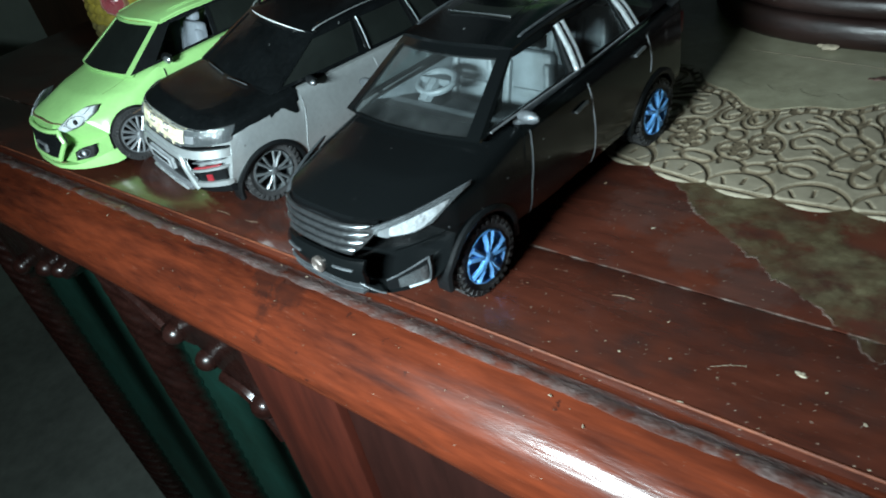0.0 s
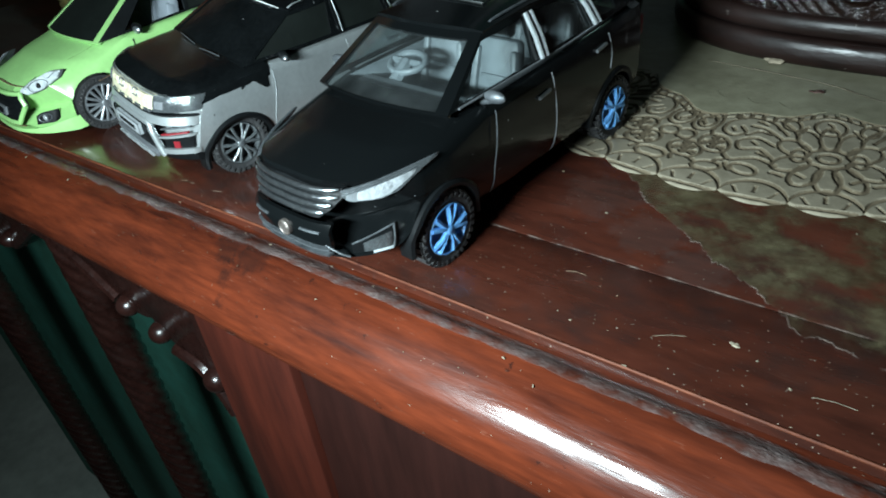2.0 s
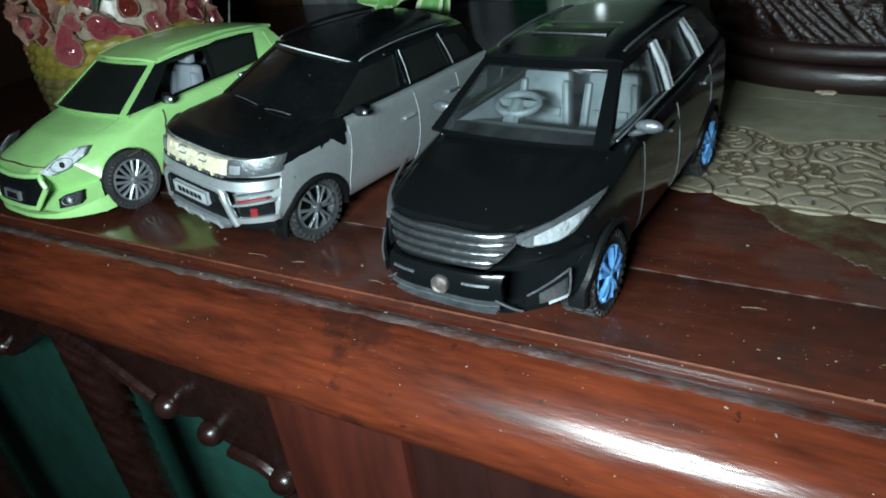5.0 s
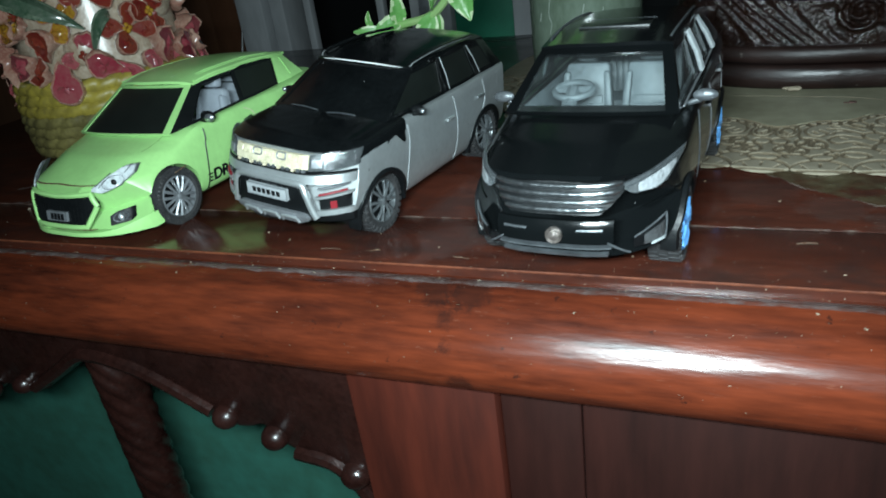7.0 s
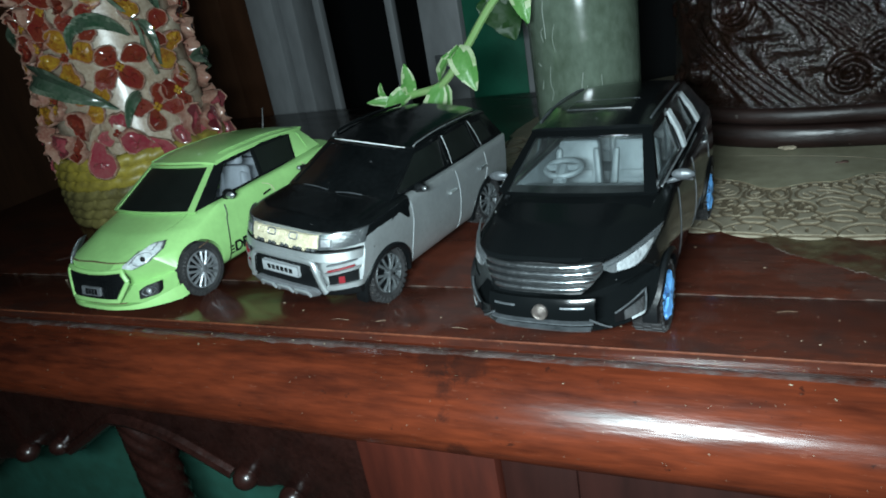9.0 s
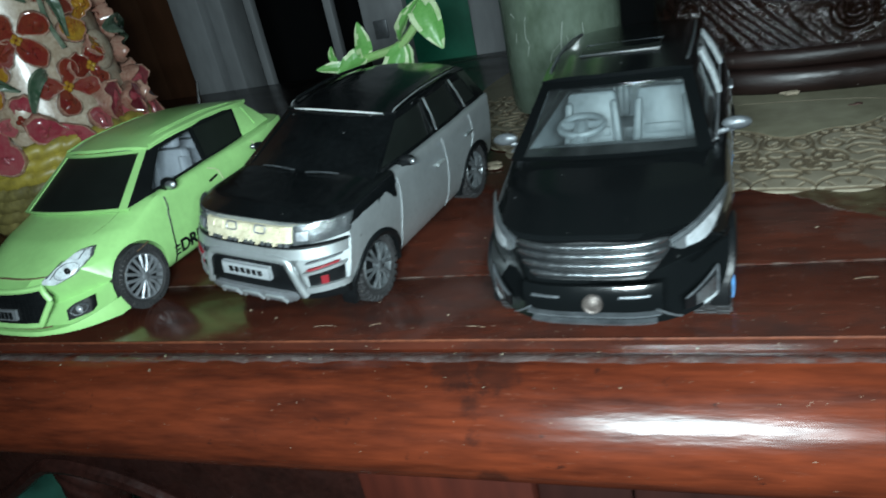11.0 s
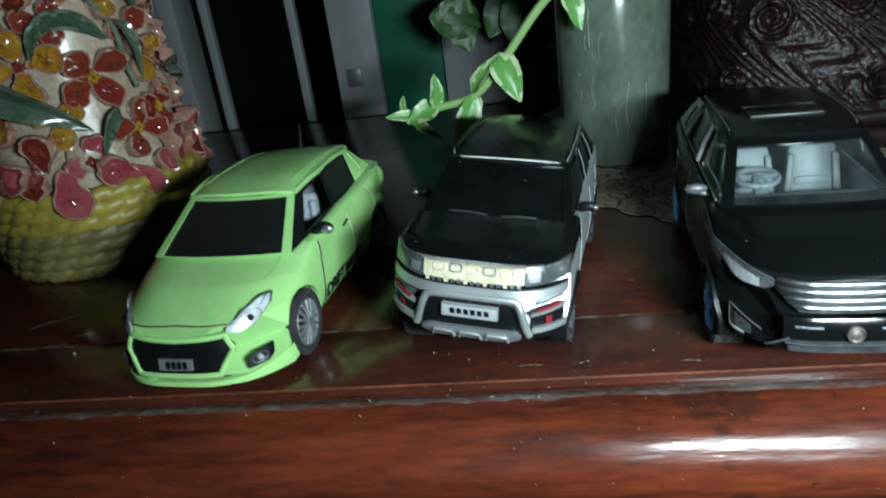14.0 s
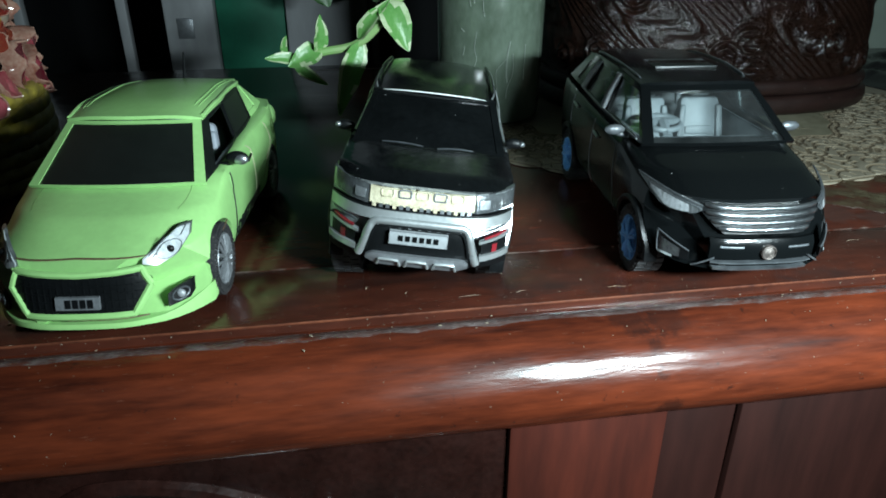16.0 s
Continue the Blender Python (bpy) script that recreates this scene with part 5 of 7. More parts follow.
        part("mesh_stud", tube(bmesh.new(), [c.warp((x + 0.0011 * math.cos(a), -c.k["front"], 0.0279 + 0.0006 * math.sin(a))) - Vector((0, 0.0008, 0)) for a in np.linspace(0, 2 * math.pi, 9)], 0.0002, 5), DULL_CHROME, body)
    plate = part("number_plate", c.front_patch(-0.0090, 0.0090, 0.0226, 0.0268, 0.0022, 0.0014, 8, 4), PLATE_GREY, body, "grey plate with a row of dark marks")
    part("plate_frame", tube(bmesh.new(), [c.warp((x, -c.k["front"], z)) - Vector((0, 0.0022, 0)) for x, z in ((-0.0090, 0.0226), (0.0, 0.0226), (0.0090, 0.0226), (0.0090, 0.0268), (0.0, 0.0268), (-0.0090, 0.0268), (-0.0090, 0.0226))], 0.00022, 5), DULL_CHROME, plate)
    for i in range(6):
        x = -0.0055 + i * 0.0022
        part("plate_mark", c.front_patch(x - 0.0007, x + 0.0007, 0.0238, 0.0256, 0.00245, 0.0004, 3, 3), BLACK_PLASTIC, plate)
    part("skid_plate", c.front_patch(-0.0162, 0.0162, [(-0.0162, 0.0158), (-0.0125, 0.0142), (0.0125, 0.0142), (0.0162, 0.0158)], [(-0.0162, 0.0172), (-0.0140, 0.0186), (0.0140, 0.0186), (0.0162, 0.0172)], 0.0022, 0.003, 18, 4), DULL_CHROME, body, "silver skid plate with raised ribs")
    for i in range(3):
        x = -0.0088 + i * 0.0088
        rib = [(x - 0.0036, 0.0146), (x - 0.0029, 0.0168), (x, 0.0170), (x + 0.0029, 0.0168), (x + 0.0036, 0.0146)]
        part("skid_rib", tube(bmesh.new(), [c.warp((u, -c.k["front"], z)) - Vector((0, 0.0026, 0)) for u, z in rib], 0.0005, 6), SILVER_PAINT, body)
    part("lower_lip", c.front_patch(-0.0288, 0.0288, 0.0152, 0.0178, 0.0006, 0.002, 20, 3), BLACK_PLASTIC, body)


build_crossover()

# ---- green car ----
HATCH = Car(front=0.0335, rear=0.1125, hw=0.0340, base=0.0885, r=0.0119, arch=0.0134, fall=0.058, power=3.4, floor=0.015, crown=0.0028,
            bow=((0.004, 0.018, 0.032), (0.021, 0.022, 0.029)), rake=((0.003, 0.007, 0.016, 0.021, 0.026, 0.034), (0.0, 0.0, 0.0022, 0.0030, 0.0055, 0.011)),
            wide=((-0.0335, 0.97), (-0.018, 1.0), (0.060, 0.99), (0.088, 1.035), (0.104, 1.01), (0.1125, 0.95)),
            zb=((-0.0335, 0.0070), (-0.02, 0.0064), (0.0, 0.0062), (0.088, 0.0065), (0.1125, 0.009)),
            zs=((-0.0335, 0.0235), (-0.018, 0.0290), (0.0, 0.0325), (0.012, 0.0346), (0.06, 0.0360), (0.1125, 0.0384)),
            zt=((-0.0335, 0.0255), (-0.018, 0.0318), (0.0, 0.0352), (0.0145, 0.0368), (0.09, 0.0392), (0.1125, 0.0396)),
            cab=(0.0165, 0.0985), belt=0.0285, beltz=((0.0, 0.0350), (0.0085, 0.0356), (0.02, 0.0364), (0.06, 0.0371), (0.082, 0.0380), (0.104, 0.0396)), roofw=lambda y: float(np.interp(y, (0.03, 0.05, 0.088, 0.099), (0.0226, 0.0240, 0.0224, 0.0200))),
            roofz=((0.030, 0.0502), (0.045, 0.0520), (0.072, 0.0518), (0.090, 0.0502), (0.099, 0.0485)),
            posts=((0.0085, 0.0325), (0.0548, 0.0572), (0.0812, 0.0870), (0.1020, 0.0985)), insets=((0.26, 0.03, 0.07, 0.12), (0.03, 0.03, 0.07, 0.12), (0.02, 0.45, 0.16, 0.08)), side_frames=("film", "film", "body"),
            screen_inset=(0.06, 0.06, 0.02, 0.05), body_label="lime green painted body shell")


def build_hatchback():
    c = HATCH
    root = thing("toy_car", pose(-0.2885, 0.1522, TOP, rz=-6.3), "lime green toy hatchback with blacked windscreen and grey seats", "toy car", "toy cars in a row")
    body = car_shell(c, root, GREEN_PAINT, GREEN_PAINT, {"side": [None, BLACK_SHEET, GREEN_PAINT], "front": BLACK_SHEET, "rear": BLACK_SHEET}, GREEN_PAINT, "window covered with black film")
    for s in (1, -1):
        for y in (0.0, 0.0885):
            wheel(c, s * 0.0335, y, 0.0119, 0.0088, DULL_CHROME, root, "wheel", 8, 40, 0.74, "chrome multi-spoke rim")
    part("grille", c.front_patch(-0.0198, 0.0198, [(-0.0198, 0.0170), (-0.0145, 0.0108), (0.0145, 0.0108), (0.0198, 0.0170)], [(-0.0198, 0.0192), (-0.0172, 0.0226), (0.0, 0.0218), (0.0172, 0.0226), (0.0198, 0.0192)], 0.0007, 0.0016, 22, 7), BLACK_PLASTIC, body, "black hexagonal mesh grille")
    for j in range(5):
        z = 0.0122 + j * 0.0022
        w = float(np.interp(z, (0.0108, 0.0172, 0.0226), (0.0138, 0.0186, 0.0164)))
        part("grille_slat", c.front_patch(-w, w, z, z + 0.0004, 0.0009, 0.0008, 18, 2), BLACK_PLASTIC, body)
    for i in range(17):
        x = -0.0152 + i * 0.0019
        part("grille_rib", c.front_patch(x - 0.0002, x + 0.0002, 0.0114, 0.0216, 0.0009, 0.0007, 2, 3), BLACK_PLASTIC, body)
    hexagon = [(0.0198, 0.0180), (0.0176, 0.0229), (0.0, 0.0222), (-0.0176, 0.0229), (-0.0198, 0.0180), (-0.0150, 0.0104), (0.0, 0.0103), (0.0150, 0.0104), (0.0198, 0.0180)]
    ring = []
    for (xa, za), (xb, zb) in zip(hexagon, hexagon[1:]):
        ring += [c.warp((xa + (xb - xa) * q, -0.0335, za + (zb - za) * q)) - Vector((0, 0.0005, 0)) for q in np.linspace(0, 1, 9)[:-1]]
    part("grille_surround", tube(bmesh.new(), ring + ring[:1], 0.00105, 8), GREEN_PAINT, body, "rounded green surround of the grille")
    part("lower_scuff", tube(bmesh.new(), [c.warp((x, -0.0335, 0.0093)) - Vector((0, 0.0005 + 0.0002 * noise.noise((x * 600, 0, 0)), 0)) for x in np.linspace(-0.004, 0.0185, 24)], 0.00024, 5), SCUFF, body, "brown rubbed edge")
    part("bonnet_seam", c.front_patch(-0.0200, 0.0200, [(-0.02, 0.0254), (0, 0.0262), (0.02, 0.0254)], [(-0.02, 0.02552), (0, 0.02632), (0.02, 0.02552)], 0.0001, 0.001, 18, 2), SCUFF, body, "bonnet joint")
    lip = c.front_patch(-0.0330, 0.0330, [(-0.0330, 0.0046), (-0.017, 0.0064), (0.017, 0.0064), (0.0330, 0.0046)], [(-0.0330, 0.0116), (-0.0285, 0.0098), (-0.024, 0.0080), (0.024, 0.0080), (0.0285, 0.0090), (0.0330, 0.0106)], 0.0004, 0.0044, 26, 4)
    part("front_lip", lip, GREEN_PAINT, body, "green chin spoiler, paint rubbed at the edge")
    plate = part("number_plate", c.front_patch(-0.0062, 0.0062, 0.0128, 0.0164, 0.0017, 0.0014, 6, 3), DULL_CHROME, body, "small silver plate with four dark marks")
    for i in range(4):
        x = -0.0026 + i * 0.0021
        part("plate_mark", c.front_patch(x - 0.00075, x + 0.00075, 0.0134, 0.0158, 0.00195, 0.0004, 3, 3), BLACK_PLASTIC, plate)
    for s in (1, -1):
        def on(bm):
            return bm if s > 0 else mirrored(bm)
        part("headlight_rim", on(c.front_patch(0.0177, 0.0282, [(0.0177, 0.0237), (0.0215, 0.0224), (0.0258, 0.0237), (0.0282, 0.0272)], [(0.0177, 0.0248), (0.0215, 0.0276), (0.0256, 0.0304), (0.0282, 0.0300)], 0.0004, 0.0016, 16, 6)), RIM_DARK, body)
        part("headlight", on(c.front_patch(0.0180, 0.0280, [(0.0180, 0.0238), (0.0215, 0.0226), (0.0258, 0.0239), (0.0280, 0.0272)], [(0.0180, 0.0246), (0.0215, 0.0274), (0.0255, 0.0302), (0.0280, 0.0298)], 0.0009, 0.0018, 16, 7)), LENS_BLUE, body, "pale headlight with dark ring")
        eye = [c.warp((s * (0.0240 + 0.0027 * math.cos(a)), -0.0335, 0.0257 + 0.0022 * math.sin(a))) - Vector((0, 0.0010, 0)) for a in np.linspace(0, 2 * math.pi, 21)]
        part("headlight_ring", tube(bmesh.new(), eye, 0.00018, 6), RIM_DARK, body)
        part("headlight_pupil", ball(bmesh.new(), c.warp((s * 0.0242, -0.0335, 0.0256)) - Vector((0, 0.0006, 0)), (0.0012, 0.0010, 0.0012), 16, 10), BLACK_PLASTIC, body)
        for a, b in (((0.0192, 0.0252), (0.0228, 0.0290)), ((0.0202, 0.0246), (0.0222, 0.0272)), ((0.0262, 0.0280), (0.0272, 0.0300))):
            part("lamp_crease", tube(bmesh.new(), [c.warp((s * (a[0] + (b[0] - a[0]) * q), -0.0335, a[1] + (b[1] - a[1]) * q)) - Vector((0, 0.0009, 0)) for q in (0, 0.5, 1)], 0.00018, 5), TRIM_GREY, body)
        part("fog_pocket", on(c.front_patch(0.0232, 0.0290, [(0.0232, 0.0098), (0.0282, 0.0100), (0.0290, 0.0112)], [(0.0232, 0.0134), (0.0248, 0.0146), (0.0290, 0.0152)], 0.0006, 0.0014, 8, 5)), BLACK_PLASTIC, body, "black fog lamp pocket")
        part("fog_lamp", ball(bmesh.new(), c.warp((s * 0.0262, -0.0335, 0.0124)) - Vector((0, 0.0008, 0)), (0.0014, 0.0010, 0.0014), 12, 8), LAMP_CLEAR, body)
        fog = [c.warp((s * (0.0262 + 0.0019 * math.cos(a)), -0.0335, 0.0124 + 0.0017 * math.sin(a))) - Vector((0, 0.0010, 0)) for a in np.linspace(0, 2 * math.pi, 17)]
        part("fog_ring", tube(bmesh.new(), fog, 0.0003, 6), TRIM_GREY, body)
        if s > 0:
            mirror_part(c, body, 0.0250, 0.0385, s, BLACK_PLASTIC, (0.0040, 0.0019, 0.0024), 0.0030)
            part("mirror_cap", ball(bmesh.new(), (s * (c.side(0.025, 0.0350) + 0.0044), 0.0241, 0.0381), (0.0027, 0.0014, 0.0019), 12, 8), CHROME, body, "chrome mirror cap")
        part("door_handle", tube(bmesh.new(), [(s * (c.side(q, 0.0305) + 0.0004), q, z) for q, z in ((0.0475, 0.0300), (0.0500, 0.0304), (0.0525, 0.0308))], 0.0005, 8), BLACK_PLASTIC, body)
        for pts in ([(0.0195, 0.0340), (0.0186, 0.0295), (0.0168, 0.0275), (0.0150, 0.018), (0.0145, 0.0068)], [(0.0495, 0.0352), (0.0545, 0.0318), (0.0556, 0.0230), (0.0530, 0.0124), (0.0510, 0.0072)], [(0.0795, 0.0362), (0.0850, 0.0270), (0.0770, 0.0228), (0.0680, 0.0155)]):
            part("door_gap", c.side_line(pts, 0.00032 if pts[0][0] < 0.03 else 0.0002, s, 0.0001), BLACK_PLASTIC if pts[0][0] < 0.03 else CREAM_PLATING, body, "door joint")
        part("bumper_gap", c.side_line([(-0.0190, 0.0218), (-0.0140, 0.0222), (-0.0085, 0.0228)], 0.00022, s, 0.0001), SCUFF, body)
        crease = [c.on_top(s * x, y) + Vector((0, 0, 0.0001)) for x, y in spline([(0.0212, 0.0085), (0.0222, 0.0050), (0.0220, -0.0020), (0.0200, -0.0120)], 5)]
        part("bonnet_gap", tube(bmesh.new(), crease[:6], 0.00026, 6), BLACK_PLASTIC, body, "open joint at the bonnet corner")
        fold = [c.on_top(s * x, y) - Vector((0, 0, 0.00004)) for x, y in spline([(0.0236, 0.0030), (0.0240, -0.0040), (0.0236, -0.0110), (0.0226, -0.0160)], 5)]
        part("bonnet_fold", tube(bmesh.new(), fold, 0.00011, 5), GREEN_JOINT, body, "joint between bonnet and wing")
        cap = [(s * (c.side(0.0930 + 0.0030 * math.cos(a), 0.0310 + 0.0030 * math.sin(a)) + 0.0001), 0.0930 + 0.0030 * math.cos(a), 0.0310 + 0.0030 * math.sin(a)) for a in np.linspace(0, 2 * math.pi, 21)]
        part("fuel_cap", tube(bmesh.new(), cap, 0.00014, 5), GREEN_JOINT, body, "round fuel cap joint")
        for share, r in ((1.0, 0.0008), (0.86, 0.00028), (0.80, 0.00028)):
            line = [(s * c.k["roofw"](y) * share, y, c.at("roofz", y) + 0.0004 + c.k["crown"] * (1 - share ** 4) * math.sin(math.pi * min(1, 0.25 + 0.6 * (y - 0.0325) / 0.066))) for y in np.linspace(0.034 if share == 1 else 0.040, 0.0975, 16)]
            part("roof_gutter", tube(bmesh.new(), line, r, 8), GREEN_PAINT, body)
        part("tail_lamp", ball(bmesh.new(), (s * 0.0308, 0.1045, 0.0325), (0.0034, 0.0050, 0.0052), 14, 10), GREEN_PAINT, body)
    # sticker on the car's own left flank
    y0 = 0.0305
    side_m = Matrix.Translation((0, y0, 0.0130)) @ Matrix.Rotation(math.pi / 2, 4, "Z") @ Matrix.Rotation(math.pi / 2, 4, "X")
    letters("DRIFT", 0.0072, 0.0001, side_m, BLACK_PLASTIC, body, "sticker", lambda v: Vector((c.side(v.y, v.z) + 0.00035 + v.x, v.y, v.z)), 0.00022)
    def decal(name, ya, yb, za, zb):
        bm = bmesh.new()
        for off in (0.0003, -0.0004):
            grid(bm, [[(c.side(y, z) + off, y, z) for z in np.linspace(za, zb, 4)] for y in (ya, yb)])
        part(name, bm, BLACK_PLASTIC, body)

    for i in range(3):
        decal("sticker_stripe", 0.0175, 0.0205, 0.0108 + i * 0.0016, 0.0116 + i * 0.0016)
    for i in range(7):
        decal("sticker_block", 0.0415 + i * 0.0029, 0.0438 + i * 0.0029, 0.0102, 0.0156)
    bm = boxed(-0.0190, 0.0190, 0.0965, 0.1020, 0.0482, 0.0500, bevel=0.0008)
    part("spoiler", bm, GREEN_PAINT, body)
    part("antenna", tube(bmesh.new(), [(0, 0.092, 0.0515), (0.0002, 0.0955, 0.0625)], [0.0008, 0.0004], 6), BLACK_PLASTIC, body)
    inner = new("interior")
    inner.empty_display_size = 0.005
    inner.parent = body
    part("cabin_floor", boxed(-0.0250, 0.0250, 0.0175, 0.0970, 0.0152, 0.0190, bevel=0.0006), BLACK_PLASTIC, inner)
    for x in (-0.0135, 0.0135):
        part("front_seat", seat(bmesh.new(), x, 0.0460, 0.0200, 0.0200, 0.0205), GREY_PLASTIC, inner, "grey moulded front seat")
    part("rear_bench", seat(bmesh.new(), 0, 0.0720, 0.0200, 0.0400, 0.0170), GREY_PLASTIC, inner)
    part("dashboard", boxed(-0.0250, 0.0250, 0.0170, 0.0250, 0.0260, 0.0365, bevel=0.002), BLACK_PLASTIC, inner)


build_hatchback()


# ---- mat on the desk ----
CX, CY, R_IN, R_OUT = 0.0, 0.390, 0.112, 0.184
SCALLOPS = 54


def lace_lines():
    """Grooves of one repeat of the pressed lace, as stretches in metres: along the rim and inwards from it."""
    segs = []

    def curve(pts, steps=5):
        p = spline(pts, steps)
        segs.extend(zip(p, p[1:]))

    def oval(x, y, a, b, turn=0.0, n=16, arc=(0, 2 * math.pi)):
        p = []
        for i in range(n + 1):
            t = arc[0] + (arc[1] - arc[0]) * i / n
            u, v = a * math.cos(t), b * math.sin(t)
            p.append((x + u * math.cos(turn) - v * math.sin(turn), y + u * math.sin(turn) + v * math.cos(turn)))
        segs.extend(zip(p, p[1:]))

    # flower
    oval(0.0, 0.036, 0.0105, 0.0065)
    oval(0.0, 0.036, 0.005, 0.003)
    oval(-0.0135, 0.036, 0.0035, 0.0045)
    oval(0.0135, 0.036, 0.0035, 0.0045)
    for a in (-2.7, -2.1, -1.57, -1.05, -0.45, 0.35, 0.95, 1.57, 2.2, 2.8):
        x, y = 0.0175 * math.cos(a), 0.036 + 0.0150 * math.sin(a)
        oval(x, y, 0.0085, 0.0052, a)
    oval(0.0, 0.060, 0.009, 0.0065)
    curve([(-0.001, 0.063), (0.0015, 0.061), (-0.001, 0.059), (0.001, 0.057)])
    # scrolls on both sides
    for s in (-1, 1):
        curve([(s * 0.022, 0.050), (s * 0.032, 0.058), (s * 0.046, 0.060), (s * 0.056, 0.054), (s * 0.056, 0.046), (s * 0.049, 0.043), (s * 0.044, 0.047), (s * 0.048, 0.051)])
        curve([(s * 0.024, 0.046), (s * 0.034, 0.052), (s * 0.043, 0.053)])
        curve([(s * 0.026, 0.040), (s * 0.036, 0.044), (s * 0.044, 0.040), (s * 0.041, 0.034), (s * 0.032, 0.036), (s * 0.024, 0.030)])
        curve([(s * 0.022, 0.026), (s * 0.032, 0.029), (s * 0.042, 0.025), (s * 0.048, 0.030)])
        oval(s * 0.054, 0.034, 0.0085, 0.0062, 0.4 * s)
        oval(s * 0.064, 0.026, 0.0085, 0.0058, 0.2 * s)
        for k in range(7):
            a, r = k * 2.4, 0.0024 * math.sqrt(k)
            oval(s * 0.054 + r * math.cos(a), 0.034 + r * 0.75 * math.sin(a), 0.0013, 0.0011, 0, 6)
            oval(s * 0.064 + r * math.cos(a), 0.026 + r * 0.65 * math.sin(a), 0.0013, 0.0011, 0, 6)
        for x, y, l, t in ((0.012, 0.0225, 0.006, 0.5), (0.020, 0.0205, 0.005, 0.2), (0.041, 0.0200, 0.005, 0.9), (0.057, 0.0190, 0.005, 0.4), (0.066, 0.0185, 0.004, 1.2), (0.060, 0.043, 0.005, 1.3), (0.038, 0.0565, 0.006, 0.3),
                           (0.051, 0.048, 0.003, 0.8), (0.028, 0.0550, 0.004, 0.9), (0.014, 0.0560, 0.005, 2.0), (0.036, 0.0400, 0.003, 0.6), (0.030, 0.0325, 0.004, 0.3), (0.046, 0.0225, 0.004, 2.4)):
            curve([(s * (x - l * math.cos(t) / 2), y - l * math.sin(t) / 2), (s * (x + 0.0008), y + 0.0006), (s * (x + l * math.cos(t) / 2), y + l * math.sin(t) / 2)], 3)
        oval(s * 0.034, 0.020, 0.0060, 0.0032, 0.2 * s)
        oval(s * 0.049, 0.0175, 0.0060, 0.0030, -0.2 * s)
        curve([(s * 0.030, 0.0485), (s * 0.037, 0.0495), (s * 0.042, 0.0455)])
        curve([(s * 0.050, 0.058), (s * 0.060, 0.062), (s * 0.070, 0.060)])
        curve([(s * 0.016, 0.050), (s * 0.021, 0.056), (s * 0.029, 0.061)])
        oval(s * 0.022, 0.0590, 0.0060, 0.0040, 0.5 * s)
        oval(s * 0.068, 0.050, 0.0078, 0.0085)
        oval(s * 0.068, 0.050, 0.0048, 0.0052)
        oval(s * 0.071, 0.036, 0.0050, 0.0036)
        oval(s * 0.074, 0.0170, 0.0055, 0.0030)
        curve([(s * 0.064, 0.052), (s * 0.068, 0.055), (s * 0.072, 0.051), (s * 0.068, 0.047)])
    return segs


PITCH = 2 * math.pi * R_OUT / SCALLOPS
REPEAT = PITCH * 6


def lace_top(s):
    """Where the lace ends towards the plain middle, in waves."""
    return 0.062 + 0.0065 * np.cos(2 * math.pi * s / REPEAT) + 0.0022 * np.cos(6 * math.pi * s / REPEAT)


def lace_depth(s, q):
    """How near the point is to a groove (0: in it), for arrays of arc length and distance inwards from the rim."""
    best = np.full(s.shape, 1.0)
    sl = ((s + REPEAT / 2) % REPEAT - REPEAT / 2) * 1.18
    for (ax, ay), (bx, by) in lace_lines():
        dx, dy = bx - ax, by - ay
        k = np.clip(((sl - ax) * dx + (q - ay) * dy) / (dx * dx + dy * dy + 1e-12), 0, 1)
        best = np.minimum(best, np.hypot(sl - ax - k * dx, q - ay - k * dy))
    sc = (s + PITCH / 2) % PITCH - PITCH / 2
    arc = 0.0125 * np.sqrt(np.clip(1 - (sc / (PITCH * 0.52)) ** 2, 0, 1)) + 0.0015
    best = np.minimum(best, np.where(q < 0.022, np.abs(q - arc) * 0.9, 1))
    best = np.minimum(best, np.where(q < 0.016, np.abs(q - arc * 0.08 - 0.0016) * 0.9 + 0.0002, 1))
    best = np.minimum(best, np.where((q > 0.0062) & (q < 0.0105), np.abs(sc) + 0.0005, 1))
    best = np.minimum(best, np.where((q > 0.0045) & (q < 0.0085), np.abs(np.abs(sc) - 0.0050 - (q - 0.0045) * 0.5) + 0.0005, 1))
    cell = 0.0062
    bead = np.maximum(np.abs((s + cell / 2) % cell - cell / 2) - 0.0018, 0)
    top = lace_top(s)
    best = np.where(np.abs(q - top) < 0.0026, np.where((np.abs(q - top) < 0.0013) & (bead <= 0), best, 0.0), best)
    return best


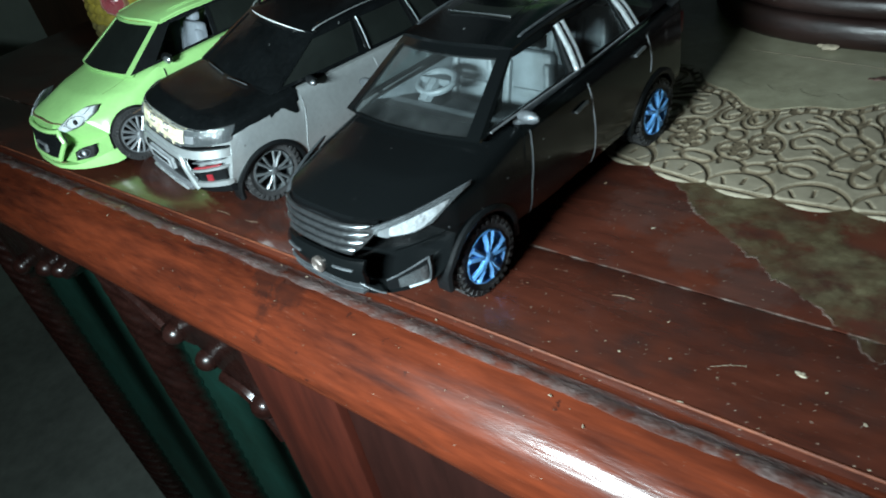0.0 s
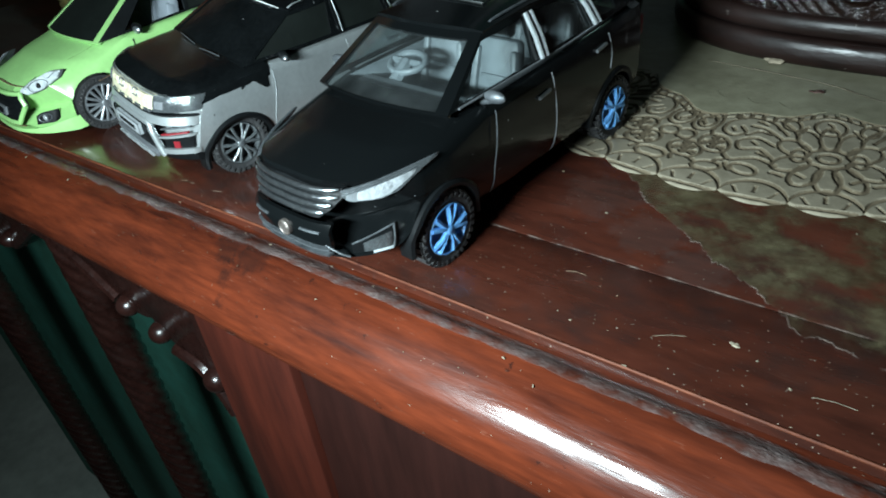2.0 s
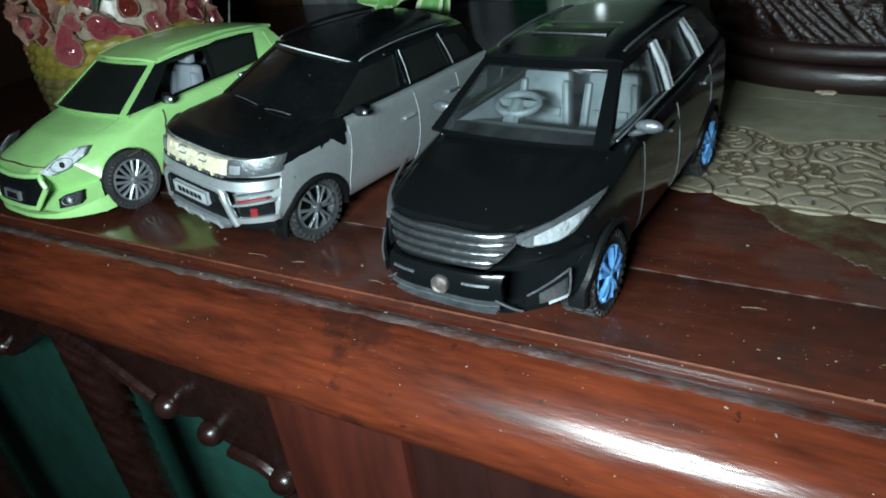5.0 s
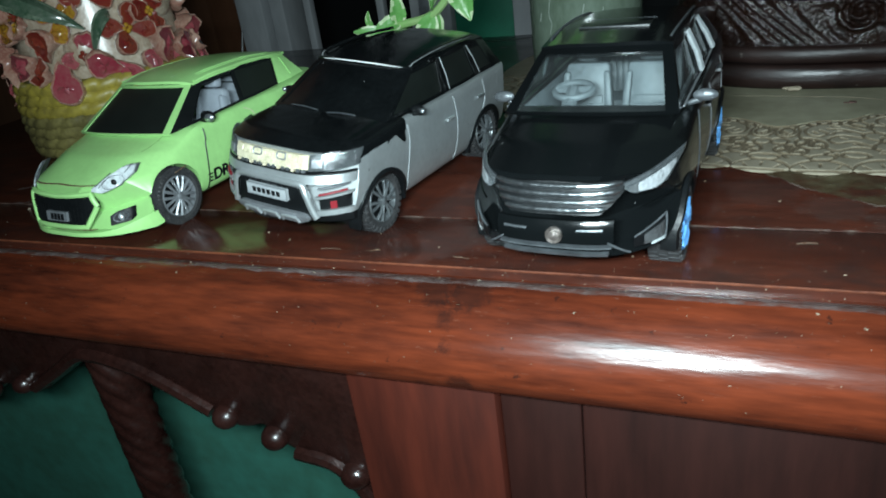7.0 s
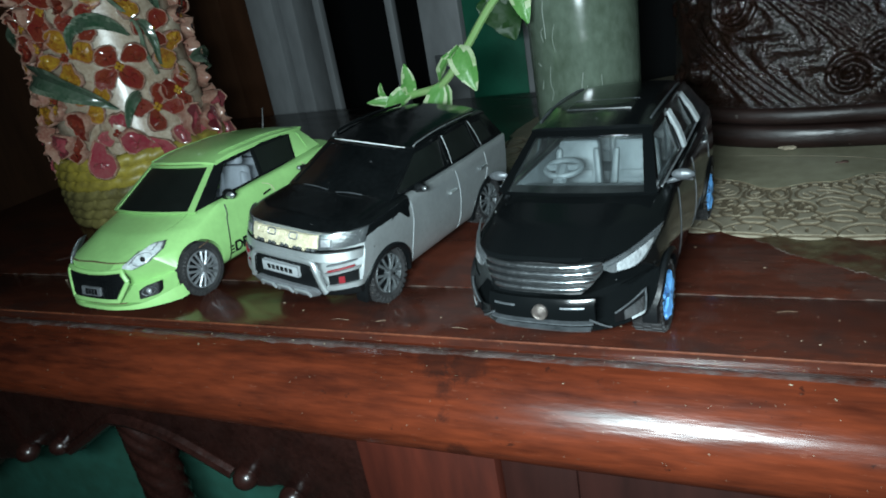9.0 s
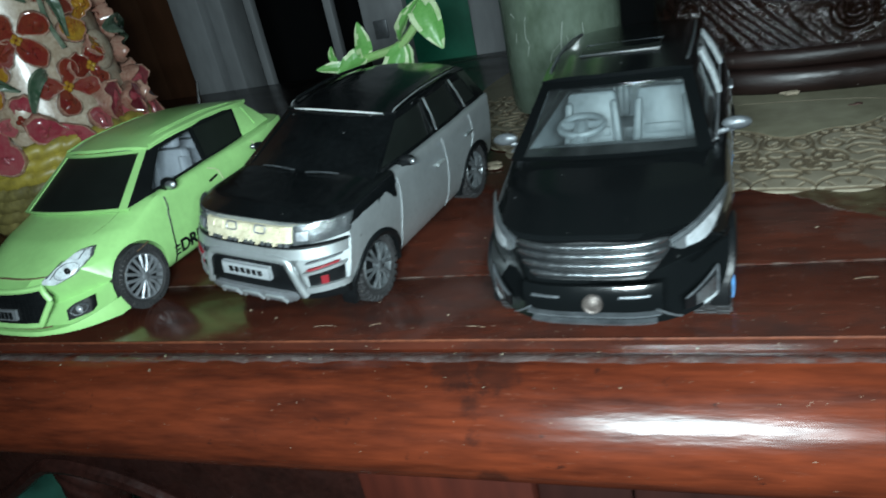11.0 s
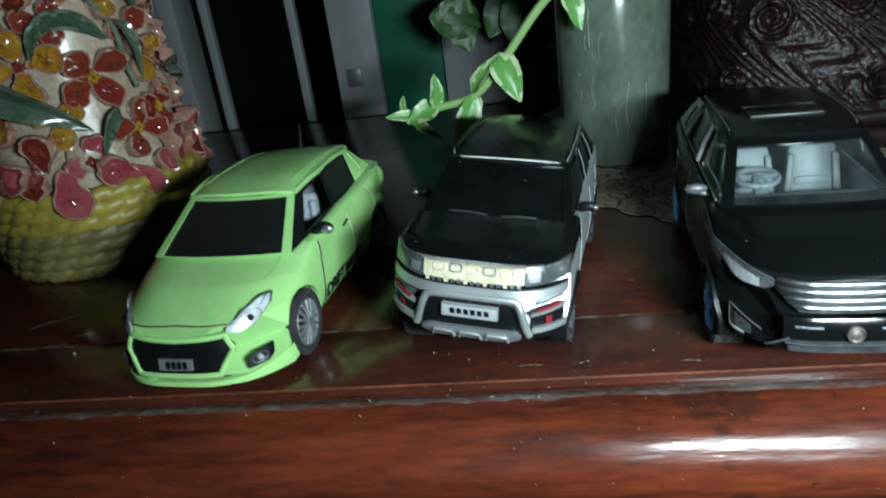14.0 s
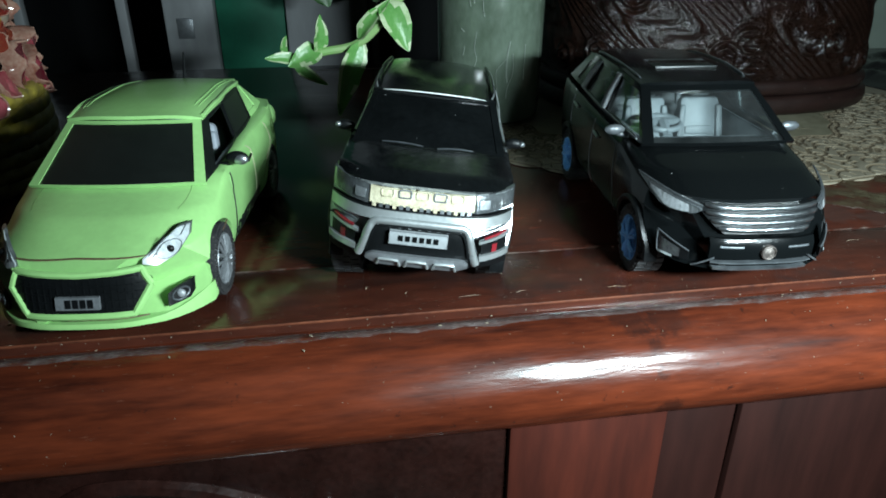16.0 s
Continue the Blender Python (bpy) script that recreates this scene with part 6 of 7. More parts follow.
def build_mat():
    th = np.linspace(radians(182), radians(352), 1750)
    qs = np.linspace(0.0, 0.0725, 225)
    T, Q = np.meshgrid(th, qs, indexing="ij")
    S = T * R_OUT
    sc = (S + PITCH / 2) % PITCH - PITCH / 2
    rim = R_OUT - 0.0042 * (sc / (PITCH / 2)) ** 2
    Rr = rim - Q
    d = lace_depth(S, Q + (R_OUT - rim))
    plain = Q + (R_OUT - rim) > lace_top(S) + 0.0026
    d = np.where(plain, 1.0, d)
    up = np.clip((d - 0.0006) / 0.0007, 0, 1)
    z = TOP + 0.0006 + 0.0007 * up * np.clip(Q / 0.0008, 0.0, 1)
    verts = np.stack([CX + Rr * np.cos(T), CY + Rr * np.sin(T), z], -1).reshape(-1, 3)
    n, m = T.shape
    faces, mats = [], []
    for i in range(n - 1):
        for j in range(m - 1):
            a = i * m + j
            faces.append((a, a + m, a + m + 1, a + 1))
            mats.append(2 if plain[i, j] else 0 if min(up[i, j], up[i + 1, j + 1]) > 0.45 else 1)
    mat = thing("lace_mat", pose(0, 0, 0), "round cream vinyl mat with pressed lace border, worn and dirty", "table mat")
    me = bpy.data.meshes.new("lace_border")
    me.from_pydata(verts.tolist(), [], faces)
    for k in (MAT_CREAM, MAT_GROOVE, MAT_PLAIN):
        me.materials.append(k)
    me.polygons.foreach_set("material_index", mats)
    me.polygons.foreach_set("use_smooth", [True] * len(faces))
    ob = new("lace_border", me)
    ob.parent = mat
    tagged(ob, "cream embossed lace border with brown grooves")
    bm = bmesh.new()
    rows = []
    for r in np.linspace(0.001, R_IN + 0.0015, 26):
        rows.append([(CX + r * math.cos(a), CY + r * math.sin(a), TOP + 0.0011 + 0.0005 * noise.noise((r * 30 * math.cos(a), r * 30 * math.sin(a), 3)) * min(1, (R_IN - r + 0.001) / 0.02)) for a in np.linspace(0, 2 * math.pi, 120, endpoint=False)])
    grid(bm, rows, closed=True)
    part("plain_centre", bm, MAT_PLAIN, mat, "plain olive grey centre")
    fold = spline([(-0.040, 0.316, 0.0), (-0.004, 0.310, 0.0), (0.014, 0.306, 0.0), (0.034, 0.297, 0.0), (0.062, 0.291, 0.0)], 8)
    part("crease", tube(bmesh.new(), [(x, y + 0.0004 * noise.noise((x * 200, 0, 0)), TOP + 0.0013) for x, y, z in fold], [0.00008 + 0.00022 * abs(noise.noise((i * 0.3, 2, 0))) for i in range(len(fold))], 5), MAT_GROOVE, mat, "dark crease in the vinyl")
    bm = bmesh.new()
    rows = []
    for a in np.linspace(radians(-8), radians(182), 150):
        rows.append([(CX + r * math.cos(a), CY + r * math.sin(a), TOP + 0.0009) for r in np.linspace(R_IN, R_OUT, 5)])
    grid(bm, rows)
    part("back_border", bm, MAT_CREAM, mat)
    bm = bmesh.new()
    rows = []
    for a in np.linspace(-101, -20, 560):
        r1 = float(np.interp(a, (-101, -97.6, -95, -91.7, -88.6, -87.1, -85.3, -82.3, -81.3, -78.5, -76.8, -60, -40, -20), (0.181, 0.1877, 0.1967, 0.204, 0.211, 0.2175, 0.2207, 0.231, 0.2377, 0.2415, 0.2455, 0.247, 0.240, 0.228)))
        r1 += 0.0022 * noise.noise((a * 0.9, 4, 0)) + 0.0014 * noise.noise((a * 4, 9, 0)) + 0.0006 * noise.noise((a * 11, 9, 0))
        row = []
        for k in range(25):
            r = 0.176 + (max(r1, 0.178) - 0.176) * k / 24
            t = radians(a)
            lift = 0.00012 + 0.00030 * (0.5 + 0.5 * noise.noise((r * 160, a * 0.6, 2)))
            row.append((CX + r * math.cos(t), CY + r * math.sin(t), TOP + 0.0002 + lift))
        rows.append(row)
    grid(bm, rows)
    part("film_edge", bm, MAT_FILM, mat, "torn brownish film edge, worn into patches")
    last = [r[-1] for r in rows[12:]]
    edge = tube(bmesh.new(), [(x + 0.0008 * noise.noise((i * 0.5, 1, 0)), y + 0.0008 * noise.noise((i * 0.4, 6, 0)), TOP + 0.0004) for i, (x, y, z) in enumerate(last)], 0.00022, 5)
    part("film_rim", edge, PALE_FLAKE, mat, "pale flaking rim of the film")


build_mat()


# ---- carved wooden stand ----
def build_carved():
    cx, cy, ax, ay = 0.036, 0.408, 0.112, 0.088
    root = thing("carved_stand", pose(cx, cy, TOP + 0.0016), "dark glossy carved wooden stand with rolled base on the mat", "wood carving")

    def outline(k, n=160, e=3.0):
        p = []
        for i in range(n):
            a = 2 * math.pi * i / n
            c, s = math.cos(a), math.sin(a)
            p.append((ax * k * math.copysign(abs(c) ** (2 / e), c), ay * k * math.copysign(abs(s) ** (2 / e), s), a))
        return p

    def roll(z0, z1, k, name):
        bm = bmesh.new()
        rows = []
        for i in range(13):
            t = math.pi * i / 12
            rows.append([(x * (k + 0.030 * math.sin(t)), y * (k + 0.036 * math.sin(t)), z0 + (z1 - z0) * (1 - math.cos(t)) / 2) for x, y, a in outline(1)])
        grid(bm, rows, closed=True, ends=True)
        part(name, bm, BASE_WOOD, root, "turned dark roll of the base")

    roll(0.0, 0.0120, 0.985, "base_roll")
    roll(0.0122, 0.0210, 0.965, "base_roll")
    # carved wall: scrolls and leaves in relief
    rng = random.Random(3)
    motifs = []
    per = 2 * (ax + ay) * 1.8
    for i in range(110):
        motifs.append((rng.uniform(0, 1) * per, rng.uniform(0.004, 0.125), rng.uniform(0.006, 0.014), rng.choice((-1, 1)), rng.uniform(0, 6.28)))
    n, m = 820, 170
    pts = outline(0.965, n)
    us = np.zeros(n)
    for i in range(1, n):
        us[i] = us[i - 1] + math.hypot(pts[i][0] - pts[i - 1][0], pts[i][1] - pts[i - 1][1])
    per = us[-1]
    vs = np.linspace(0, 0.13, m)
    U, V = np.meshgrid(us, vs, indexing="ij")
    Hh = np.zeros_like(U)
    for u0, v0, r, sgn, ph in motifs:
        du = (U - u0 % per + per / 2) % per - per / 2
        dv = V - v0
        rr = np.hypot(du, dv) + 1e-6
        wave = np.cos(2 * math.pi * rr / 0.0052 + sgn * np.arctan2(dv, du) + ph)
        own = np.exp(-(rr / r) ** 4)
        Hh = Hh * (1 - own) + own * (0.5 + 0.75 * wave)
    ripple = np.sin(U * 620 + 9 * np.sin(V * 130 + U * 70) + V * 420) * 0.26
    Hh = np.clip(Hh + ripple * np.exp(-Hh), -0.5, 1.5)
    fall = np.clip(V / 0.006, 0, 1) * np.clip((0.13 - V) / 0.006, 0, 1)
    bm = bmesh.new()
    rows = []
    for j in range(m):
        row = []
        taper = 1 - 0.10 * (vs[j] / 0.13) ** 2
        for i, (x, y, a) in enumerate(pts):
            l = math.hypot(x, y)
            o = 1 + 0.0026 * Hh[i, j] * fall[i, j] / l
            row.append((x * o * taper, y * o * taper, 0.0205 + vs[j]))
        rows.append(row)
    grid(bm, rows, closed=True, ends=True)
    part("carved_wall", bm, CARVED, root, "deeply carved wall of scrolls and leaves", sharp=80)


build_carved()


# ---- glass cup and plant ----
def build_cup():
    root = thing("glass_cup", pose(-0.1205, 0.3560, TOP + 0.0014), "tall clouded greenish glass cup holding a trailing plant", "cup")
    bm = bmesh.new()
    prof = [(0.0005, 0.0), (0.0275, 0.0), (0.0305, 0.002), (0.0312, 0.006), (0.0318, 0.06), (0.0326, 0.135), (0.0322, 0.1365), (0.0306, 0.135), (0.0296, 0.06), (0.0288, 0.008), (0.0005, 0.006)]
    lathe(bm, prof, 64)
    part("glass", bm, CUP_GLASS, root, "clouded greenish glass wall")
    bm = bmesh.new()
    lathe(bm, [(0.0005, 0.0065), (0.0280, 0.0085), (0.0290, 0.06), (0.0292, 0.098), (0.0005, 0.0985)], 40)
    part("water", bm, shader("murky_water", (0.10, 0.14, 0.09), 0.15, vary=0.3, scale=30), root, "murky water")
    rng = random.Random(8)
    bm = bmesh.new()
    for i in range(9):
        a = -1.57 + rng.uniform(-1.0, 0.9)
        z0 = rng.uniform(0.008, 0.07)
        p = [(0.0321 * math.cos(a + 0.10 * k * rng.uniform(-0.4, 0.6)), 0.0321 * math.sin(a), z0 + k * rng.uniform(0.005, 0.009)) for k in range(4)]
        tube(bm, spline(p, 3), rng.uniform(0.00012, 0.00034), 5)
    part("water_stain", bm, CUP_MARK, root, "pale dried drip marks")


build_cup()


def leaf(points, width, up, fold=0.35, curl=0.0, n=9):
    """A pointed leaf along points, with a folded midrib; up: the side that its face looks to."""
    path = [Vector(p) for p in spline(points, 4)]
    up = Vector(up).normalized()
    bm = bmesh.new()
    rows = []
    m = len(path) - 1
    for i, p in enumerate(path):
        t = i / m
        d = (path[min(i + 1, m)] - path[max(i - 1, 0)]).normalized()
        side = d.cross(up).normalized()
        nrm = side.cross(d).normalized()
        w = width * (math.sin(math.pi * min(1, t * 0.97 + 0.02) ** 0.75) ** 0.8) * 0.5 + 0.0002
        row = []
        for u in (-1, -0.66, -0.33, 0, 0.33, 0.66, 1):
            wob = 0.06 * width * math.sin(t * 17 + u * 3) * abs(u)
            row.append(p + side * (u * w) + nrm * (abs(u) * w * fold + wob + curl * width * t * t))
        rows.append(row)
    g = grid(bm, rows)
    low = grid(bm, [[v.co - up * 0.0003 for v in r] for r in g])
    rim = lambda g: g[0][:] + [r[-1] for r in g[1:]] + g[-1][-2::-1] + [r[0] for r in g[-2:0:-1]]
    bm.faces.ensure_lookup_table()
    for k in range(12 * m):
        if k % 6 in (0, 5) and noise.noise((k * 0.07, width * 900, k % 6)) > -0.15 or k % 6 == 1 and noise.noise((k * 0.11, width * 700, 3)) > 0.25:
            bm.faces[k].material_index = 1
    ra, rb = rim(g), rim(low)
    for i in range(len(ra)):
        j = (i + 1) % len(ra)
        bm.faces.new((ra[i], ra[j], rb[j], rb[i]))
    return bm


def build_plant():
    root = thing("plant", pose(-0.1205, 0.345, 0.93), "trailing pothos with pale variegated leaves hanging from a glass cup", "plant")
    back = Matrix.Translation((0.1205, -0.345, -0.93))

    def add(name, bm, mat, label=""):
        bm.transform(back)
        return part(name, bm, mat, root, label)

    main = [(-0.121, 0.350, 0.885), (-0.121, 0.345, 0.925), (-0.127, 0.335, 0.934), (-0.141, 0.324, 0.914), (-0.162, 0.320, 0.895), (-0.182, 0.319, 0.871), (-0.200, 0.320, 0.853), (-0.222, 0.321, 0.848), (-0.238, 0.322, 0.843)]
    add("stem", tube(bmesh.new(), spline(main, 5), 0.0023, 9), STEM, "pale green main stem")
    second = [(-0.118, 0.372, 0.885), (-0.120, 0.376, 0.930), (-0.130, 0.420, 0.928), (-0.148, 0.480, 0.903), (-0.172, 0.520, 0.884), (-0.197, 0.540, 0.872), (-0.209, 0.540, 0.871), (-0.216, 0.540, 0.890), (-0.219, 0.540, 0.930)]
    add("stem", tube(bmesh.new(), spline(second, 5), 0.0022, 9), STEM, "pale green side stem")
    face = (0.1, -1, 0.25)
    for pts, w, up in (
            ([(-0.200, 0.319, 0.853), (-0.207, 0.316, 0.838), (-0.214, 0.314, 0.815)], 0.0135, (0.4, -1, 0.1)),
            ([(-0.199, 0.321, 0.854), (-0.2005, 0.323, 0.842), (-0.203, 0.326, 0.830)], 0.0080, (1, -0.6, 0.1)),
            ([(-0.186, 0.318, 0.874), (-0.181, 0.313, 0.864), (-0.175, 0.311, 0.849)], 0.0155, (0.2, -1, 0.15)),
            ([(-0.201, 0.319, 0.855), (-0.195, 0.315, 0.864), (-0.184, 0.314, 0.875)], 0.0085, (-0.5, -1, 0.6)),
            ([(-0.223, 0.321, 0.848), (-0.2215, 0.318, 0.857), (-0.221, 0.316, 0.868)], 0.0090, (0.7, -1, 0.1)),
            ([(-0.222, 0.321, 0.850), (-0.229, 0.317, 0.847), (-0.239, 0.315, 0.842)], 0.0120, (0.2, -1, 0.7)),
            ([(-0.232, 0.322, 0.844), (-0.241, 0.318, 0.846), (-0.251, 0.316, 0.8465)], 0.0062, (0.1, -1, 0.5)),
            ([(-0.236, 0.322, 0.844), (-0.230, 0.317, 0.838), (-0.219, 0.314, 0.832)], 0.0062, (0, -1, 0.6)),
            ([(-0.240, 0.322, 0.845), (-0.241, 0.318, 0.852), (-0.239, 0.316, 0.858)], 0.0036, (0.4, -1, 0.1)),
            ([(-0.148, 0.322, 0.906), (-0.145, 0.316, 0.896), (-0.141, 0.314, 0.882)], 0.0120, (0.4, -1, 0.1)),
            ([(-0.132, 0.330, 0.925), (-0.127, 0.322, 0.915), (-0.121, 0.320, 0.900)], 0.0130, (0.1, -1, 0.3)),
            ([(-0.128, 0.338, 0.932), (-0.112, 0.326, 0.930), (-0.100, 0.322, 0.914)], 0.0150, (0.1, -1, 0.5)),
            ([(-0.124, 0.340, 0.932), (-0.150, 0.330, 0.945), (-0.170, 0.325, 0.932)], 0.0200, (0, -1, 0.8))):
        add("leaf", leaf(pts, w, up), [LEAF, LEAF_EDGE], "green leaf with cream edges")
    # Leaves further back, their dimness painted in with the darker green.
    for pts, w, up in (
            ([(-0.206, 0.540, 0.872), (-0.232, 0.534, 0.876), (-0.248, 0.532, 0.880)], 0.034, face),
            ([(-0.213, 0.540, 0.882), (-0.222, 0.533, 0.868), (-0.216, 0.531, 0.848)], 0.032, face),
            ([(-0.175, 0.522, 0.886), (-0.188, 0.514, 0.878), (-0.199, 0.513, 0.860)], 0.030, face),
            ([(-0.166, 0.512, 0.890), (-0.176, 0.504, 0.872), (-0.180, 0.503, 0.854)], 0.028, face),
            ([(-0.152, 0.490, 0.900), (-0.160, 0.482, 0.914), (-0.176, 0.481, 0.922)], 0.027, face)):
        add("leaf", leaf(pts, w, up, 0.12), [LEAF_DIM, LEAF_DIM], "broad green leaf, darkened for its dim place")


build_plant()


# ---- ceramic vase with flowers ----
def build_vase():
    vx, vy = -0.409, 0.280
    root = thing("flower_vase", pose(vx, vy, TOP), "glazed ceramic vase covered with red and yellow flowers, rope-woven base", "vase")
    bm = bmesh.new()
    prof = [(0.0005, 0.002), (0.050, 0.002), (0.0500, 0.03), (0.0485, 0.045), (0.047, 0.06), (0.0445, 0.085), (0.043, 0.11), (0.042, 0.14), (0.040, 0.17), (0.037, 0.20), (0.041, 0.222), (0.045, 0.23), (0.042, 0.231), (0.034, 0.20), (0.034, 0.10), (0.0005, 0.09)]
    lathe(bm, [(r, z) for r, z in prof], 56)
    part("vase_body", bm, CERAMIC, root, "cream glazed body")
    rng = random.Random(21)
    for row in range(7):
        z, big = 0.0040 + row * 0.0061, 0.0520 + 0.0022 * math.sin(math.pi * (row + 1.1) / 7.7)
        bm = bmesh.new()
        rows = []
        for i in range(480):
            a = 2 * math.pi * i / 480
            ring = []
            for k in range(16):
                p = 2 * math.pi * k / 16
                w = p - 15 * a + row * 1.3 + 0.5 * noise.noise((a * 7, row * 3, 1))
                q = 0.0033 * (1 + 0.34 * abs(math.sin(w)) ** 0.55 + 0.12 * noise.noise((a * 9, row, p)) + 0.05 * math.sin(7 * w + 2 * a))
                ring.append(((big + q * math.cos(p)) * math.cos(a), (big + q * math.cos(p)) * math.sin(a), z + q * 1.08 * math.sin(p)))
            rows.append(ring)
        rows.append(rows[0])
        grid(bm, rows, closed=True)
        bmesh.ops.remove_doubles(bm, verts=bm.verts[:], dist=1e-6)
        part("rope_ring", bm, WEAVE_OLIVE if row < 4 else WEAVE_YELLOW, root, "moulded rope ring, glazed olive" if row < 4 else "moulded rope ring, glazed yellow", sharp=70)

    def surface(a, z):
        r = float(np.interp(z, [p[1] for p in prof[1:12]], [p[0] for p in prof[1:12]]))
        return Vector((r * math.cos(a), r * math.sin(a), z)), Vector((math.cos(a), math.sin(a), 0))

    def cup(rims, cups, a, z, size, lean):
        """One dished petal with a thick pale rim; lean: the way that its outer edge points, on the surface."""
        p, n = surface(a, z)
        side = Vector((-math.sin(a), math.cos(a), 0))
        d = side * math.cos(lean) + Vector((0, 0, 1)) * math.sin(lean)
        tip = (n + d * rng.uniform(-0.55, 0.10) + n.cross(d) * rng.uniform(-0.3, 0.3)).normalized()
        u = (d - tip * d.dot(tip)).normalized()
        v = tip.cross(u)
        size *= 1.22
        p = p + n * (size * 0.36 + rng.uniform(0, 0.0015))
        wide, seed = rng.uniform(0.74, 0.96), rng.uniform(0, 50)
        for bm, prof2 in ((cups, ((0.02, 0.46), (0.22, 0.45), (0.42, 0.38), (0.60, 0.28), (0.74, 0.22), (0.83, 0.30), (0.89, 0.41))), (rims, ((0.87, 0.40), (0.91, 0.46), (0.97, 0.45), (1.0, 0.34), (0.96, 0.06), (0.72, -0.40)))):
            rows = []
            for q, h in prof2:
                ring = []
                for k in range(24):
                    t = 2 * math.pi * k / 24
                    back = max(0.0, -math.cos(t))
                    r = q * size * (1 + 0.26 * noise.noise((1.3 * math.cos(t), 1.3 * math.sin(t), seed)) + 0.30 * back ** 5)
                    lift = h * size * (1 + 0.35 * noise.noise((1.6 * math.cos(t), 1.6 * math.sin(t), seed + 9)) - 0.85 * back ** 2)
                    lift += size * q * (0.42 * noise.noise((2.2 * q * math.cos(t), 2.2 * q * math.sin(t), seed + 20)) + 0.05 * math.sin(6 * t + seed))
                    ring.append(p + u * (r * math.cos(t)) + v * (r * wide * math.sin(t) * (1 - 0.35 * back)) + tip * lift)
                rows.append(ring)
            grid(bm, rows, closed=True, ends=bm is cups)

    def flower(petals, mat, heart):
        rims, cups, core = bmesh.new(), bmesh.new(), bmesh.new()
        a0 = sum(q[0] for q in petals) / len(petals)
        z0 = sum(q[1] for q in petals) / len(petals)
        for a, z, size in petals:
            cup(rims, cups, a, z, size, math.atan2(z - z0, (a - a0) * 0.045) if len(petals) > 1 else -1.4)
        ob = part("flower", cups, mat, root, "glossy glazed flower")
        part("petal_rims", rims, GLAZE_RIM, ob)
        if len(petals) > 2:
            p, n = surface(a0, z0)
            for k in range(4):
                ball(core, p + n * 0.0045 + Vector((-math.sin(a0), math.cos(a0), 0)) * 0.0017 * math.cos(1.6 * k) + Vector((0, 0, 0.0017 * math.sin(1.6 * k))), (0.0014,) * 3, 8, 6)
            part("heart", core, heart, ob)

    def scatter(a, z, size, mat, heart, count):
        off = rng.uniform(0, 1.2)
        turn = [off + 2 * math.pi * k / count for k in range(count)]
        flower([(a + size * 0.95 * math.cos(t) / 0.045, z + size * 0.95 * math.sin(t), size * rng.uniform(0.66, 0.84)) for t in turn], mat, heart)

    def blade(a0, z0, a1, z1, w):
        pts = []
        for k in range(5):
            t = k / 4
            p, n = surface(a0 + (a1 - a0) * t, z0 + (z1 - z0) * t + 0.006 * math.sin(math.pi * t))
            pts.append(p + n * (0.0060 + 0.0045 * math.sin(math.pi * t)))
        mid = surface((a0 + a1) / 2, (z0 + z1) / 2)[1]
        part("leaf", leaf(pts, w * 0.72, mid, 0.55), [GLAZE_GREEN, GLAZE_PALE], root, "dark green glazed leaf")

    # the side that faces the room
    for mat, heart, petals in (
            (GLAZE_RED, GLAZE_AMBER, ((-1.43, 0.140, 0.0068), (-1.49, 0.1227, 0.0070), (-1.17, 0.1325, 0.0066), (-1.74, 0.131, 0.0064))),
            (GLAZE_AMBER, GLAZE_RED, ((-0.81, 0.1347, 0.0058), (-0.60, 0.1430, 0.0054), (-0.96, 0.1450, 0.0052))),
            (GLAZE_AMBER, GLAZE_RED, ((-1.38, 0.1147, 0.0060), (-1.30, 0.0928, 0.0066), (-1.56, 0.1034, 0.0060), (-1.06, 0.1064, 0.0064))),
            (GLAZE_RED, GLAZE_AMBER, ((-0.84, 0.1014, 0.0060), (-0.51, 0.1006, 0.0060), (-0.92, 0.0894, 0.0066), (-0.63, 0.0871, 0.0070))),
            (GLAZE_AMBER, GLAZE_RED, ((-0.16, 0.0935, 0.0068), (0.08, 0.104, 0.0058), (0.02, 0.0830, 0.0056))),
            (GLAZE_RED, GLAZE_AMBER, ((-0.64, 0.0700, 0.0056), (-0.53, 0.0600, 0.0066), (-0.40, 0.0751, 0.0060), (-0.24, 0.0650, 0.0058))),
            (GLAZE_PINK, GLAZE_RED, ((-2.05, 0.0560, 0.0098), (-1.72, 0.0545, 0.0090), (-2.30, 0.0400, 0.0084))),
            (GLAZE_RED, GLAZE_RED, ((-1.37, 0.0660, 0.0078), (-1.50, 0.0500, 0.0066))),
            (GLAZE_PINK, GLAZE_RED, ((-1.21, 0.0415, 0.0092),)),
            (GLAZE_PINK, GLAZE_RED, ((-0.80, 0.0515, 0.0086), (-0.55, 0.0430, 0.0078))),
            (GLAZE_PINK, GLAZE_RED, ((-0.09, 0.0542, 0.0088), (0.16, 0.0460, 0.0072), (-0.28, 0.0480, 0.0060)))):
        flower(petals, mat, heart)
    for a, z, mat in ((-1.02, 0.122, GLAZE_RED), (-1.72, 0.082, GLAZE_AMBER), (-1.15, 0.078, GLAZE_AMBER), (-0.20, 0.112, GLAZE_RED), (-0.98, 0.0570, GLAZE_PINK), (-0.12, 0.074, GLAZE_RED), (-1.75, 0.112, GLAZE_RED), (-0.40, 0.132, GLAZE_AMBER)):
        scatter(a, z, 0.0072, mat, GLAZE_AMBER if mat is GLAZE_RED else GLAZE_RED, 3)
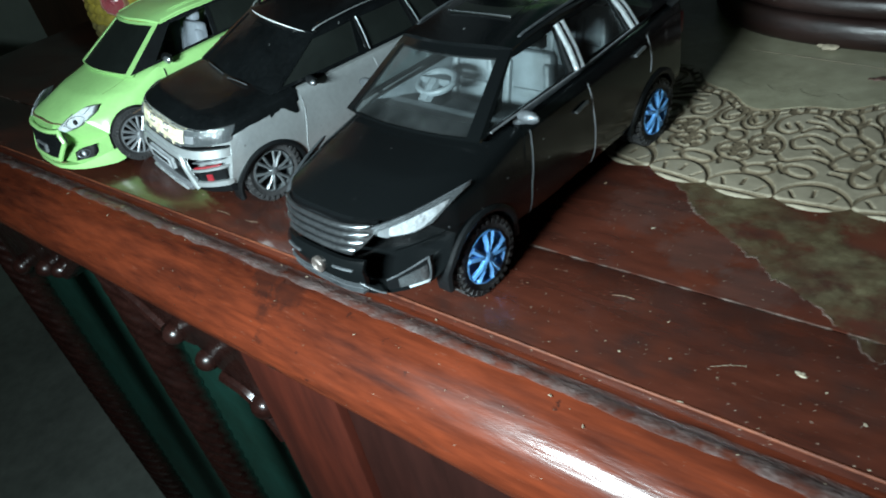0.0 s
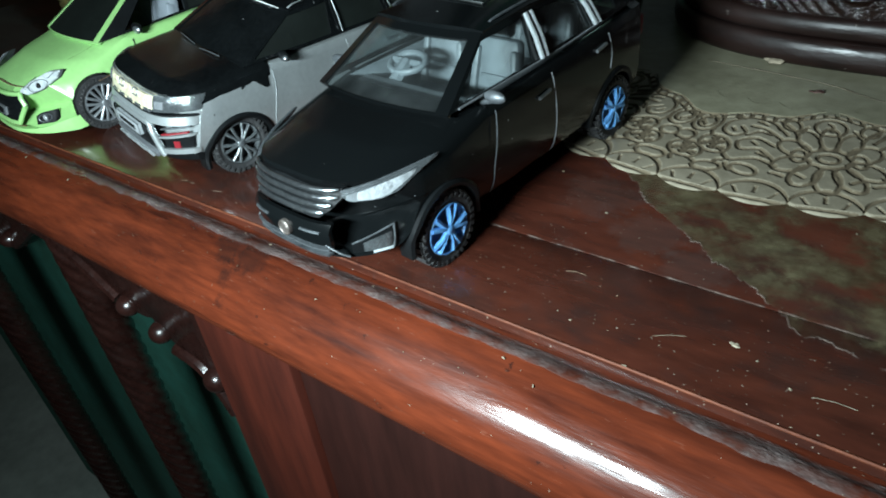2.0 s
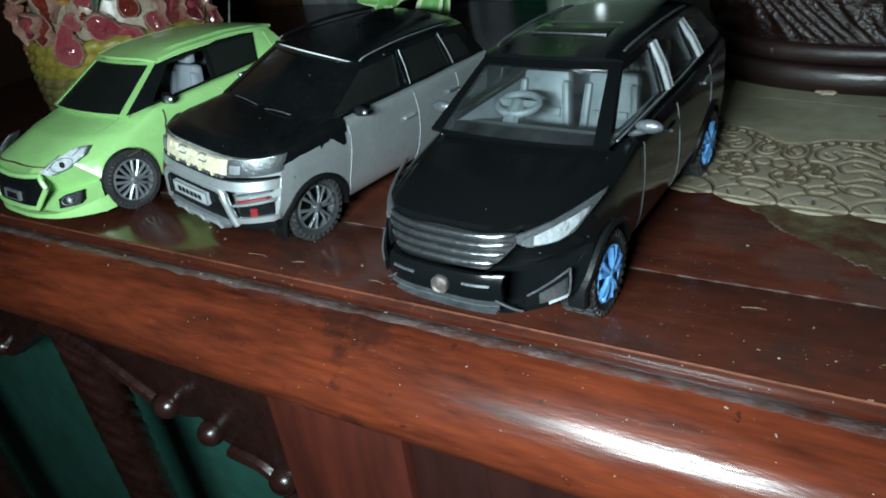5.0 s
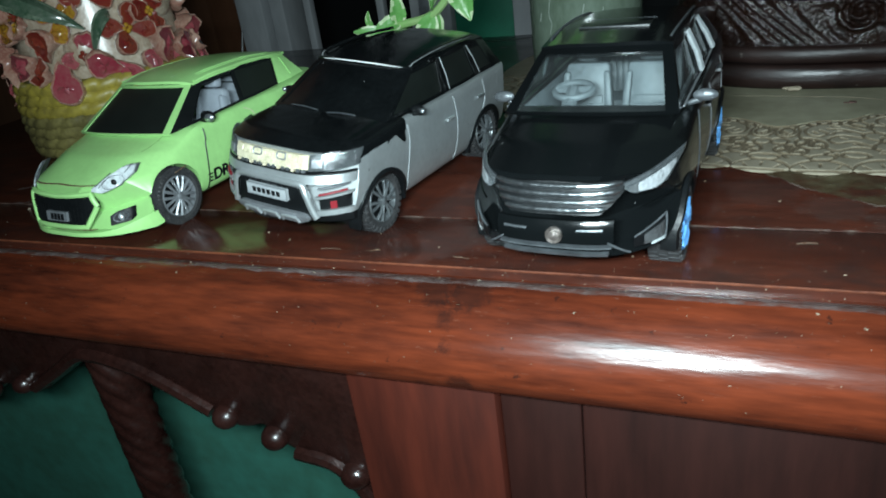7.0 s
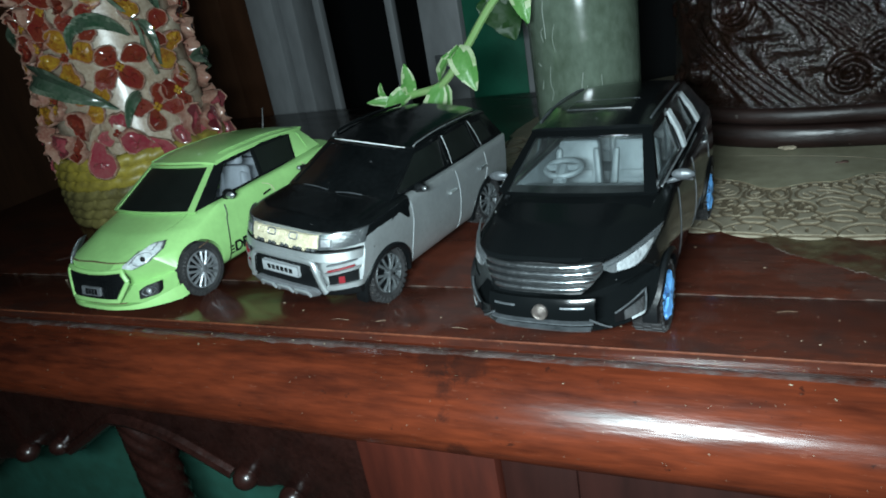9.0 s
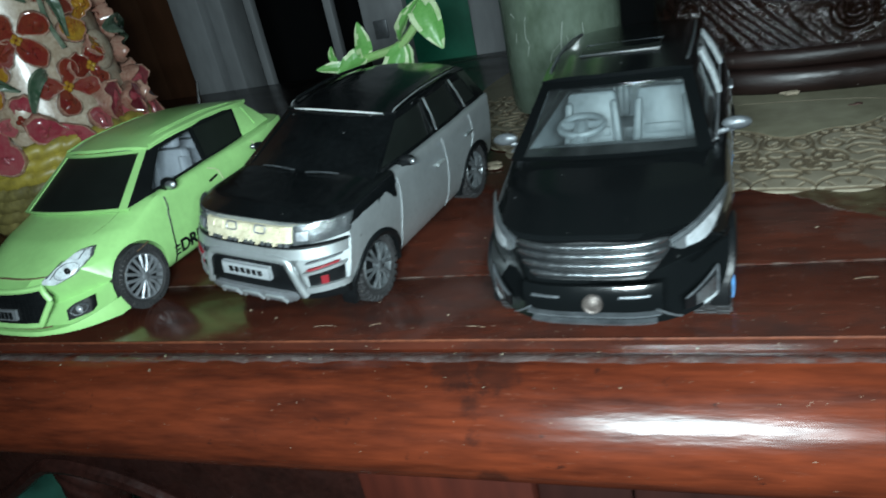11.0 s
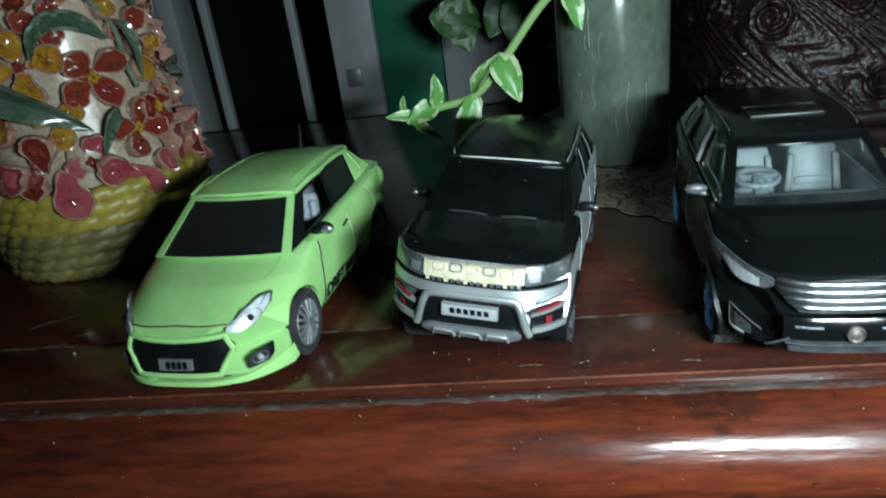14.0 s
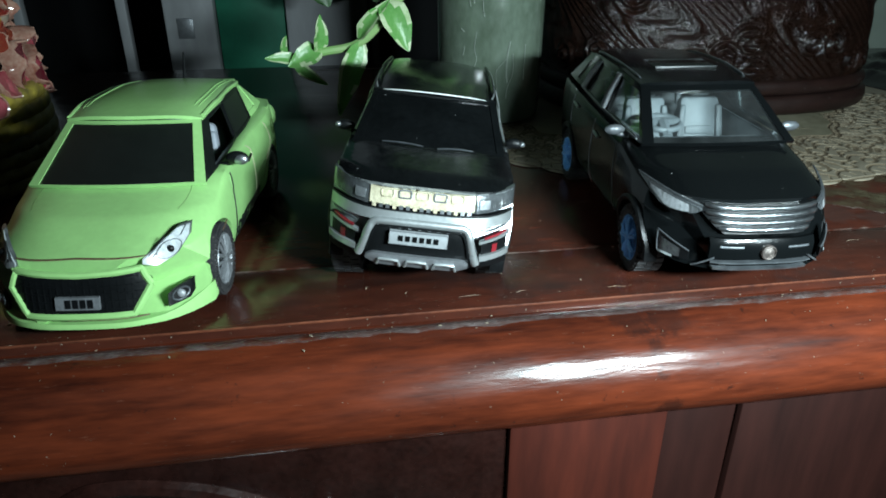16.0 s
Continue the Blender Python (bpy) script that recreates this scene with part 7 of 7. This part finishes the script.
    # round the back and up to the mouth
    for a in (-2.85, -2.6, 0.45, 0.85, 1.25):
        scatter(a, 0.050 + rng.uniform(-0.003, 0.004), rng.uniform(0.010, 0.012), GLAZE_PINK, GLAZE_RED, 3)
    for z, start in ((0.076, -2.7), (0.098, -2.85), (0.120, -2.6), (0.152, -2.7), (0.172, -2.8), (0.190, -2.6), (0.210, -2.8)):
        a = start
        while a < 1.6:
            if z > 0.15 or a < -1.85 or a > 0.35:
                mat = rng.choice((GLAZE_RED, GLAZE_AMBER))
                scatter(a, z + rng.uniform(-0.005, 0.005), rng.uniform(0.0085, 0.0105), mat, GLAZE_AMBER if mat is GLAZE_RED else GLAZE_RED, rng.choice((3, 4)))
            a += rng.uniform(0.50, 0.70)
    for a0, z0, a1, z1, w in ((-2.05, 0.100, -0.88, 0.0715, 0.022), (-1.10, 0.1200, -0.50, 0.1105, 0.012), (-0.50, 0.147, -0.02, 0.122, 0.018), (-0.60, 0.077, -0.86, 0.058, 0.009), (-0.36, 0.118, -0.25, 0.088, 0.008),
                              (0.30, 0.090, 0.95, 0.075, 0.015), (-2.9, 0.125, -2.2, 0.105, 0.015), (0.1, 0.135, 0.7, 0.120, 0.013), (-2.5, 0.150, -1.75, 0.142, 0.014), (-1.25, 0.160, -0.7, 0.168, 0.014), (-0.98, 0.118, -1.20, 0.106, 0.008)):
        blade(a0, z0, a1, z1, w)
    for k in range(12):
        a0, z0 = -2.8 + 4.2 * rng.random(), 0.15 + 0.06 * rng.random()
        blade(a0, z0, a0 + rng.choice((-1, 1)) * rng.uniform(0.25, 0.55), z0 + rng.uniform(-0.02, 0.02), rng.uniform(0.008, 0.013))
    vine = []
    for a0, z0 in ((-0.72, 0.142), (-0.62, 0.133), (-0.45, 0.1215), (-0.37, 0.1120), (-0.38, 0.1000), (-0.33, 0.086)):
        p, n = surface(a0, z0)
        vine.append(p + n * 0.006)
    part("vine", tube(bmesh.new(), spline(vine, 4), 0.0013, 8), GLAZE_PALE, root, "glazed green stem")
    for a0, z0, r in ((0.20, 0.0800, 0.0105), (-1.02, 0.060, 0.0085), (0.30, 0.110, 0.009)):
        p, n = surface(a0, z0)
        part("shell_petal", ball(bmesh.new(), p + n * 0.001, (r, r * 0.45, r * 1.05), 18, 12, Matrix.Rotation(a0 + math.pi / 2, 3, "Z")), CERAMIC, root, "cream glazed petal")


build_vase()

# ---- small things ----
def scrap(name, x, y, size, label, mat, seed, z=TOP, flat=0.3):
    rng = random.Random(seed)
    bm = bmesh.new()
    for k in range(4):
        bmesh.ops.create_icosphere(bm, subdivisions=2, radius=size * rng.uniform(0.4, 0.7), matrix=Matrix.Translation((rng.uniform(-1, 1) * size * 0.9, rng.uniform(-0.5, 0.5) * size, size * flat * 0.5)) @ Matrix.Diagonal((1.2, 0.8, flat, 1)))
    for v in bm.verts:
        v.co += Vector(noise.noise_vector(v.co * 900)) * size * 0.15
        v.co.z = max(v.co.z, 0.0)
    solid(name, bm, mat, label, "crumb", m=pose(x, y, z))


scrap("crumb", -0.014, 0.323, 0.0048, "beige crumb of plaster at the foot of the carving", CRUMB, 1, TOP + 0.0014, 0.45)
scrap("crumb", 0.026, 0.143, 0.0011, "small pale chip lying on the front board", CRUMB, 2)
scrap("crumb", 0.010, 0.297, 0.0022, "dark crumb lying on the plain mat", WOOD_DIRT, 4, TOP + 0.0013)
scrap("crumb", -0.149, 0.262, 0.0050, "pale torn scrap at the edge of the mat", CRUMB, 5, TOP + 0.0004)
rng = random.Random(11)
bm = bmesh.new()
for i in range(260):
    x, y = rng.uniform(-0.45, 0.16), 0.122 + 0.11 * rng.random() ** 1.6
    s = 0.00013 + 0.00030 * rng.random() ** 4
    z = TOP + 0.0002
    if rng.random() < 0.45:
        y = 0.1225 - 0.019 * rng.random() ** 1.5
        z = crest_z(y) + 0.0003
    bmesh.ops.create_cube(bm, size=1.0, matrix=Matrix.Translation((x, y, z + s * 0.3)) @ Matrix.Rotation(rng.random() * 3, 4, "Z") @ Matrix.Diagonal((s * rng.uniform(1, 3), s, s * 0.6, 1)))
solid("dust_specks", bm, CRUMB, "pale dust specks scattered over the wood", "dust", kind="stuff")
# scratches on the board
bm = bmesh.new()
for x, y, l, a in ((-0.176, 0.1305, 0.007, 0.05), (-0.158, 0.131, 0.004, 0.3), (-0.125, 0.129, 0.006, -0.1), (0.012, 0.138, 0.008, 0.5), (-0.02, 0.150, 0.006, 0.15), (-0.36, 0.17, 0.012, 0.4), (-0.34, 0.18, 0.010, 0.2), (0.05, 0.135, 0.009, 0.1)):
    tube(bm, [(x - l / 2 * math.cos(a), y - l / 2 * math.sin(a), TOP + 0.00035), (x, y + 0.0004, TOP + 0.0004), (x + l / 2 * math.cos(a), y + l / 2 * math.sin(a), TOP + 0.00030)], 0.00005, 5)
solid("loose_fibres", bm, CRUMB, "pale loose fibres lying on the desk", "fibre", kind="stuff")
# dry smears on the board
bm = bmesh.new()
for x, y, l, w, a in ((-0.384, 0.183, 0.022, 0.005, 0.5), (-0.371, 0.161, 0.012, 0.003, 0.2), (-0.393, 0.160, 0.010, 0.003, 0.3), (-0.245, 0.205, 0.010, 0.004, 0.7), (-0.110, 0.205, 0.008, 0.003, 0.4)):
    turn = Matrix.Translation((x, y, TOP + 0.0003)) @ Matrix.Rotation(a, 4, "Z")
    rows = []
    for i in range(25):
        u = i / 24 * 2 - 1
        half = w / 2 * math.sqrt(max(0.02, 1 - u * u)) * (0.7 + 0.6 * noise.noise((x * 90 + u * 3, y * 50, 0)))
        mid = w * 0.5 * noise.noise((u * 2.2, x * 70, 3))
        rows.append([turn @ Vector((u * l / 2, mid + half * v, 0.0)) for v in (-1, -0.4, 0.4, 1)])
    grid(bm, rows)
solid("dust_smear", bm, DUST_FILM, "faint grey dry smears wiped across the desk", "smear", kind="stuff")
# crumpled bag
bm = bmesh.new()
bmesh.ops.create_grid(bm, x_segments=60, y_segments=44, size=0.5, matrix=Matrix.Diagonal((0.16, 0.11, 1, 1)))
for v in bm.verts:
    p = v.co * 40
    e = max(0.0, 1 - (v.co.x / 0.08) ** 4) * max(0.0, 1 - (v.co.y / 0.055) ** 4)
    v.co.z = 0.0015 + e * (0.006 + 0.010 * abs(noise.noise(p)) + 0.005 * abs(noise.noise(p * 2.3)))
low = bmesh.ops.extrude_face_region(bm, geom=bm.faces[:])
for v in low["geom"]:
    if isinstance(v, bmesh.types.BMVert):
        v.co.z = max(0.0, v.co.z - 0.0008)
solid("plastic_bag", bm, BAG, "crumpled dark plastic bag lying flat on the desk", "bag", m=pose(0.245, 0.425, TOP + 0.0002, rz=14))
